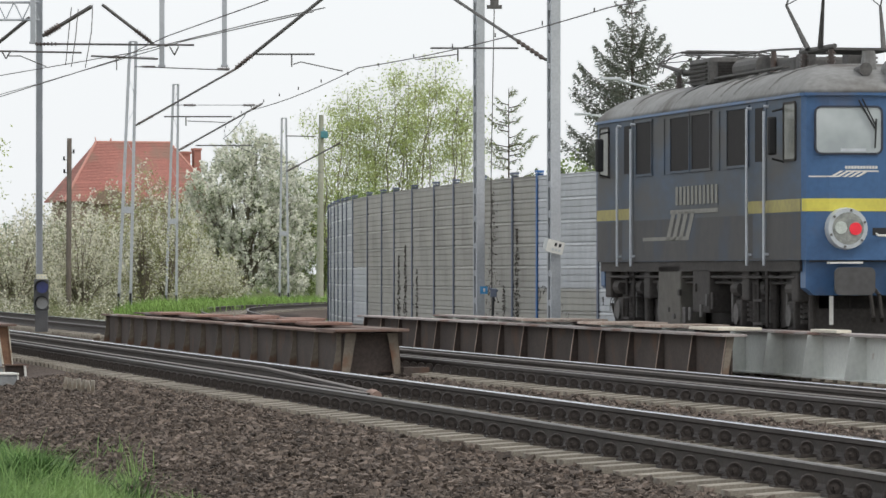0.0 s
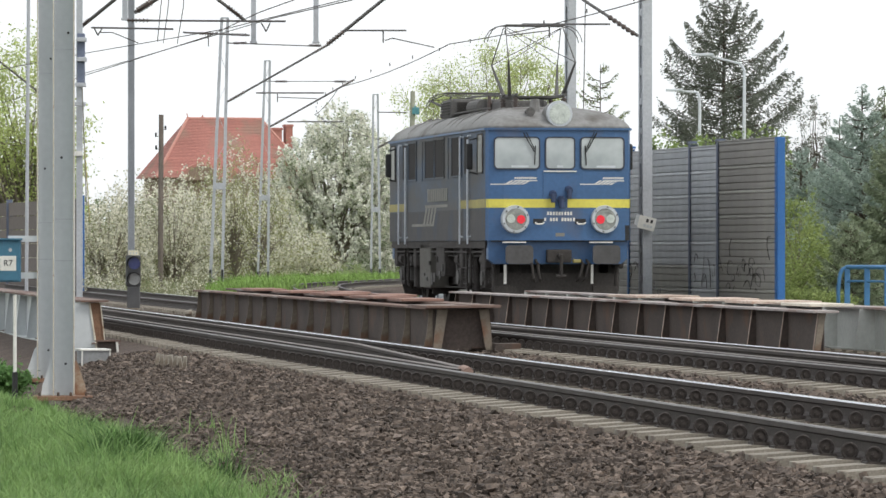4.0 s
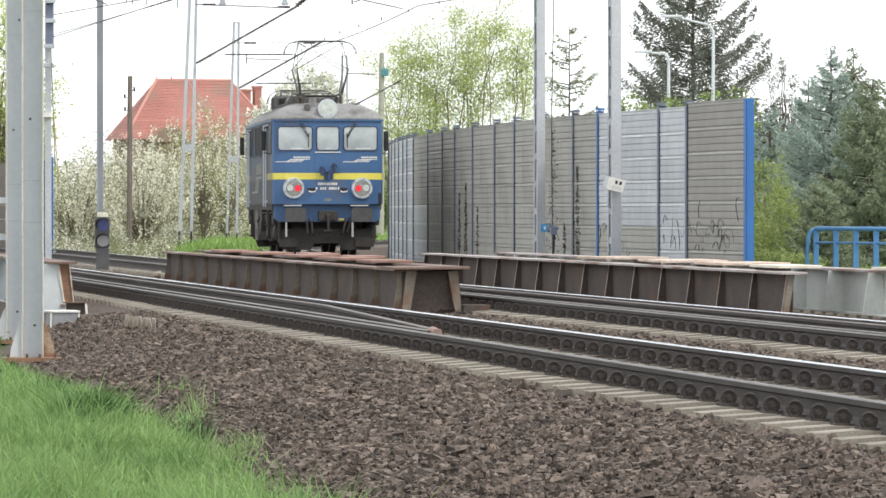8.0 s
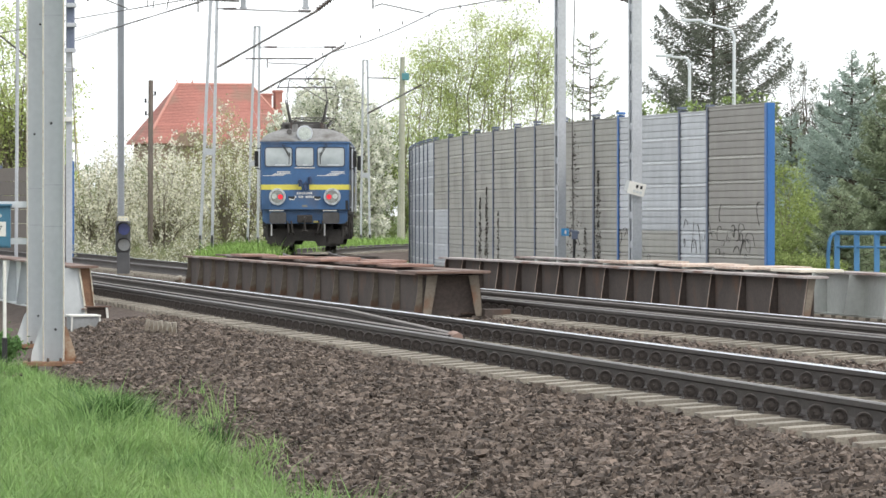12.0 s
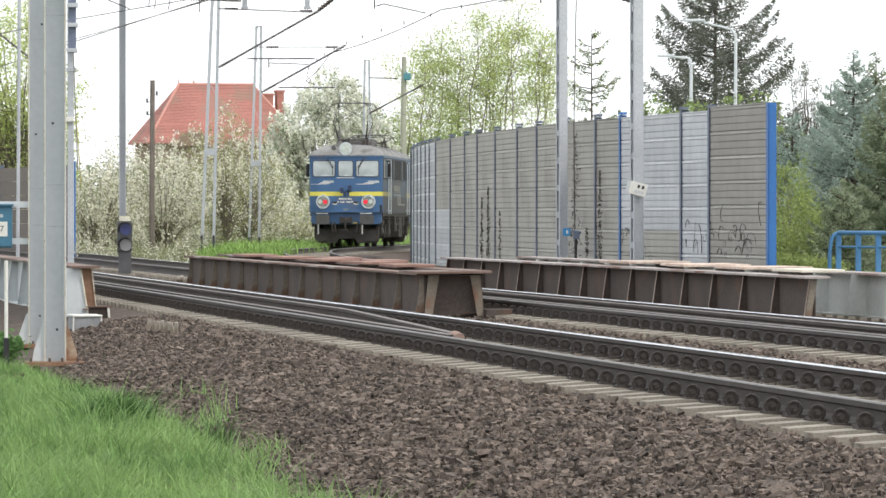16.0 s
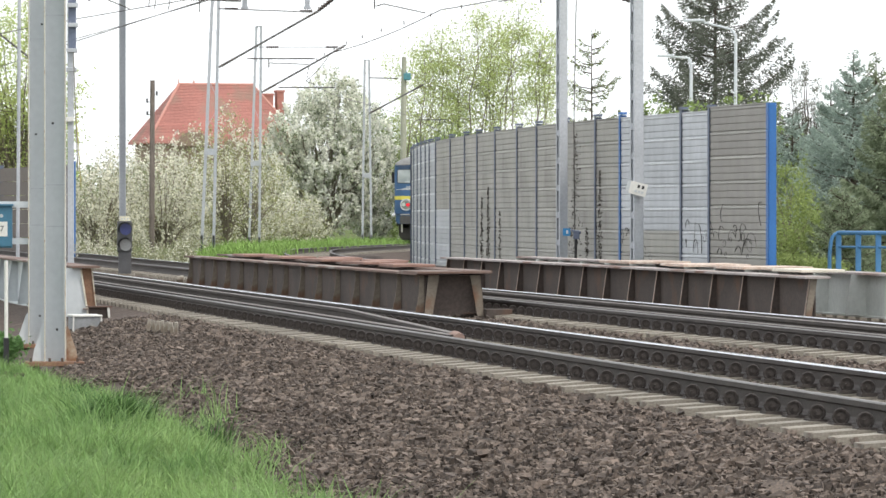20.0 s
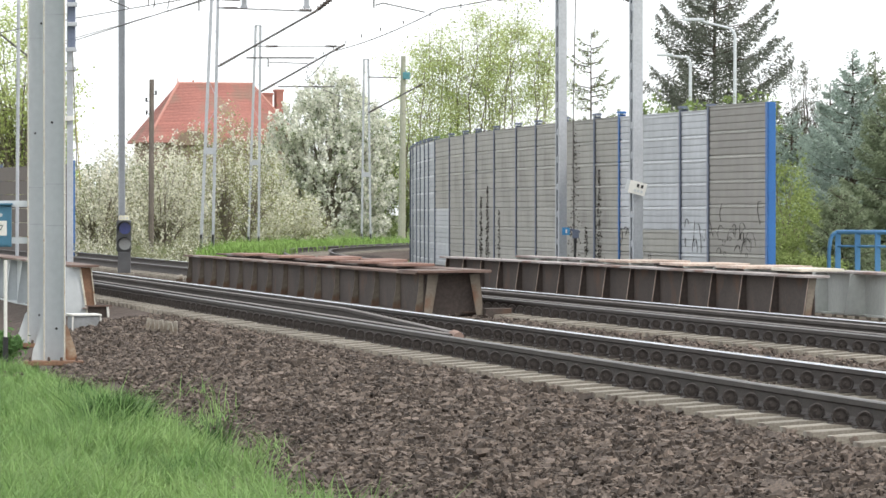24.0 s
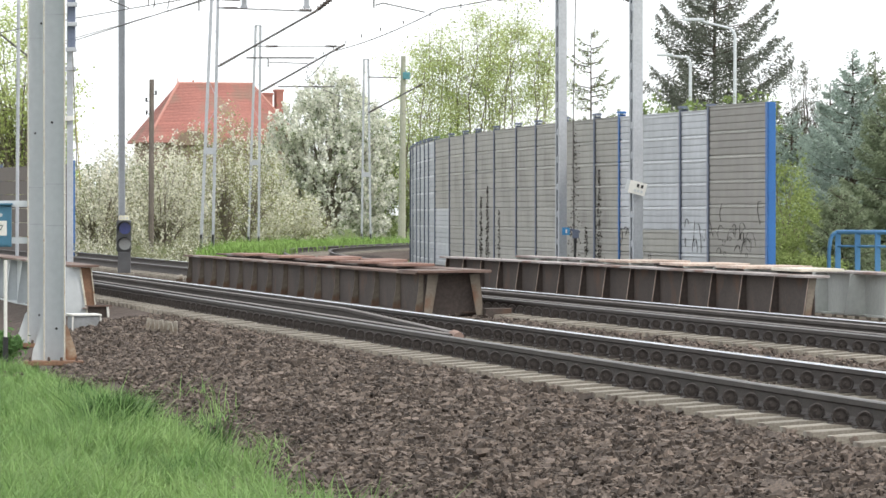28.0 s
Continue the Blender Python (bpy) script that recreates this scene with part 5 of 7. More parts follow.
# cantilevers of the two masts by the barrier
can = plain_thing("cantilever", "dark slanting cantilever between the catenary masts above the branch track", "cantilever")
tube_part("strut", can, ray(18.8, 57.5, 105), ray(38.6, 44.4, 101), 0.035, M_TUBE)
insulator("insulator", can, ray(32.5, 48.4, 102), ray(38.1, 44.6, 101), 0.06)
tube_part("registration_tube", can, ray(14.6, 46.8, 109), ray(32.7, 46.8, 106), 0.022, M_TUBE)
tube_part("drop_bracket", can, ray(20.2, 46.8, 108), ray(20.2, 44.0, 108), 0.018, M_TUBE)
tube_part("steady_arm", can, ray(11.3, 44.4, 108), ray(20.2, 45.5, 108), 0.014, M_TUBE)
bm = B()
box(bm, tuple(ray(27.8, 55.4, 108)), (0.34, 0.2, 0.08))
tube(bm, ray(27.8, 55.4, 108), ray(27.8, 58.7, 108), 0.10, n=10)
part("clamp", bm, M_TUBE, can)


def wire(name, label, pts, r=0.011, sag=0.0, drops=None):
    """A wire hung over the given places."""
    line, k = [Vector(pts[0])], 14
    for a, b in zip(pts, pts[1:]):
        a, b = Vector(a), Vector(b)
        line += [a.lerp(b, i / k) - Vector((0, 0, 4 * sag * i / k * (1 - i / k))) for i in range(1, k + 1)]
    bm, rings = B(), []
    for i, q in enumerate(line):
        d = (line[min(i + 1, len(line) - 1)] - line[max(i - 1, 0)]).normalized()
        u = d.cross(Vector((0, 0, 1)) if abs(d.z) < 0.9 else Vector((1, 0, 0))).normalized()
        w = d.cross(u)
        rings.append([bm.verts.new(q + (u * math.cos(j * 1.2566) + w * math.sin(j * 1.2566)) * r) for j in range(5)])
    for p0, p1 in zip(rings, rings[1:]):
        for j in range(5):
            bm.faces.new((p0[j], p0[(j + 1) % 5], p1[(j + 1) % 5], p1[j]))
    bmesh.ops.recalc_face_normals(bm, faces=bm.faces[:])
    return tagged(part(name, bm, M_WIRE), label, "wire", "overhead wires")


contact = [Vector((*branch(s, 0.15 if i % 2 else -0.15)[:2], 5.80 + fall(s) * 0.6)) for i, s in enumerate((58, 84, 109, 138, 166, 196, 226))]
wire("contact_wire", "thin dark contact wire over the branch track", contact, 0.012, 0.10)
for s in np.arange(62, 220, 4.5):
    x, y, h = branch(s)
    part("dropper_clip", tube(B(), (x, y, 5.74), (x, y, 5.82), 0.014, n=4), M_WIRE, bpy.data.objects["contact_wire"])
wire("contact_wire", "thin dark wire over the straight tracks", [ray(-19.3, 56.8, 88), ray(-40.2, 49.3, 97), ray(-50.6, 44.4, 104), ray(-76.4, 36.2, 122), ray(-93.4, 30.5, 150)], 0.012)
wire("contact_wire", "thin dark contact wire over the straight tracks", [ray(-7.5, 55.2, 86), ray(-21.6, 52.2, 92), ray(-47.5, 45.8, 104), ray(-76.9, 40.7, 116), ray(-94.6, 37.3, 130)], 0.011)
wire("feeder_wire", "thin feeder wire above the straight tracks", [ray(-9.9, 54.4, 92), ray(-36.9, 48.2, 112), ray(-66.9, 39.4, 150), ray(-81.6, 35.2, 180)], 0.013)
wire("feeder_wire", "thin feeder wire in front of the trees", [ray(-94.6, 39.3, 150), ray(-85.2, 31.9, 150)], 0.03)
wire("earth_wire", "thin upright wire beside the catenary mast", [ray(27.8, 56.8, 109), ray(27.1, 18.7, 109), ray(27.3, -7.2, 109)], 0.012)


# ---- the mast beside the near track, its box and the bridge end ----


def wide_mast(bearing, dist, w, label, arms=False):
    """A rolled steel channel, open to the track's near end, with gussets on a bolted foot plate."""
    p = site(bearing, dist)
    g = empty("track_mast", pose(p.x, p.y, -0.60, 0, 0, 3), label, "mast", "overhead line masts")
    hgt, h = 9.0, w / 2
    part("web", box(B(), (0, 0.09, hgt / 2 + 0.03), (w - 0.02, 0.014, hgt)), M_GREYPAINT, g)
    for x in (-h, h):
        part("flange", box(B(), (x, 0.0, hgt / 2 + 0.03), (0.016, 0.19, hgt), None, 0.003), M_GREYPAINT, g)
        part("worn_edge", box(B(), (x, -0.097, hgt / 2 + 0.03), (0.014, 0.004, hgt)), M_CREAMPAINT, g, "cream flange edge")
        s = 1 if x > 0 else -1
        bm = B()
        prism(bm, [(x + s * 0.009, 0.045), (x + s * 0.15, 0.045), (x + s * 0.135, 0.16), (x + s * 0.04, 0.44), (x + s * 0.009, 0.47)], "y", -0.05, -0.036)
        part("gusset", bm, M_GREYPAINT if s < 0 else M_RUSTSTAIN, g, "rust-streaked gusset" if s > 0 else "")
    for x, z in ((0.02, 0.42), (-0.03, 2.9), (0.05, 4.4)):
        part("bolt", tube(B(), (x, 0.07, z), (x, 0.085, z), 0.016, n=8), M_BLACK, g)
    for z in (1.66, 2.16, 4.2):
        part("splice_line", box(B(), (0, 0.0815, z), (w - 0.03, 0.003, 0.012)), M_GALV, g)
    part("foot_plate", box(B(), (0, -0.04, 0.015), (w + 0.48, 0.62, 0.05), None, 0.006), M_REDRUST, g, "rusty foot plate")
    for x in (-h - 0.16, -0.06, 0.09, h + 0.15):
        part("anchor_bolt", tube(B(), (x, -0.26, 0.03), (x, -0.26, 0.085), 0.018, n=6), M_RUST, g)
    for x in (-h - 0.10, h + 0.10):
        part("levelling_nut", tube(B(), (x, -0.22, -0.10), (x, -0.22, 0.0), 0.05, n=8), M_RUST, g)
    part("footing", box(B(), (-0.04, -0.06, -0.36), (0.56, 0.8, 0.52), None, 0.05), M_CONCPALE, g, "crumbling concrete footing")
    if arms:
        for z in (1.44, 1.94):
            part("bracket_arm", box(B(), (-h - 0.20, -0.02, z), (0.40, 0.06, 0.085)), M_GREYPAINT, g)
    return g


wide_mast(-80.9, 57.7, 0.245, "wide grey steel mast on a bolted foot plate with gussets")
wide_mast(-84.45, 65.5, 0.25, "second wide grey steel mast with bracket arms, behind the first", True)


def letters(text, size, depth, material, parent, m):
    cu = bpy.data.curves.new("lettering", "FONT")
    cu.body, cu.size, cu.extrude, cu.align_x, cu.align_y = text, size, depth, "CENTER", "CENTER"
    me = bpy.data.meshes.new_from_object(bpy.data.objects.new("tmp", cu))
    me.name = "lettering"
    me.materials.clear()
    me.materials.append(material)
    o = part("lettering", me, None, parent)
    o.matrix_basis = m
    return o


p = ray(-92.5, -2.5, 65.3)
g = empty("cabinet", pose(p.x, p.y, p.z, 0, 0, 3), "small blue-green cabinet with a white plate marked R7 on the mast", "cabinet")
part("body", box(B(), (0, 0.08, 0), (0.34, 0.22, 0.57), None, 0.012), mat("teal_paint", (0.05, 0.17, 0.26), (0.04, 0.13, 0.21), rough=0.5, scale=2, fine=20, bump=0.04), g)
dr = part("door", box(B(), (0, -0.035, 0), (0.31, 0.014, 0.53), None, 0.004), mat("teal_door", (0.055, 0.18, 0.27), (0.045, 0.14, 0.22), rough=0.5, bump=0.03), g)
part("lid", box(B(), (0, 0.06, 0.297), (0.38, 0.29, 0.024), None, 0.004), bpy.data.materials["teal_paint"], g)
pl = part("plate", box(B(), (0.0, -0.046, -0.03), (0.22, 0.006, 0.20)), M_WHITE, dr, "white plate with black writing")
letters("R7", 0.115, 0.002, M_BLACK, pl, pose(0, -0.051, -0.03, 90, 0, 0))
part("lock", tube(B(), (0.03, -0.035, 0.15), (0.03, -0.05, 0.15), 0.025, n=10), M_GALV, dr)
g = empty("marker_post", pose(ray(-91.1, -16.6, 57.4).x, 57.4, -0.6), "thin pale post with a black foot beside the mast", "post")
part("shaft", tube(B(), (0, 0, 0.32), (0, 0, 1.25), 0.022, n=10), M_WHITE, g)
part("foot", tube(B(), (0, 0, -0.1), (0, 0, 0.33), 0.034, n=10), M_BLACK, g)

# bridge end: bearing block, bracket, and the blue railing
p = ray(-74.8, -20.8, 67)
g = empty("concrete_block", pose(p.x, p.y, p.z - 0.42, 0, 0, 12), "grey concrete cable-duct block at the bridge end", "block")
bm = B()
prism(bm, [(-0.20, 0.0), (0.20, 0.0), (0.185, 0.40), (-0.185, 0.40)], "y", -0.3, 0.3)
part("block", bm, mat("dark_block", (0.30, 0.31, 0.32), (0.22, 0.225, 0.23), rough=0.85, scale=3, fine=25, stain=(0.42, 0.42, 0.40), stain_at=0.6, stain_scale=3), g)
part("cover", box(B(), (0, 0, 0.41), (0.42, 0.64, 0.025), None, 0.006), M_WHITE, g, "white-edged cover")
for q in (-0.2, 0.2):
    part("edge", box(B(), (q, -0.305, 0.2), (0.02, 0.012, 0.40), Matrix.Translation((q, 0, 0.2)) @ Matrix.Rotation(radians(-2 if q > 0 else 2), 4, "Y") @ Matrix.Translation((-q, 0, -0.2))), M_WHITE, g, "worn white edge")
p = ray(-71.8, -19.2, 70)
g = empty("steel_bracket", pose(p.x, p.y, p.z - 0.4, 0, 0, 10), "dark welded steel bracket with a pale edge under the girder end", "bracket")
part("plate", box(B(), (0, 0, 0.2), (0.30, 0.02, 0.40)), M_RUST, g)
part("edge", box(B(), (0.165, -0.02, 0.19), (0.03, 0.1, 0.40), Matrix.Rotation(radians(-5), 4, "Y")), M_WHITE, g, "pale edge")
part("shelf", box(B(), (0, -0.02, 0.405), (0.38, 0.12, 0.02)), M_RUSTTOP, g)
# broken slabs at the head of the ballast
slabs = plain_thing("broken_slabs", "row of broken pale concrete slabs standing in the ballast", "rubble")
for i in range(7):
    q = ray(-61.4 + i * 0.95, -23.0 - i * 0.12, 61.5 - i * 0.3)
    part("slab", box(B(), (0, 0, 0), (0.045, 0.10, 0.16 - 0.012 * (i % 3)), None, 0.006), M_CONC, slabs).matrix_basis = pose(q.x, q.y, q.z, random.uniform(-8, 8), random.uniform(-10, 10), random.uniform(-15, 15))


def blue_railing(name, a, b, posts, height, label):
    g = empty(name, pose(a.x, a.y, a.z), label, "railing")
    d = b - a
    for z in (height, height * 0.64):
        tube_part("rail", g, Vector((0, 0, z)), d + Vector((0, 0, z)), 0.045 if z == height else 0.024, M_RAILBLUE, 10)
    bm = B()
    for u, v in zip(((0, height), (-0.10, height - 0.05), (-0.15, height - 0.16), (-0.18, height - 0.45)), ((-0.10, height - 0.05), (-0.15, height - 0.16), (-0.18, height - 0.45), (-0.18, 0.0))):
        tube(bm, (u[0], 0, u[1]), (v[0], 0, v[1]), 0.04, n=10)
    part("end_bend", bm, M_RAILBLUE, g)
    for i in range(posts):
        q = d * (i / (posts - 1))
        part("post", box(B(), (q.x, q.y, height / 2 - 0.02), (0.11, 0.06, height), None, 0.008), M_RAILBLUE, g)
    return g


blue_railing("railing", ray(82.2, -11.9, 97), ray(107.8, -12.4, 93), 7, 0.79, "blue tubular steel railing at the road edge")
g = blue_railing("railing", ray(-111.1, -18.4, 67), ray(-99.5, -18.4, 68), 4, 1.2, "blue tubular steel railing at the bridge edge")


# ---- signal, poles, lamps, house ----
p = ray(-66.2, -12.1, 113)
g = empty("dwarf_signal", pose(p.x, p.y, p.z), "black two-lamp dwarf signal with a small pale plate", "signal")
part("pedestal", box(B(), (-0.02, 0, 0.20), (0.30, 0.14, 0.56), None, 0.02), mat("signal_grey", (0.10, 0.10, 0.105), rough=0.6), g)
part("base", box(B(), (0, 0, -0.1), (0.42, 0.34, 0.16), None, 0.02), M_CONC, g)
hd = part("head", box(B(), (-0.03, 0.02, 0.85), (0.35, 0.18, 0.76), None, 0.06), mat("signal_housing", (0.075, 0.078, 0.08), (0.05, 0.05, 0.052), rough=0.5, bump=0.03), g)
for z, c in ((1.03, "blue"), (0.66, "pale")):
    hood, rows = B(), []
    for i in range(13):
        a0 = radians(-25 + 230 * i / 12)
        rows.append([hood.verts.new((r_ * math.cos(a0), y_, z + r_ * math.sin(a0))) for r_, y_ in ((0.155, -0.07), (0.17, -0.26))])
    for p0, p1 in zip(rows, rows[1:]):
        hood.faces.new((p0[0], p1[0], p1[1], p0[1]))
    bmesh.ops.solidify(hood, geom=hood.faces[:], thickness=0.008)
    part("hood", hood, M_BLACK, hd)
    part("lens", tube(B(), (0, -0.06, z), (0, -0.085, z), 0.14, n=20), mat("signal_lens_" + c, (0.10, 0.12, 0.36) if c == "blue" else (0.55, 0.56, 0.55), rough=0.1, bump=0), hd)
pl = part("number_plate", box(B(), (-0.02, -0.03, 1.27), (0.24, 0.012, 0.13)), mat("cream_plate", (0.88, 0.84, 0.64), rough=0.6, bump=0), g)
for i in range(3):
    part("bar", box(B(), (-0.09 + i * 0.07, -0.038, 1.27), (0.035, 0.006, 0.04)), M_GREYPAINT, pl)
p = ray(-54.8, -13.5, 100)
g = empty("ballast_lump", pose(p.x, p.y, p.z), "pale broken lump of concrete between the tracks", "rubble")
bm = B()
bmesh.ops.create_icosphere(bm, subdivisions=2, radius=0.085)
for v in bm.verts:
    v.co *= 0.8 + 0.5 * random.random()
part("lump", bm, M_CONC, g)

p = ray(-60.8, -8.6, 170)
g = empty("wooden_pole", pose(p.x, p.y, p.z), "old dark timber pole with bare insulator pins", "pole")
part("shaft", tube(B(), (0, 0, -0.2), (0.03, 0, 6.22), 0.10, 0.085, 10), M_WOODOLD, g)
for x, z in ((0.18, 5.7), (-0.16, 5.45), (-0.15, 5.0)):
    bm = B()
    tube(bm, (0, 0, z), (x, 0, z), 0.012, n=6)
    tube(bm, (x, 0, z - 0.02), (x, 0, z + 0.13), 0.035, n=8)
    part("insulator_pin", bm, M_BLACK, g)
p = ray(-8.6, -6.1, 254)
g = empty("concrete_pole", pose(p.x, p.y, p.z), "tapered pale concrete pole with a small blue-green lantern", "pole")
part("shaft", tube(B(), (0, 0, -0.2), (0.09, 0, 9.9), 0.215, 0.125, 12), mat("pole_concrete", (0.42, 0.42, 0.34), (0.30, 0.31, 0.24), rough=0.9, scale=1, fine=12), g)
bm = B()
box(bm, (0.25, -0.1, 8.85), (0.38, 0.34, 0.38), None, 0.05)
tube(bm, (0.1, 0, 9.3), (0.25, -0.1, 9.05), 0.03, n=6)
part("lantern", bm, mat("lantern_teal", (0.10, 0.30, 0.34), rough=0.5, bump=0), g, "blue-green lantern")


M_LAMPPOST = mat("lamp_post_paint", (0.68, 0.71, 0.74), (0.58, 0.61, 0.64), rough=0.5, scale=1, fine=15, bump=0.03)


def street_lamp(p0, top, arm, head, label):
    g = empty("street_lamp", pose(*p0), label, "street lamp", "street lamps")
    part("pole", tube(B(), (0, 0, -1.2), top - p0, 0.075, 0.055, 10), M_LAMPPOST, g)
    bm = B()
    k = (top - p0)
    mid = k + Vector(((arm - top).x * 0.12, 0, 0.22))
    tube(bm, k, mid, 0.05, n=8)
    tube(bm, mid, arm - p0, 0.045, 0.035, 8)
    part("arm", bm, M_LAMPPOST, g)
    bm = B()
    c = (arm - p0 + head - p0) / 2
    box(bm, tuple(c), ((arm - head).length + 0.25, 0.26, 0.10), None, 0.035)
    part("lamp_head", bm, M_LAMPPOST, g, "flat white lamp head")
    return g


street_lamp(ray(60.6, -2.5, 172), ray(60.8, 37.3, 172), ray(53.6, 40.2, 172), ray(50.7, 40.7, 172), "white-painted street lamp with a curved arm before a spruce")
street_lamp(ray(51.4, -2.5, 176), ray(51.5, 31.4, 176), ray(47.2, 32.9, 176), ray(45.2, 33.3, 176), "white street lamp farther off beside a spruce")


def house():
    p = ray(-47.5, -1.3, 424)
    g = empty("house", pose(p.x, p.y, -0.5, 0, 0, 17), "old house with a steep red-tiled hipped roof and chimneys", "house")
    ex, ey, ez, rx, rz = 7.1, 3.75, 7.9, 3.3, 13.2
    part("wall", box(B(), (0, 0, 4.0), (13.0, 6.6, 8.1)), M_BRICKHOUSE, g)
    core = B()
    lo = [core.verts.new(v) for v in ((-ex, -ey, ez), (ex, -ey, ez), (ex, ey, ez), (-ex, ey, ez))]
    hi = [core.verts.new((-rx, 0, rz)), core.verts.new((rx, 0, rz))]
    for f in (lo[::-1], (lo[0], lo[1], hi[1], hi[0]), (lo[1], lo[2], hi[1]), (lo[2], lo[3], hi[0], hi[1]), (lo[3], lo[0], hi[0])):
        core.faces.new(f)
    roof = part("roof", core, M_ROOFTILE, g, "red clay tile roof")
    n = 40
    for i in range(n):
        bm = B()
        t0, t1 = i / n, (i + 1.15) / n
        pts = []
        for t, lift in ((t0, 0.075), (min(1, t1), 0.02)):
            x, y = ex + (rx - ex) * t, ey * (1 - t)
            z = ez + (rz - ez) * t + lift
            sag = 0.10 * math.sin(t * 3.1)
            pts.append([bm.verts.new(v) for v in ((-x - 0.04, y, z), (-x - 0.04, -y - 0.03, z), (-x * 0.33, -y - 0.03, z - sag), (x * 0.33, -y - 0.03, z - sag), (x + 0.04, -y - 0.03, z), (x + 0.04, y, z))])
        for j in range(5):
            bm.faces.new((pts[0][j], pts[0][j + 1], pts[1][j + 1], pts[1][j]))
        bmesh.ops.recalc_face_normals(bm, faces=bm.faces[:])
        bmesh.ops.solidify(bm, geom=bm.faces[:], thickness=0.03)
        part("tile_course", bm, M_ROOFTILE, roof)
    M_RIDGE = mat("ridge_tile", (0.58, 0.30, 0.25), (0.48, 0.23, 0.19), rough=0.8)
    for a, b in (((-rx, 0, rz), (rx, 0, rz)), ((-ex, -ey, ez + 0.08), (-rx, 0, rz + 0.06)), ((ex, -ey, ez + 0.08), (rx, 0, rz + 0.06))):
        part("ridge_tiles", tube(B(), a, b, 0.13, n=6), M_RIDGE, roof, "paler ridge tiles")
    part("finial", tube(B(), (-rx, 0, rz), (-rx - 0.1, 0, rz + 0.45), 0.05, n=6), M_RIDGE, roof)
    part("finial", tube(B(), (-rx + 1.3, 0, rz), (-rx + 1.35, 0, rz + 0.35), 0.12, 0.05, 6), M_RIDGE, roof)
    M_CHIM = mat("chimney_brick", (0.45, 0.21, 0.17), (0.36, 0.16, 0.13), rough=0.85)
    for x, y, w, top in ((5.4, 2.4, 0.8, 12.4), (6.5, 2.5, 0.62, 12.7)):
        bm = B()
        box(bm, (x, y, (top + 6) / 2), (w, 0.9, top - 6))
        box(bm, (x, y, top), (w + 0.16, 1.06, 0.2))
        part("chimney", bm, M_CHIM, g, "red brick chimney")
    # the eyebrow dormer in the front slope
    for x, w, z, h in ((-3.0, 1.7, 7.7, 1.5), (0.6, 1.2, 7.5, 1.0)):
        pts = [(x + w * math.cos(radians(180 - 18 * k)), z + h * math.sin(radians(18 * k)) ** 0.8) for k in range(11)]
        bm = B()
        prism(bm, pts, "y", -3.95, -1.6)
        dm = part("dormer", bm, M_ROOFTILE, roof, "curved eyebrow dormer")
        pts = [(x + (w - 0.25) * math.cos(radians(180 - 18 * k)), z + (h - 0.22) * math.sin(radians(18 * k)) ** 0.8) for k in range(11)]
        bm = B()
        prism(bm, pts, "y", -3.97, -3.9)
        part("opening", bm, M_BRICKHOUSE, dm, "dark dormer front")
    for x in (-5, -2, 2, 5):
        w = part("window", box(B(), (x, -3.32, 4.6), (1.1, 0.08, 1.5)), M_DARKGLASS, g)
        part("frame", box(B(), (x, -3.38, 4.6), (0.08, 0.06, 1.5)), M_WHITE, w)
    return g


house()

# the barrier across the tracks on the other side, and the posts in front of it
g = plain_thing("noise_barrier", "brown-grey noise barrier with a blue end post on the far bank", "noise barrier")
e = [ray(-77.3, -0.1, 152), ray(-84.9, -0.1, 158), ray(-92.2, -0.1, 165), ray(-100.5, -0.1, 172), ray(-109.9, -0.1, 178)]
for i, q in enumerate(e):
    bm = B()
    box(bm, (q.x, q.y, 1.15), (0.2, 0.2, 3.5))
    part("end_post" if i == 0 else "post", bm, M_BLUE if i == 0 else M_POST, g)
    if i + 1 < len(e):
        d = e[i + 1] - q
        for j in range(7):
            bm = B()
            box(bm, (0, d.length / 2, -0.5 + (j + 0.5) * 0.47), (0.1, d.length - 0.2, 0.455))
            part("panel", bm, mat("panel_brown", (0.17, 0.145, 0.125), (0.13, 0.11, 0.10), rough=0.8, rand=0.12) if i == 0 and j == 0 else bpy.data.materials["panel_brown"], g).matrix_basis = pose(q.x, q.y, 0, 0, 0, math.degrees(math.atan2(-d.x, d.y)))
# tensioning mast behind
g = plain_thing("tension_mast", "narrow grey mast with clamps, a white band and hanging ropes", "mast", "overhead line masts")
a, b = ray(-77.9, -18.0, 104), ray(-77.4, 58.7, 104)
part("shaft", box(B(), tuple((a + b) / 2), (0.13, 0.13, (b - a).z)), M_GALV, g)
part("band", box(B(), tuple(ray(-77.8, 19.9, 103.9)), (0.15, 0.15, 0.10)), M_WHITE, g, "white band")
part("tension_weight", box(B(), tuple(ray(-77.3, 39.6, 103.8)), (0.16, 0.2, 1.1), None, 0.02), M_POST, g)
for q in (ray(-77.2, 43.6, 103.7), ray(-77.2, 39.5, 103.7), ray(-77.4, 34.2, 103.7), ray(-77.5, 30.2, 103.7)):
    part("clamp", box(B(), tuple(q), (0.22, 0.24, 0.09), None, 0.01), M_GALV, g)
tube_part("rope", g, ray(-77.1, 33.8, 103.6), ray(-76.2, 9.3, 103.4), 0.014, M_CREAM, 5)
tube_part("rope", g, ray(-76.6, 21.1, 103.5), ray(-75.5, 5.8, 103.2), 0.012, M_YELLOWDIRT, 5)
g = plain_thing("thin_pole", "thin grey steel pole in front of the leafy tree", "pole")
tube_part("shaft", g, ray(-88.7, -10.7, 130), ray(-88.2, 59.9, 130), 0.05, M_GALV)
g = plain_thing("gantry_column", "grey steel gantry column with a pale band", "mast", "overhead line masts")
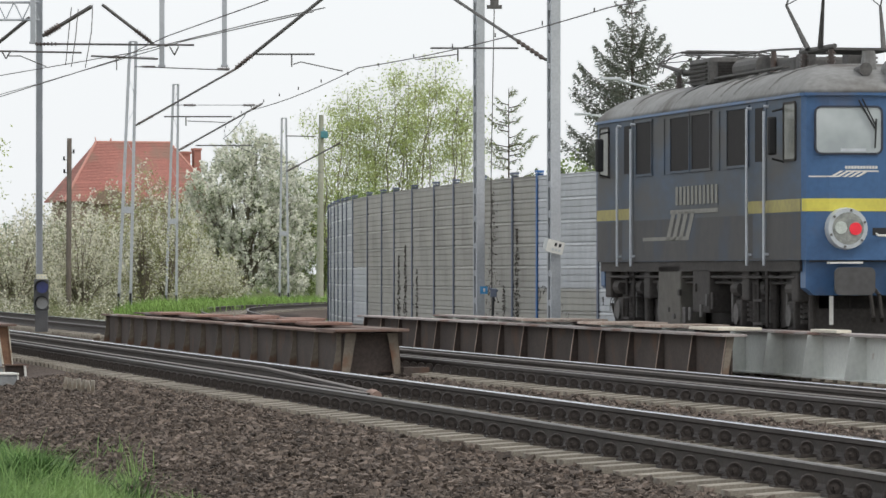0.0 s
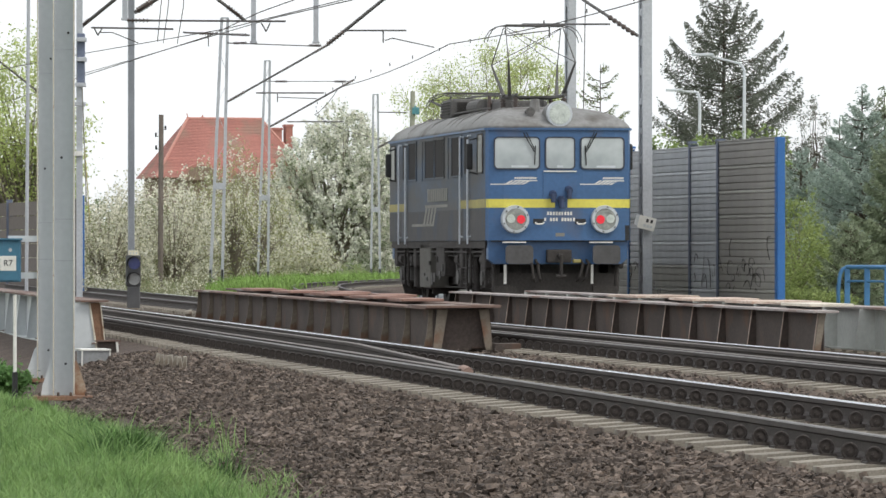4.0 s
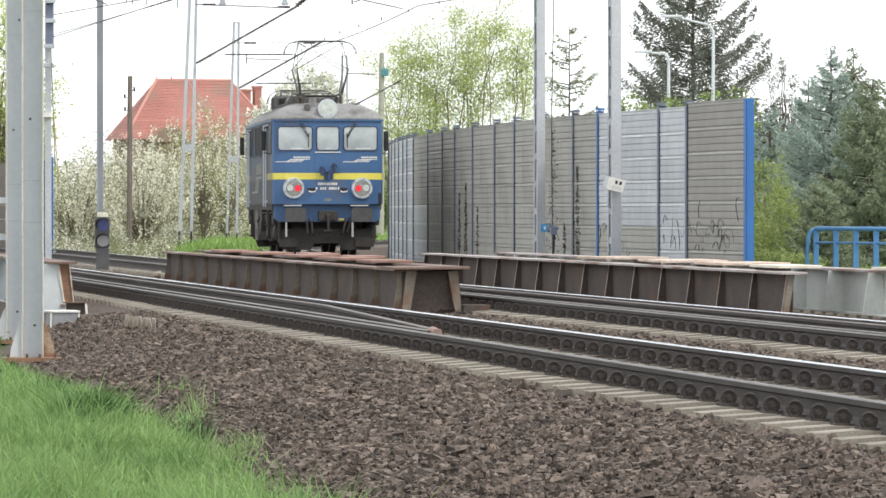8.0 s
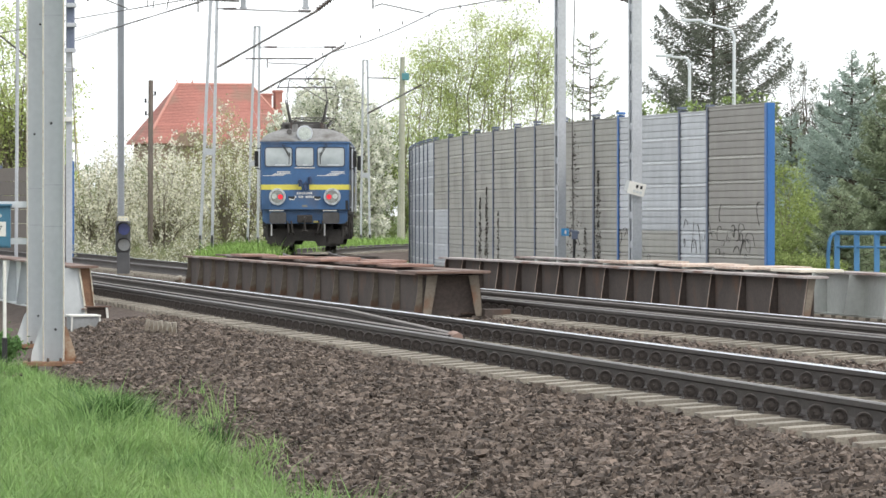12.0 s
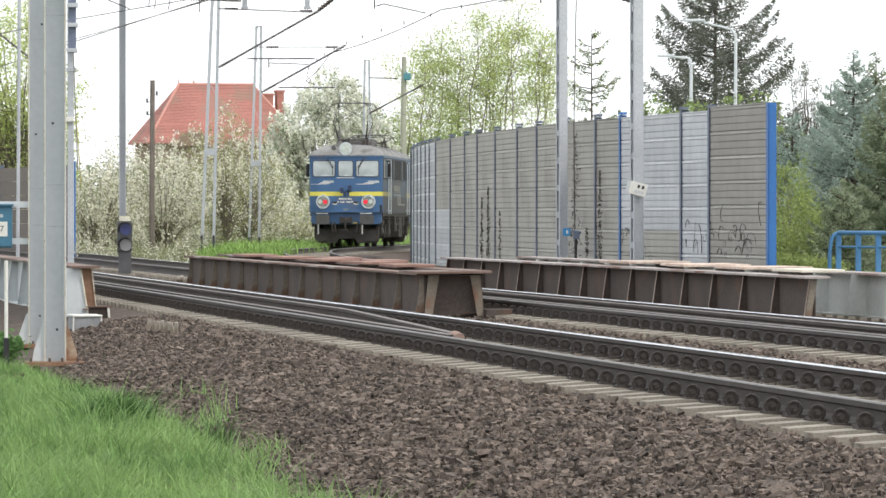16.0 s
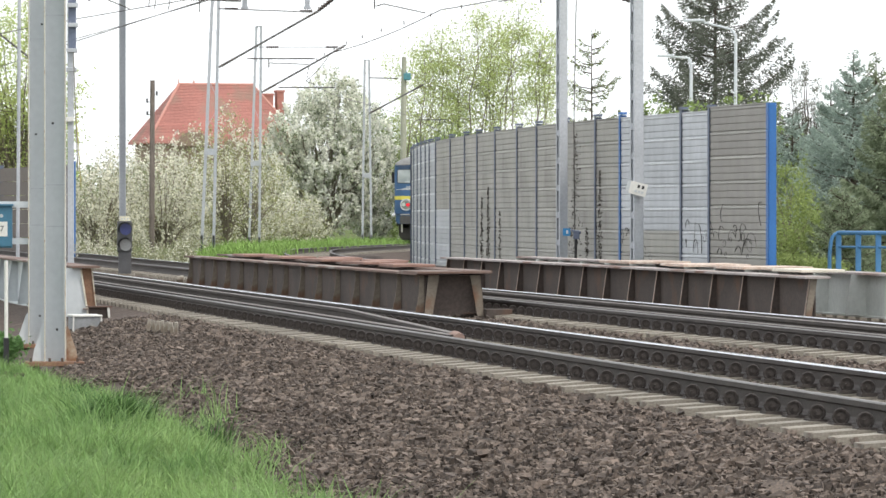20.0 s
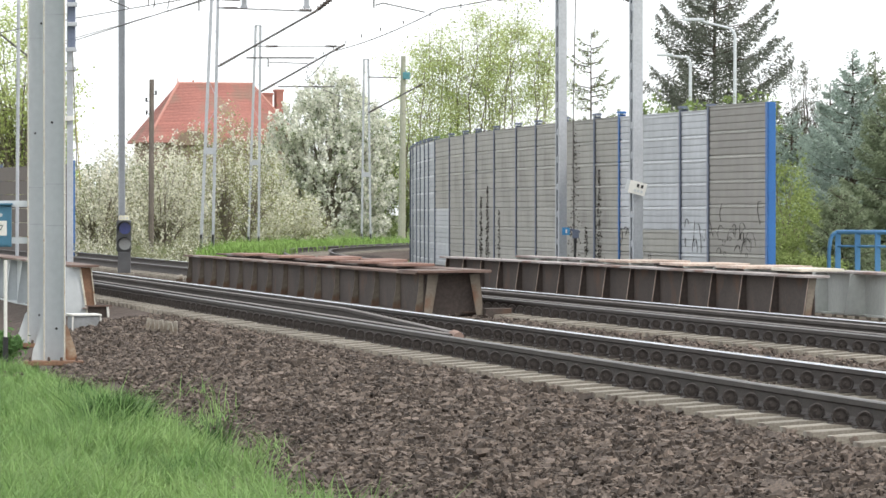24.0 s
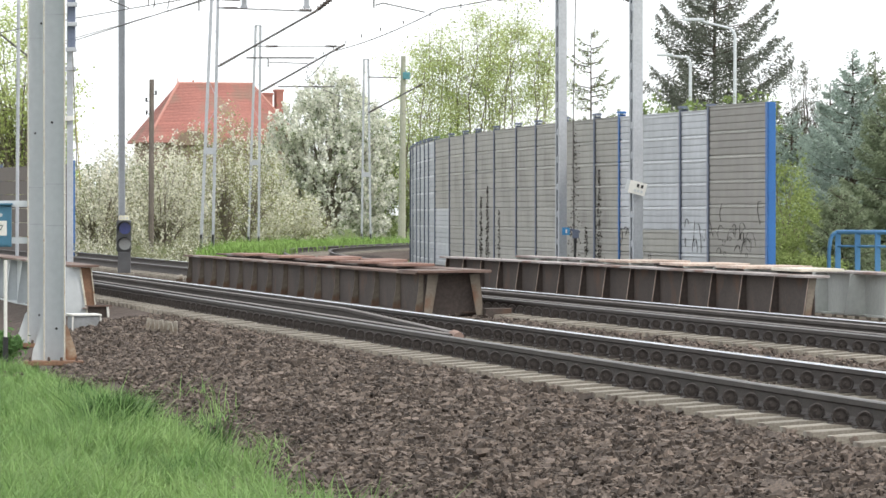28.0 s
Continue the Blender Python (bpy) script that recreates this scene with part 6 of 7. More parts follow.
a, b = ray(-100.7, -14.2, 112), ray(-100.5, 61.1, 112)
part("shaft", box(B(), tuple((a + b) / 2), (0.17, 0.17, (b - a).z)), M_GALV, g)
part("band", box(B(), tuple(ray(-100.7, 7.9, 111.8)), (0.19, 0.19, 0.08)), M_CREAM, g, "pale band")

# signs on the masts by the barrier
p = ray(40.5, 5.4, 100.3)
g = empty("mast_sign", pose(p.x, p.y, p.z, 0, 14, 0), "small tilted white sign with two rows of dark marks", "sign")
part("board", box(B(), (0, 0, 0), (0.36, 0.012, 0.27)), M_WHITE, g)
for i in range(2):
    part("bar", box(B(), (0.0 + i * 0.09, -0.009, 0.05), (0.05, 0.006, 0.07)), M_BLACK, g)
for i in range(3):
    part("bar", box(B(), (-0.04 + i * 0.07, -0.009, -0.06), (0.05, 0.006, 0.05)), M_GREYPAINT, g)
part("clamp", box(B(), (-0.2, 0.06, 0.02), (0.10, 0.1, 0.22)), M_GREYPAINT, g)
p = ray(25.6, -3.6, 108.6)
g = empty("switch_box", pose(p.x, p.y, p.z), "small blue tag and switch gear clamped to the mast", "box")
part("tag", box(B(), (0, 0, 0), (0.17, 0.02, 0.17)), mat("tag_blue", (0.05, 0.30, 0.62), rough=0.5, bump=0), g, "bright blue tag")
part("mark", box(B(), (0.01, -0.013, 0.0), (0.04, 0.006, 0.08)), M_WHITE, g)
part("gear", box(B(), (0.22, 0.05, -0.06), (0.14, 0.14, 0.20), None, 0.02), M_POST, g)
tube_part("gear_rod", g, Vector((0.1, 0.05, 0.04)), Vector((0.32, 0.05, -0.02)), 0.03, M_POST)
tube_part("cable", g, Vector((0.22, 0.05, -0.15)), Vector((0.20, 0.05, -0.65)), 0.03, M_BLACK)

M_PINKPLATE = mat("pink_rust_plate", (0.36, 0.22, 0.175), (0.26, 0.15, 0.12), rough=0.88, scale=2, fine=22, bump=0.15, rand=0.2)
M_CREAMPLATE = mat("cream_cover_plate", (0.74, 0.70, 0.60), (0.60, 0.54, 0.45), rough=0.85, scale=2, fine=20, bump=0.1)
# ---- bits on the bridge: cover plates, guard rails, sleepers' ends ----
for s, off, w, ln in ((72.6, T1 + 2.55, 0.62, 1.6), (76.4, T1 + 2.6, 0.62, 2.0), (81.0, T1 + 2.6, 0.62, 2.0), (86.0, T1 + 2.6, 0.62, 2.2), (90.5, T1 + 2.55, 0.62, 2.4), (79.0, T1 + 3.2, 0.55, 2.0), (84.0, T1 + 3.2, 0.55, 2.0), (65.2, T2 + 2.6, 0.6, 1.7), (68.6, T2 + 2.8, 1.0, 1.6), (72.2, T2 + 2.75, 1.0, 1.9), (62.0, T2 + 3.2, 0.2, 1.2), (76.8, T2 + 2.8, 1.0, 2.0)):
    x, y, h = main(s, off)
    g = empty("cover_plate", pose(x, y, 0.437, 0, 0, -math.degrees(h) + random.uniform(-3, 3)), "loose rusty cover plate lying across the bridge girders", "plate", "cover plates on the girders")
    bm = B()
    box(bm, (0, 0, 0.02), (w, ln, 0.04), None, 0.008)
    part("plate", bm, (M_CREAMPLATE if s < 66 else M_PLATE) if off > T2 else M_PINKPLATE, g)
grd = plain_thing("guard_rails", "brown guard rails meeting in a blunt tip between the rails", "guard rails")


def guard(sgn):
    def o(s):
        return T1 + float(np.interp(s, [50.6, 64, 120], [-0.42 + sgn * 0.05, sgn * 0.40, sgn * 0.40]))
    return o


for sgn in (-1, 1):
    rail("guard_rail", grd, main, guard(sgn), 50.6, 112, M_GUARD, -0.012, 1.0)
x, y, h = main(50.55, T1 - 0.42)
bm = B()
tube(bm, (0, -0.05, -0.05), (0, 0.25, -0.05), 0.055, 0.075, 12)
part("tip_block", bm, mat("worn_tip", (0.32, 0.22, 0.18), rough=0.9), grd, "worn pinkish tip").matrix_basis = pose(x, y, 0, 0, 0, -math.degrees(h))
grd2 = plain_thing("guard_rails", "dark guard rails between the rails of the second track", "guard rails")
for sgn in (-1, 1):
    rail("guard_rail", grd2, main, T2 + sgn * 0.42, 40, 112, M_GUARD, -0.01)


# ---- plants ----
RNG = np.random.default_rng(7)
M_LEAFWILLOW = leafmat("leaf_willow", (0.60, 0.66, 0.30), (0.46, 0.54, 0.21), 0.5)
M_LEAFSPRING = leafmat("leaf_spring", (0.42, 0.43, 0.22), (0.31, 0.33, 0.16), 0.5)
M_LEAFOLIVE = leafmat("leaf_olive", (0.38, 0.39, 0.24), (0.28, 0.285, 0.175), 0.4)
M_LEAFGREEN = leafmat("leaf_green", (0.31, 0.38, 0.21), (0.20, 0.255, 0.14), 0.4)
M_LEAFSHRUB = leafmat("leaf_shrub", (0.32, 0.40, 0.15), (0.20, 0.28, 0.10), 0.45)
M_LEAFDEEP = leafmat("leaf_deep", (0.33, 0.39, 0.145), (0.20, 0.26, 0.095), 0.45)
M_BLOSSOM = leafmat("blossom", (0.90, 0.90, 0.84), (0.80, 0.80, 0.71), 0.4)
M_CREAMBLOSSOM = leafmat("cream_blossom", (0.85, 0.83, 0.73), (0.72, 0.70, 0.59), 0.4)
M_TWIG = mat("pale_twig", (0.24, 0.205, 0.16), (0.16, 0.135, 0.105), rough=0.95)
M_SPRUCE = leafmat("spruce_needles", (0.21, 0.225, 0.185), (0.14, 0.155, 0.125), 0.3, 0.15, 0.1)
M_GREENSPRUCE = leafmat("green_spruce_needles", (0.32, 0.37, 0.25), (0.22, 0.26, 0.17), 0.3, 0.15, 0.1)
M_BLUESPRUCE = leafmat("blue_spruce_needles", (0.45, 0.53, 0.47), (0.34, 0.41, 0.36), 0.35, 0.14, 0.1)
M_LARCH = leafmat("larch_needles", (0.30, 0.34, 0.17), (0.20, 0.24, 0.12), 0.35)
M_PINE = leafmat("pine_needles", (0.30, 0.31, 0.26), (0.20, 0.21, 0.175), 0.3)


def leaves(centres, size, spread=1.0, stretch=1.0, along=None, width=0.55):
    """Small folded leaves at the given places: each two triangles with a bend."""
    n = len(centres)
    a = RNG.normal(size=(n, 3))
    if along is not None:
        a = a * 0.45 * spread + along
    a /= np.linalg.norm(a, axis=1)[:, None] + 1e-9
    b = np.cross(a, RNG.normal(size=(n, 3)))
    b /= np.linalg.norm(b, axis=1)[:, None] + 1e-9
    c = np.cross(a, b)
    s = (size * RNG.uniform(0.6, 1.35, n))[:, None]
    p = np.asarray(centres)
    v = np.stack([p - a * s * stretch, p + b * s * width + c * s * 0.12, p + a * s * stretch, p - b * s * width + c * s * 0.12], 1).reshape(-1, 3)
    idx = np.arange(n) * 4
    f = np.concatenate([np.stack([idx, idx + 1, idx + 2], 1), np.stack([idx, idx + 2, idx + 3], 1)])
    return v, f


def leafmesh(name, v, f, material):
    me = bpy.data.meshes.new(name)
    me.from_pydata(v.tolist(), [], f.tolist())
    me.materials.append(material)
    me.update()
    return me


def clumps(lobes, count, per, sigma):
    """Points that gather in clumps inside lobes (x, y, z, rx, ry, rz), denser towards the outside."""
    vol = np.array([l[3] * l[4] * l[5] for l in lobes]) ** 0.8
    which = RNG.choice(len(lobes), count, p=vol / vol.sum())
    L = np.array(lobes)[which]
    d = RNG.normal(size=(count, 3))
    d /= np.linalg.norm(d, axis=1)[:, None]
    r = RNG.uniform(0.25, 1.0, count) ** 0.55 * RNG.uniform(0.9, 1.12, count)
    c = L[:, :3] + d * r[:, None] * L[:, 3:]
    k = RNG.integers(max(1, per // 3), per * 2, count)
    pts = np.repeat(c, k, axis=0)
    return pts + RNG.normal(size=pts.shape) * sigma, c


def limb(bm, a, b, r0, r1, bends=3, wob=0.12):
    a, b = Vector(a), Vector(b)
    prev, ln = a, (b - a).length
    for i in range(1, bends + 1):
        q = a.lerp(b, i / bends) + Vector((random.uniform(-1, 1), random.uniform(-1, 1), random.uniform(-0.4, 0.4))) * (wob * ln / bends if i < bends else 0)
        tube(bm, prev, q, r0 + (r1 - r0) * (i - 1) / bends, r0 + (r1 - r0) * i / bends, 6, False)
        prev = q
    return prev


def broadleaf(name, pos, base, lobes, n, per, sigma, size, leaf, label, trunk_r=0.13, blossom=None, b_share=0.5, b_size=0.07, limbs=26, fork=0.35, wand=0.0):
    """A tree or bush: forked trunk with limbs to the clumps, and a crown of small leaves (and blossom)."""
    g = empty(name, pose(pos[0], pos[1], base), label, "tree" if "tree" in name else "shrub", "trees and shrubs along the line")
    extra = []
    for x, y, z, rx, ry, rz in lobes:
        for _ in range(3):
            d = RNG.normal(size=3)
            d /= np.linalg.norm(d)
            k = RNG.uniform(0.3, 0.5)
            extra.append((x + d[0] * rx * 0.95, y + d[1] * ry * 0.95, max(0.3, z + d[2] * rz * 0.95), rx * k, ry * k, rz * k))
    pts, c = clumps(list(lobes) + extra, n, per, sigma)
    pts = pts[pts[:, 2] > 0.05]
    zs = np.array([l[2] for l in lobes])
    bm = B()
    topz = float(zs.mean())
    fz = topz * fork
    limb(bm, (0, 0, -0.2), (0.05, 0, fz), trunk_r, trunk_r * 0.7, 3, 0.05)
    for i in range(limbs):
        t = c[RNG.integers(len(c))]
        st = Vector((0.05, 0, fz * random.uniform(0.5, 1.0)))
        mid = st.lerp(Vector(t), 0.5) + Vector((0, 0, 0.12 * topz))
        limb(bm, st, mid, trunk_r * 0.42, trunk_r * 0.22, 3)
        limb(bm, mid, t, trunk_r * 0.22, trunk_r * 0.05, 3)
        for _ in range(3):
            t2 = c[RNG.integers(len(c))]
            if (Vector(t2) - mid).length < topz * 0.5:
                limb(bm, mid, t2, trunk_r * 0.12, trunk_r * 0.03, 2)
    part("trunk", bm, M_BARK if "pine" in name else M_TWIG, g, "forked trunk and limbs")
    if blossom is None:
        part("crown", leafmesh("crown", *leaves(pts, size), leaf), None, g)
    else:
        m = RNG.random(len(pts)) < b_share * 0.8
        part("crown", leafmesh("crown", *leaves(pts[~m], size), leaf), None, g)
        sel = c[RNG.random(len(c)) < b_share]
        k = RNG.integers(per, per * 2 + 2, len(sel))
        bp = np.repeat(sel, k, axis=0)
        if wand:
            out = sel - np.array([0, 0, topz * 0.3])
            out = out / (np.linalg.norm(out, axis=1)[:, None] + 1e-9) + np.array([0, 0, 0.7]) + RNG.normal(size=sel.shape) * 0.3
            bp = bp + np.repeat(out, k, axis=0) * (RNG.uniform(-0.5, 0.5, len(bp)) * wand)[:, None] + RNG.normal(size=bp.shape) * 0.05
        else:
            bp = bp + RNG.normal(size=bp.shape) * np.repeat(RNG.uniform(0.35, 0.85, len(sel)) * sigma, k)[:, None]
        bp = bp[bp[:, 2] > 0.1]
        part("blossom", leafmesh("blossom", *leaves(bp, b_size, stretch=0.7), blossom), None, g, "white blossom")
    return g


def conifer(name, pos, base, height, radius, leaf, label, whorls=20, arms=8, droop=0.2, lift=0.25, size=0.06, dense=150, bare=0.05, power=0.85, trunk_r=0.16, ragged=0.3, fan=0.26, hang=0.12):
    """A conifer: straight trunk, whorls of boughs that dip and lift at the tip, each fringed with hanging sprays."""
    g = empty(name, pose(pos[0], pos[1], base), label, "tree", "trees and shrubs along the line")
    bm = B()
    tube(bm, (0, 0, -0.3), (0, 0, height * 0.98), trunk_r, 0.012, 8)
    P, A = [], []
    for i in range(whorls):
        f = (i + 0.2) / whorls
        turn0 = RNG.uniform(0, 2 * math.pi)
        for j in range(arms if f < 0.85 else max(4, arms - 3)):
            fj = min(0.985, max(0.0, f + RNG.normal() * 0.35 / whorls))
            z = height * (bare + (1 - bare) * fj)
            a = turn0 + 2 * math.pi * j / arms + RNG.normal() * 0.25
            ln = radius * (1 - fj) ** power * RNG.uniform(1 - ragged, 1 + ragged * 0.5) + 0.10
            d, side = np.array([math.cos(a), math.sin(a), 0]), np.array([-math.sin(a), math.cos(a), 0])
            up = lift * RNG.uniform(0.6, 1.4) + 0.5 * fj
            k = max(8, int(dense * (ln / radius) ** 1.4))
            t = RNG.uniform(0.10, 1.0, k) ** 0.75
            v = RNG.normal(size=k) * (fan * ln * (1.05 - t) * np.minimum(1, t * 3) + 0.05)
            p = np.array([0, 0, z]) + d * (ln * t)[:, None] + side * v[:, None]
            p[:, 2] += -droop * ln * t + up * ln * t * t - np.abs(v) * 0.35 - hang * RNG.random(k) ** 2 * (0.4 + ln * 0.5) + RNG.normal(size=k) * 0.02
            P.append(p)
            A.append(d * 0.75 + side * np.sign(v)[:, None] * 0.45 + np.array([0, 0, -0.3]))
            if ln > 0.3:
                q0 = Vector((0, 0, z))
                for u in (0.5, 0.95):
                    q1 = Vector(d) * (ln * u) + Vector((0, 0, z - droop * ln * u + up * ln * u * u))
                    tube(bm, q0, q1, 0.03 * (1.1 - u) + 0.006, 0.03 * (1.0 - u) + 0.005, 4, False)
                    q0 = q1
    part("trunk", bm, M_BARK, g)
    P, A = np.concatenate(P), np.concatenate(A)
    part("needles", leafmesh("needles", *leaves(P, size, 1.0, 1.5, A, 0.48), leaf), None, g)
    return g


def airy_tree(name, pos, base, stems, label, leaf, size=0.09, per=26):
    """Slender stems with long rising and nodding shoots, thin spring leaves strung along them."""
    g = empty(name, pose(pos[0], pos[1], base), label, "tree", "trees and shrubs along the line")
    bm = B()
    P, A = [], []
    for x0, y0, x1, h, rad, shoots in stems:
        top = Vector((x1, y0, h))
        limb(bm, (x0, y0, -0.2), top, 0.06, 0.012, 6, 0.12)
        for i in range(shoots):
            f = RNG.uniform(0.15, 0.97) ** 0.8
            st = Vector((x0, y0, 0)).lerp(top, f)
            a = RNG.uniform(0, 2 * math.pi)
            ln = rad * (1.15 - 0.65 * f) * RNG.uniform(0.5, 1.2)
            rise = ln * RNG.uniform(0.0, 1.3)
            mid = st + Vector((math.cos(a) * ln * 0.55, math.sin(a) * ln * 0.55, rise * 0.8))
            end = st + Vector((math.cos(a) * ln, math.sin(a) * ln, rise * RNG.uniform(0.5, 1.0)))
            tube(bm, st, mid, 0.012, 0.008, 4, False)
            tube(bm, mid, end, 0.008, 0.003, 4, False)
            k = int(per * RNG.uniform(0.6, 1.4))
            t = RNG.uniform(0.15, 1, k)[:, None]
            S, M, E = np.array(st), np.array(mid), np.array(end)
            p = (1 - t) ** 2 * S + 2 * t * (1 - t) * M + t * t * E
            p = p + RNG.normal(size=p.shape) * 0.27 + np.array([0, 0, -0.05])
            P.append(p)
            A.append(np.repeat(np.array([[math.cos(a) * 0.5, math.sin(a) * 0.5, -0.5]]), k, 0))
    part("trunk", bm, M_TWIG, g, "slender pale stems and shoots")
    part("crown", leafmesh("crown", *leaves(np.concatenate(P), size, 1.2, 1.3, np.concatenate(A)), leaf), None, g)
    return g


GZ = -0.5
# white flowering bushes by the straight tracks
for b, d, h, r, share, leaf in ((-78.5, 190, 3.0, 1.3, 0.5, M_LEAFSHRUB), (-72.0, 184, 3.8, 1.5, 0.8, M_LEAFOLIVE), (-65.5, 192, 4.5, 1.7, 0.85, M_LEAFOLIVE), (-58.5, 186, 4.4, 1.7, 0.8, M_LEAFOLIVE), (-53.0, 196, 4.0, 1.5, 0.6, M_LEAFSPRING), (-84.5, 196, 3.3, 1.3, 0.7, M_LEAFOLIVE)):
    p = site(b, d)
    broadleaf("flowering_shrub", p, GZ, [(0, 0, h * 0.62, r, r, h * 0.42), (-r * 0.6, 0, h * 0.4, r * 0.7, r * 0.7, h * 0.36), (r * 0.6, 0, h * 0.36, r * 0.75, r * 0.7, h * 0.36), (0.2, -0.3, h * 0.22, r, r, h * 0.22)],
              820, 9, 0.17, 0.05, leaf, "spreading shrub covered in cream spring blossom on upright shoots", 0.08, M_CREAMBLOSSOM, share * 0.74, 0.072, 70, 0.2, 0.42)
for b, d, h, r in ((-45.5, 190, 6.1, 1.0), (-40.5, 200, 5.4, 1.3), (-48.0, 202, 5.4, 1.2), (-51.5, 205, 5.3, 1.2), (-42.5, 208, 6.0, 1.2), (-36.5, 215, 4.8, 1.3)):
    p = site(b, d)
    broadleaf("young_tree", p, GZ, [(0, 0, h * 0.7, r * 0.8, r, h * 0.3), (0.3, 0, h * 0.42, r, r, h * 0.3), (-0.5, 0, h * 0.3, r, r, h * 0.26)], 420, 8, 0.15, 0.05, M_LEAFSPRING,
              "young tree with pale yellow-green buds and some blossom", 0.07, M_CREAMBLOSSOM, 0.42, 0.065, 60, 0.35, 0.3)
for k in range(11):
    p = site(-80.0 + k * 2.8 + RNG.uniform(-0.8, 0.8), 150 + RNG.uniform(0, 14))
    h = RNG.uniform(0.7, 1.3)
    broadleaf("low_shrub", p, GZ - 0.1, [(0, 0, h * 0.5, 0.6, 0.6, h * 0.45), (0.4, 0, h * 0.35, 0.5, 0.5, h * 0.32)], 120, 8, 0.10, 0.04, M_LEAFOLIVE, "low twiggy undergrowth beside the straight tracks", 0.03, M_CREAMBLOSSOM, 0.3, 0.05, 16, 0.2, 0.2)
# the large white-blossomed trees
p = site(-25.0, 231)
broadleaf("blossom_tree", p, GZ, [(-0.3, 0, 7.1, 1.1, 1.3, 1.0), (-1.2, 0, 6.0, 1.4, 1.6, 1.4), (1.3, 0.3, 6.3, 1.5, 1.7, 1.4), (-2.0, 0, 4.3, 1.3, 1.5, 1.4), (1.8, 0.2, 4.5, 1.4, 1.6, 1.5), (0.2, -0.6, 4.7, 1.7, 1.5, 1.6),
          (-1.7, 0, 2.4, 1.5, 1.5, 1.6), (0.6, -0.4, 2.4, 1.7, 1.5, 1.7), (1.9, 0, 2.2, 1.1, 1.4, 1.6), (0.3, 0, 8.4, 0.6, 0.5, 0.6), (2.5, 0.2, 5.6, 0.8, 1.2, 1.2), (1.2, 0, 7.7, 0.6, 0.7, 0.7), (2.5, 0, 3.6, 0.8, 1.2, 1.8), (-2.5, 0, 3.0, 1.2, 1.3, 1.6), (2.4, 0, 1.6, 0.8, 1.0, 1.3)],
          3000, 14, 0.15, 0.055, M_LEAFGREEN, "large tree in full white blossom over fresh green leaves", 0.17, M_BLOSSOM, 0.8, 0.095, 100, 0.25, 0.2)
p = site(-13.2, 264)
broadleaf("blossom_tree", p, GZ, [(0, 0, 4.2, 1.4, 1.4, 2.2), (0.5, 0, 5.8, 1.0, 1, 1.3), (-0.5, 0, 2.1, 1.3, 1.3, 1.8), (0.9, 0, 1.7, 1.2, 1, 1.5), (1.2, 0, 3.6, 0.9, 1, 1.6)], 1000, 12, 0.17, 0.07, M_LEAFDEEP,
          "smaller yellow-green tree with scattered white blossom", 0.1, M_BLOSSOM, 0.28, 0.08, 36, 0.3, 0.2)
for b, d, h, r in ((-35.5, 224, 3.6, 1.3), (-31.0, 220, 2.6, 1.2), (-40.5, 214, 3.2, 1.2), (-44.5, 210, 3.3, 1.2)):
    p = site(b, d)
    broadleaf("flowering_shrub", p, GZ + 0.3, [(0, 0, h * 0.55, r, r, h * 0.42), (r * 0.5, 0, h * 0.3, r, r, h * 0.3), (-r * 0.5, 0, h * 0.28, r, r, h * 0.28)], 460, 10, 0.17, 0.05, M_LEAFSPRING,
              "low twiggy shrub with scattered cream blossom", 0.06, M_CREAMBLOSSOM, 0.6, 0.07, 40, 0.2, 0.3)
# the light tree and the far hedge on the left of the line
p = site(-88.5, 205)
broadleaf("leafy_tree", p, -0.8, [(-2.6, 0, 7.6, 2.2, 2.2, 2.8), (-3.2, 0, 4.2, 2.0, 2.0, 2.4), (-2.4, 0, 10.6, 1.5, 1.5, 1.3), (-0.6, 0, 7.6, 2.4, 2.4, 2.6), (0.8, 0.2, 5.4, 1.9, 2, 2.0), (-1.2, 0, 4.0, 2.0, 2, 2.2), (1.6, 0, 7.4, 1.2, 1.2, 1.1), (0, 0, 10.0, 1.4, 1.4, 1.2), (0.9, 0, 3.0, 1.6, 1.5, 1.4)],
          2300, 12, 0.24, 0.075, M_LEAFWILLOW, "tall tree with open yellow-green spring foliage", 0.2, None, 0, 0, 60, 0.35)
for b, d, h in ((-80, 300, 5.6), (-74, 310, 5.0), (-68, 305, 5.2), (-88, 300, 6.2), (-62, 312, 4.6)):
    p = site(b, d)
    broadleaf("hedge_shrub", p, GZ, [(0, 0, h * 0.55, 1.7, 1.5, h * 0.42), (0.8, 0, h * 0.35, 1.4, 1.4, h * 0.33)], 230, 10, 0.22, 0.14, M_LEAFGREEN, "green shrub of the hedge before the house", 0.09, None, 0, 0, 10, 0.3)
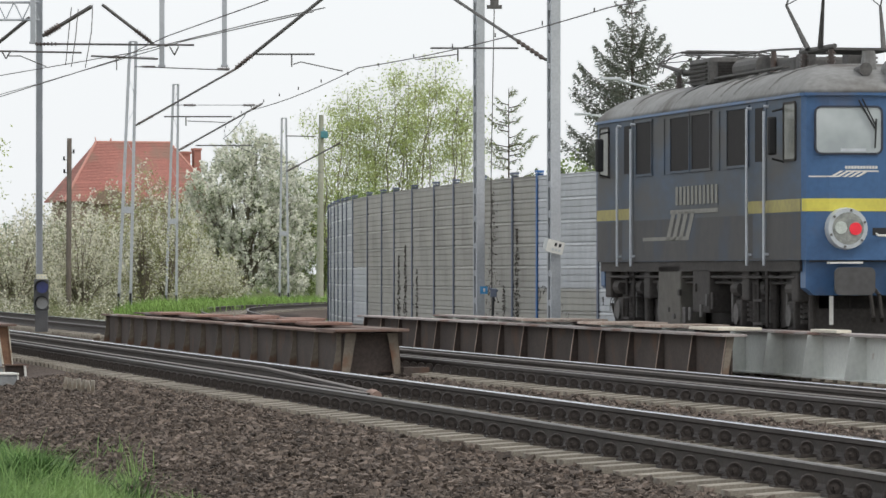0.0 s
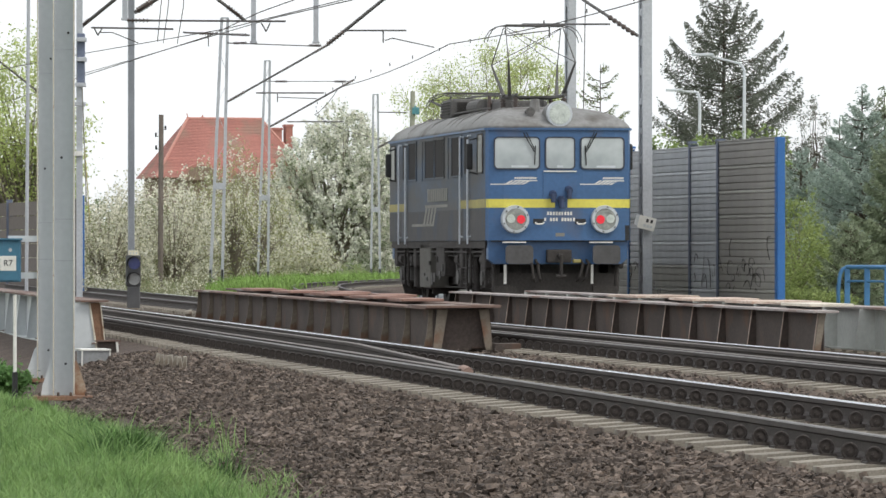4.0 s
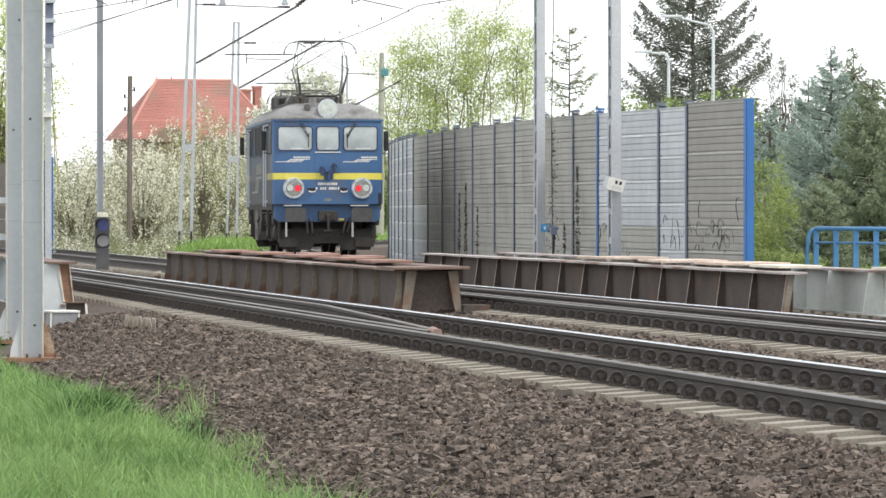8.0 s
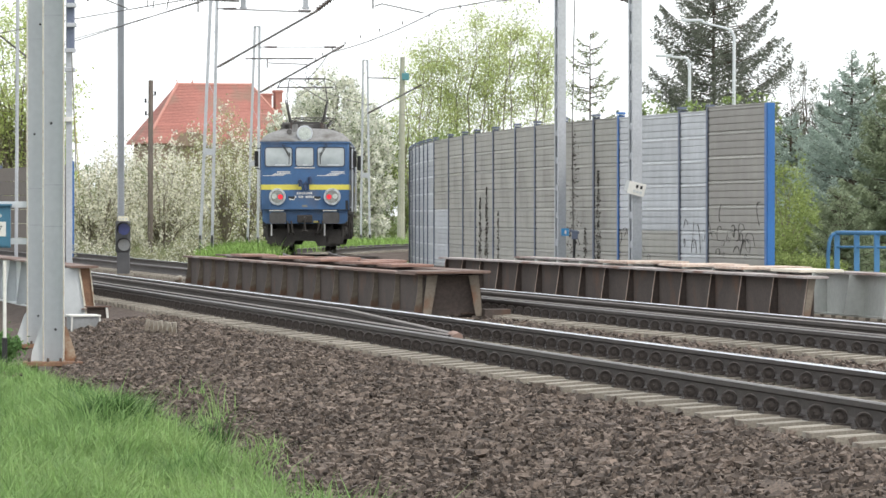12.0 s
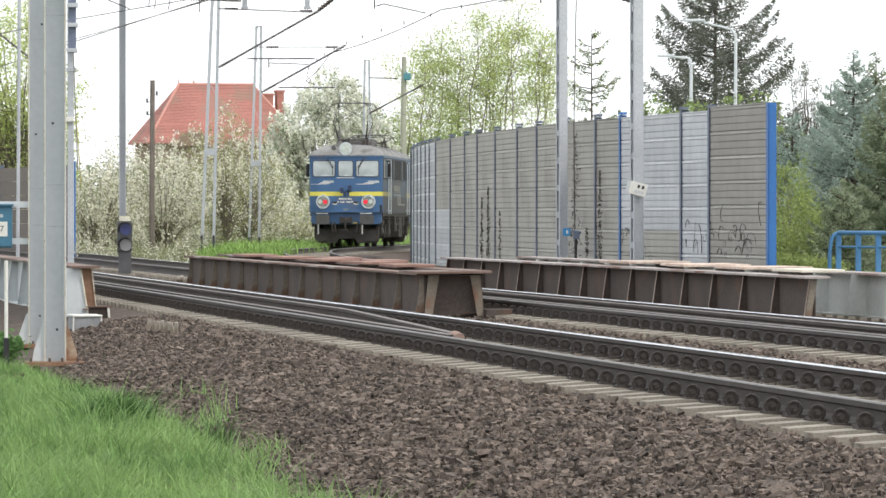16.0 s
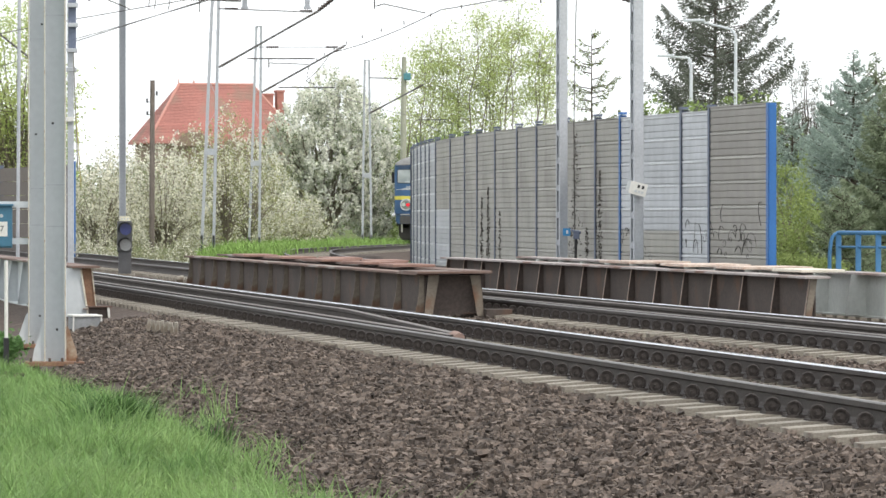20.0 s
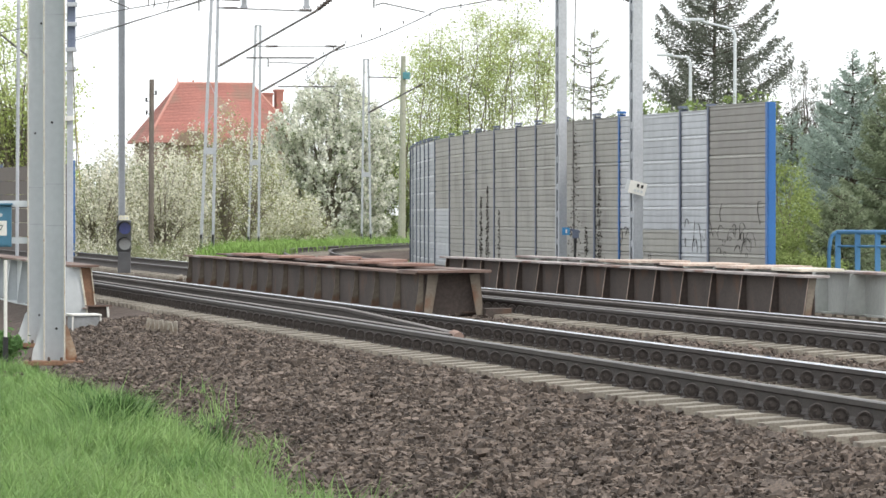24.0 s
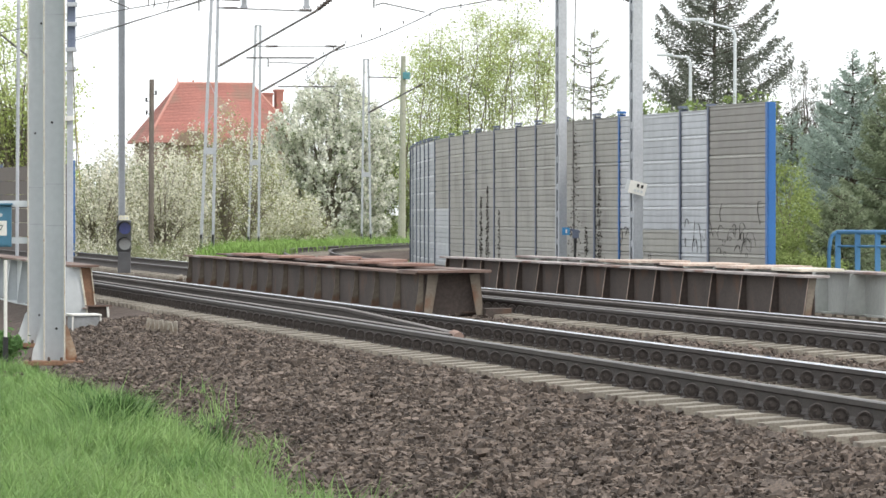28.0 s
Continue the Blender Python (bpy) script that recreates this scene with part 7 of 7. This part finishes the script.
# the airy group behind the barrier
p = site(3.0, 262)
stems = []
for i in range(20):
    x0 = -2.7 + i * 0.416 + RNG.uniform(-0.25, 0.25)
    hh = float(np.interp(x0, [-3.6, -1.9, 0.64, 2.56, 3.84, 5.4], [9.8, 11.9, 12.2, 12.6, 13.4, 11.6])) * RNG.uniform(0.82, 1.03)
    stems.append((x0 * 0.85 - 0.2, RNG.uniform(-1.2, 1.2), x0 + RNG.uniform(-0.9, 1.0), hh, 2.6, 32))
airy_tree("willow", p, GZ, stems, "tall airy willow with thin bright yellow-green shoots", M_LEAFWILLOW, 0.054, 72)
for b, d, h, m_ in ((-8.0, 266, 6.6, M_LEAFSHRUB), (-1.5, 258, 7.0, M_LEAFSHRUB), (2.5, 258, 6.6, M_LEAFSHRUB), (4.0, 193, 5.0, M_LEAFSHRUB), (10.0, 198, 4.6, M_LEAFSHRUB), (17.5, 196, 4.4, M_LEAFDEEP), (24.0, 200, 4.8, M_LEAFDEEP), (28.0, 203, 5.2, M_LEAFDEEP)):
    p = site(b, d)
    broadleaf("shrub", p, GZ, [(0, 0, h * 0.62, 1.1, 1.2, h * 0.34), (0.6, 0, h * 0.4, 1.3, 1.3, h * 0.3)], 300, 10, 0.17, 0.07, m_, "loose green shrub behind the noise barrier", 0.08, None, 0, 0, 24, 0.3)
# conifers
conifer("larch_tree", site(30.8, 195), GZ, 9.4, 2.1, M_LARCH, "slender larch with sparse level olive branches", 13, 6, 0.1, 0.22, 0.045, 150, 0.12, 0.55, 0.08, 0.45, 0.10, 0.10)
conifer("spruce_tree", site(56.5, 190), GZ, 12.8, 4.8, M_SPRUCE, "tall dark spruce with ragged drooping branches", 23, 8, 0.12, 0.32, 0.052, 900, 0.05, 0.80, 0.13, 0.42, 0.17, 0.26)
p = site(75.3, 215)
broadleaf("pine_tree", p, GZ, [(-0.55, 0, 7.35, 0.28, 0.3, 0.6), (-0.05, 0, 7.9, 0.25, 0.3, 0.6), (0.5, 0, 7.5, 0.28, 0.3, 0.6), (-1.1, 0, 6.3, 0.35, 0.4, 0.5), (0.2, 0, 6.3, 0.5, 0.5, 0.5), (1.0, 0, 6.4, 0.35, 0.4, 0.6), (0, 0, 5.0, 1.2, 1.0, 0.8)], 330, 12, 0.10, 0.05, M_PINE, "thin pine with upright tufted tops behind the spruces", 0.1, None, 0, 0, 40, 0.6)
conifer("blue_spruce", site(85.3, 150), GZ, 6.9, 3.2, M_BLUESPRUCE, "broad blue-green spruce with dense needles", 17, 11, 0.10, 0.24, 0.042, 800, 0.02, 1.08, 0.16, 0.2, 0.20, 0.16)
conifer("blue_spruce", site(80.6, 160), GZ, 6.2, 2.3, M_BLUESPRUCE, "slimmer blue-green spruce beside the broad one", 16, 10, 0.10, 0.25, 0.043, 560, 0.02, 1.05, 0.14, 0.2, 0.20, 0.14)
conifer("blue_spruce", site(72.6, 162), GZ, 5.2, 2.6, M_BLUESPRUCE, "lower blue-green spruce beside the taller one", 14, 10, 0.10, 0.22, 0.045, 560, 0.02, 0.95, 0.14, 0.2, 0.20, 0.14)
conifer("blue_spruce", site(83.0, 126), GZ, 2.4, 1.2, M_GREENSPRUCE, "young green spruce in front of the row", 11, 9, 0.05, 0.3, 0.03, 400, 0.02, 0.75, 0.07, 0.25, 0.26, 0.08)
conifer("green_spruce", site(90.0, 172), GZ, 7.6, 2.4, M_GREENSPRUCE, "yellowish green spruce behind the blue ones", 17, 10, 0.05, 0.3, 0.055, 320, 0.02, 1.0, 0.14, 0.3, 0.24, 0.14)
conifer("dark_spruce", site(94.0, 140), GZ, 5.6, 2.3, M_GREENSPRUCE, "dark green spruce by the blue railing", 15, 10, 0.1, 0.2, 0.052, 420, 0.02, 0.8, 0.14, 0.25, 0.24, 0.16)
conifer("dark_spruce", site(102.0, 146), GZ, 6.4, 2.6, M_GREENSPRUCE, "tall dark green spruce by the blue railing", 15, 10, 0.1, 0.2, 0.056, 340, 0.02, 0.8, 0.14, 0.25, 0.24, 0.16)
conifer("blue_spruce", site(110.0, 158), GZ, 6.6, 3.0, M_BLUESPRUCE, "blue-green spruce at the end of the row", 18, 10, 0.05, 0.2, 0.07, 150, 0.02, 0.72, 0.14, 0.25, 0.24, 0.14)
for b, d, h, r in ((71.6, 128, 3.5, 0.75), (74.5, 134, 2.7, 0.8), (77.0, 133, 1.7, 0.5), (70.0, 126, 1.7, 0.7), (72.8, 122, 0.7, 0.6), (78.5, 121, 0.5, 0.4)):
    p = site(b, d)
    broadleaf("shrub", p, GZ, [(0, 0, h * 0.62, r, r, h * 0.38), (0.3, 0, h * 0.35, r * 1.05, r, h * 0.34)], 210, 12, 0.11, 0.045, M_LEAFDEEP, "fresh yellow-green shrub at the end of the noise barrier", 0.05, None, 0, 0, 16, 0.25)
for b, d, h in ((43.5, 165, 5.9), (46.5, 163, 5.5), (49.5, 160, 5.8), (53.0, 166, 5.8), (57.0, 162, 5.6), (60.5, 165, 5.9), (64.0, 168, 6.0), (67.5, 164, 5.6)):
    p = site(b, d)
    broadleaf("shrub", p, GZ, [(0, 0, h * 0.66, 1.0, 1.0, h * 0.32), (0.3, 0, h * 0.4, 1.2, 1.2, h * 0.34)], 200, 10, 0.13, 0.08, M_LEAFSHRUB, "green shrub rising over the noise barrier", 0.06, None, 0, 0, 12, 0.3)
# a low bush by the bridge
p = site(-94.0, 62.5)
broadleaf("low_bush", p, -0.84, [(-0.15, 0, 0.34, 0.36, 0.35, 0.28), (0.15, 0, 0.24, 0.24, 0.3, 0.2), (-0.5, 0, 0.32, 0.4, 0.35, 0.28)], 420, 11, 0.05, 0.032, leafmat("leaf_bush", (0.17, 0.31, 0.11), (0.11, 0.21, 0.07), 0.35), "small leafy green bush beside the bridge", 0.03, None, 0, 0, 14, 0.3)


# ---- grass ----
def blades(P, h, lean, width):
    """Bent blades: a quad and a tip each."""
    n = len(P)
    a = RNG.uniform(0, 2 * math.pi, n)
    d = np.stack([np.cos(a), np.sin(a), np.zeros(n)], 1)
    s = np.stack([-d[:, 1], d[:, 0], np.zeros(n)], 1)
    h = h[:, None]
    w = (width * RNG.uniform(0.7, 1.3, n))[:, None]
    le = (lean * RNG.uniform(0.2, 1.4, n))[:, None] * h
    up = np.array([0, 0, 1.0])
    v0, v1 = P - s * w, P + s * w
    m = P + d * le * 0.35 + up * h * 0.6
    v2, v3 = m + s * w * 0.8, m - s * w * 0.8
    v4 = P + d * le + up * h
    v = np.stack([v0, v1, v2, v3, v4], 1).reshape(-1, 3)
    i = np.arange(n) * 5
    f = [tuple(q) for q in np.stack([i, i + 1, i + 2, i + 3], 1).tolist()] + [tuple(q) for q in np.stack([i + 3, i + 2, i + 4], 1).tolist()]
    return v, f


def grass_patch(name, label, pts, hmin, hmax, width, material, lean=0.6, tuft=9, spread=0.05):
    """Tufts: each point grows several blades that lean outwards and share its height."""
    C = np.array(pts)
    field = np.array([noise.noise((x * 0.9, y * 0.9, 5)) * 0.7 + noise.noise((x * 2.7, y * 2.7, 8)) * 0.6 for x, y, z in pts])
    hc = hmin + (hmax - hmin) * np.clip(0.38 + field, 0.04, 1.3) * RNG.uniform(0.6, 1.3, len(C))
    hc *= np.interp(C[:, 1], [40, 52, 60], [1.0, 0.62, 0.5]) if C[:, 1].max() < 90 else 1.0
    P = np.repeat(C, tuft, axis=0)
    n = len(P)
    o = RNG.normal(size=(n, 2)) * spread * (0.5 + 2.0 * np.repeat(hc, tuft))[:, None]
    P[:, :2] += o
    h = np.repeat(hc, tuft) * RNG.uniform(0.45, 1.2, n)
    v, f = blades(P, h, lean, width)
    me = bpy.data.meshes.new(name)
    me.from_pydata(v.tolist(), [], f)
    me.materials.append(material)
    me.update()
    return tagged(new(name, me), label, "grass", kind="stuff")


def bed_z(off):
    return float(np.interp(off, [-13.4, -12.2, -11.3, -10.75, -10.4, -8, -7.0], [-0.755, -0.51, -0.305, -0.245, -0.235, -0.22, -0.22]))


def verge_edge(s):
    """Where the grass begins, off the branch line, beside the near track."""
    return float(np.interp(s, [20, 34, 40, 46, 58, 66], [-14.1, -13.85, -13.2, -12.75, -12.35, -12.1])) + 0.25 * noise.noise((s * 0.8, 2.0, 0))


pts = []
while len(pts) < 14500:
    s = 24 + 40 * RNG.random() ** 1.15
    edge = verge_edge(s)
    off = edge + 0.22 - abs(RNG.normal()) * 0.3 - RNG.random() * 4.6
    x, y, h = main(s, off)
    if x / y < -0.115 or (off > edge and RNG.random() < 0.6):
        continue
    if (abs(x + 4.74) < 0.5 and -2.2 < y - 57.7 < 0.6):
        continue
    pts.append((x, y, ground_height(x, y) - 0.02))
grass_patch("grass", "fresh green verge grass in uneven tufts", pts, 0.04, 0.40, 0.0058, M_GRASS, 1.0, 8, 0.055)
pts = []
for _ in range(260):
    s = RNG.uniform(28, 50)
    off = verge_edge(s) + abs(RNG.normal()) * 0.16
    x, y, h = main(s, off)
    if noise.noise((s * 0.9, off * 1.5, 3)) > 0.1:
        pts.append((x, y, max(ground_height(x, y), bed_z(off)) - 0.01))
grass_patch("grass", "thin grass tufts growing out into the ballast", pts, 0.12, 0.36, 0.005, M_GRASS, 1.2, 5, 0.09)
M_GRASSDARK = leafmat("coarse_grass", (0.085, 0.17, 0.05), (0.05, 0.11, 0.03), 0.3)
pts = []
for cx, cy, rr, k in ((-2.70, 38.8, 0.08, 60), (-2.56, 38.7, 0.06, 30), (-3.5, 46.5, 0.1, 8), (-1.85, 38.8, 0.07, 8)):
    for _ in range(k):
        x, y = cx + RNG.normal() * rr, cy + RNG.normal() * rr * 1.6
        pts.append((x, y, ground_height(x, y) - 0.02))
grass_patch("grass", "darker coarse grass tufts in the verge", pts, 0.30, 0.44, 0.006, M_GRASSDARK, 0.9, 14, 0.04)
pts = []
while len(pts) < 6500:
    b, d = RNG.uniform(-50, 8), RNG.uniform(140, 250)
    if -51.5 < b < -36.5 and d < 198:
        continue
    x, y = b * d / 1000, d
    bx = float(np.interp(y, BY, BX))
    if x > bx - 1.0:
        continue
    mx = main(y, T2)[0] + 2.3
    if x < mx:
        continue
    pts.append((x, y, max(ground_height(x, y) - 0.03, -0.40 + fall(y) if x > bx - 3.0 else -9)))
grass_patch("grass", "green grass bank between the diverging tracks", pts, 0.12, 0.38, 0.022, M_DRYGRASS, 0.7, 6, 0.3)
pts = []
for _ in range(2600):
    s_ = RNG.uniform(150, 228)
    x, y, h = branch(s_, -RNG.uniform(0.95, 3.2))
    if x > main(y, T2)[0] + 2.0:
        pts.append((x, y, max(ground_height(x, y) - 0.03, -0.16 + fall(s_))))
grass_patch("grass", "tall bright grass along the curving track", pts, 0.22, 0.55, 0.02, M_DRYGRASS, 0.7, 6, 0.16)
pts = []
while len(pts) < 1200:
    b, d = RNG.uniform(68, 102), RNG.uniform(100, 140)
    pts.append((b * d / 1000, d, ground_height(b * d / 1000, d) - 0.03))
grass_patch("grass", "rough green grass beyond the noise barrier", pts, 0.2, 0.45, 0.016, M_DRYGRASS, 0.7, 6, 0.2)


# ---- ballast stones ----
def stones(name, label, P, size):
    """Broken stones, each an uneven twenty-sided lump, joined as one heap."""
    n = len(P)
    bm = B()
    bmesh.ops.create_cube(bm, size=1.35)
    bmesh.ops.triangulate(bm, faces=bm.faces[:])
    base = np.array([v.co[:] for v in bm.verts])
    tri = np.array([[v.index for v in f.verts] for f in bm.faces])
    bm.free()
    nv = len(base)
    kinds = [base * RNG.uniform(0.5, 1.3, (nv, 1)) + RNG.normal(size=base.shape) * 0.16 for _ in range(16)]
    k = RNG.integers(0, 16, n)
    V = np.stack(kinds)[k]
    sc = (size * RNG.lognormal(0, 0.28, n))[:, None, None] * RNG.uniform(0.6, 1.25, (n, 1, 3)) * np.array([1, 1, 0.75])
    a, b = RNG.uniform(0, 2 * math.pi, n), RNG.normal(0, 0.5, n)
    V = V * sc
    ca, sa, cb, sb = np.cos(a)[:, None], np.sin(a)[:, None], np.cos(b)[:, None], np.sin(b)[:, None]
    x, y, z = V[:, :, 0], V[:, :, 1], V[:, :, 2]
    y, z = y * cb - z * sb, y * sb + z * cb
    x, y = x * ca - y * sa, x * sa + y * ca
    V = np.stack([x, y, z], 2) + np.asarray(P)[:, None, :]
    F_ = (tri[None] + (np.arange(n) * nv)[:, None, None]).reshape(-1, 3)
    me = bpy.data.meshes.new(name)
    me.vertices.add(n * nv)
    me.vertices.foreach_set("co", V.reshape(-1).astype(np.float32))
    m = len(F_)
    me.loops.add(m * 3)
    me.loops.foreach_set("vertex_index", F_.reshape(-1).astype(np.int32))
    me.polygons.add(m)
    me.polygons.foreach_set("loop_start", (np.arange(m) * 3).astype(np.int32))
    me.materials.append(M_STONE)
    me.update(calc_edges=True)
    me.shade_flat()
    me.validate()
    return tagged(new(name, me), label, "ballast stones", kind="stuff")


P = []
for i in range(92000):
    s = 24 + 46 * RNG.random() ** 1.35
    off = RNG.uniform(-14.2, -10.3)
    if off < verge_edge(s) - 0.3 * RNG.random():
        continue
    if off > -10.5 and RNG.random() < 0.93:
        continue
    x, y, h = main(s, off)
    if x / y < -0.1 or x / y > 0.1:
        continue
    P.append((x, y, max(bed_z(off), ground_height(x, y) if off < -12.9 else -9) + RNG.normal() * 0.012 + 0.004))
for i in range(3500):
    x, y = -3.9 + RNG.normal() * 0.45, 55.2 + RNG.normal() * 1.4
    off = (x - 11.3755) * math.cos(HEAD0) - (y - 39.703) * math.sin(HEAD0)
    P.append((x, y, max(ground_height(x, y), bed_z(off) if off > -13.2 else -9) + RNG.uniform(-0.005, 0.02)))
stones("ballast_stones", "brown and grey crushed stone of the ballast shoulder", P, 0.0255)
P = []
for i in range(32000):
    s = 40 + 36 * RNG.random() ** 1.2
    off = RNG.choice([RNG.uniform(T1 + 1.28, T2 - 1.28), RNG.uniform(T2 + 1.25, T2 + 2.0), RNG.uniform(T1 - 0.6, T1 + 0.6)])
    x, y, h = main(s, off)
    if x / y < -0.1 or x / y > 0.12:
        continue
    z = -0.235
    P.append((x, y, z + RNG.normal() * 0.015))
stones("ballast_stones", "brown crushed stone between the railway tracks", P, 0.032)


# ---- what moves ----
def motions():
    rows = []
    for i in range(0, 281, 4):
        t = i / 10
        s = engine_s(t)
        a, b = branch(s - 4.0), branch(s + 4.0)
        h = math.atan2(b[0] - a[0], b[1] - a[1])
        z = (fall(s - 4.0) + fall(s + 4.0)) / 2
        rows.append((t, pose((a[0] + b[0]) / 2, (a[1] + b[1]) / 2, z, math.degrees(math.atan2(fall(s + 4.0) - fall(s - 4.0), 8.0)), 0, -math.degrees(h))))
    walk(engine, rows)
    for w, y in wheelsets:
        walk(w, [(i / 10, pose(0, y, 0.61, -math.degrees(i / 10 * SPEED / 0.61) % 360, 0, 0)) for i in range(281)])


motions()
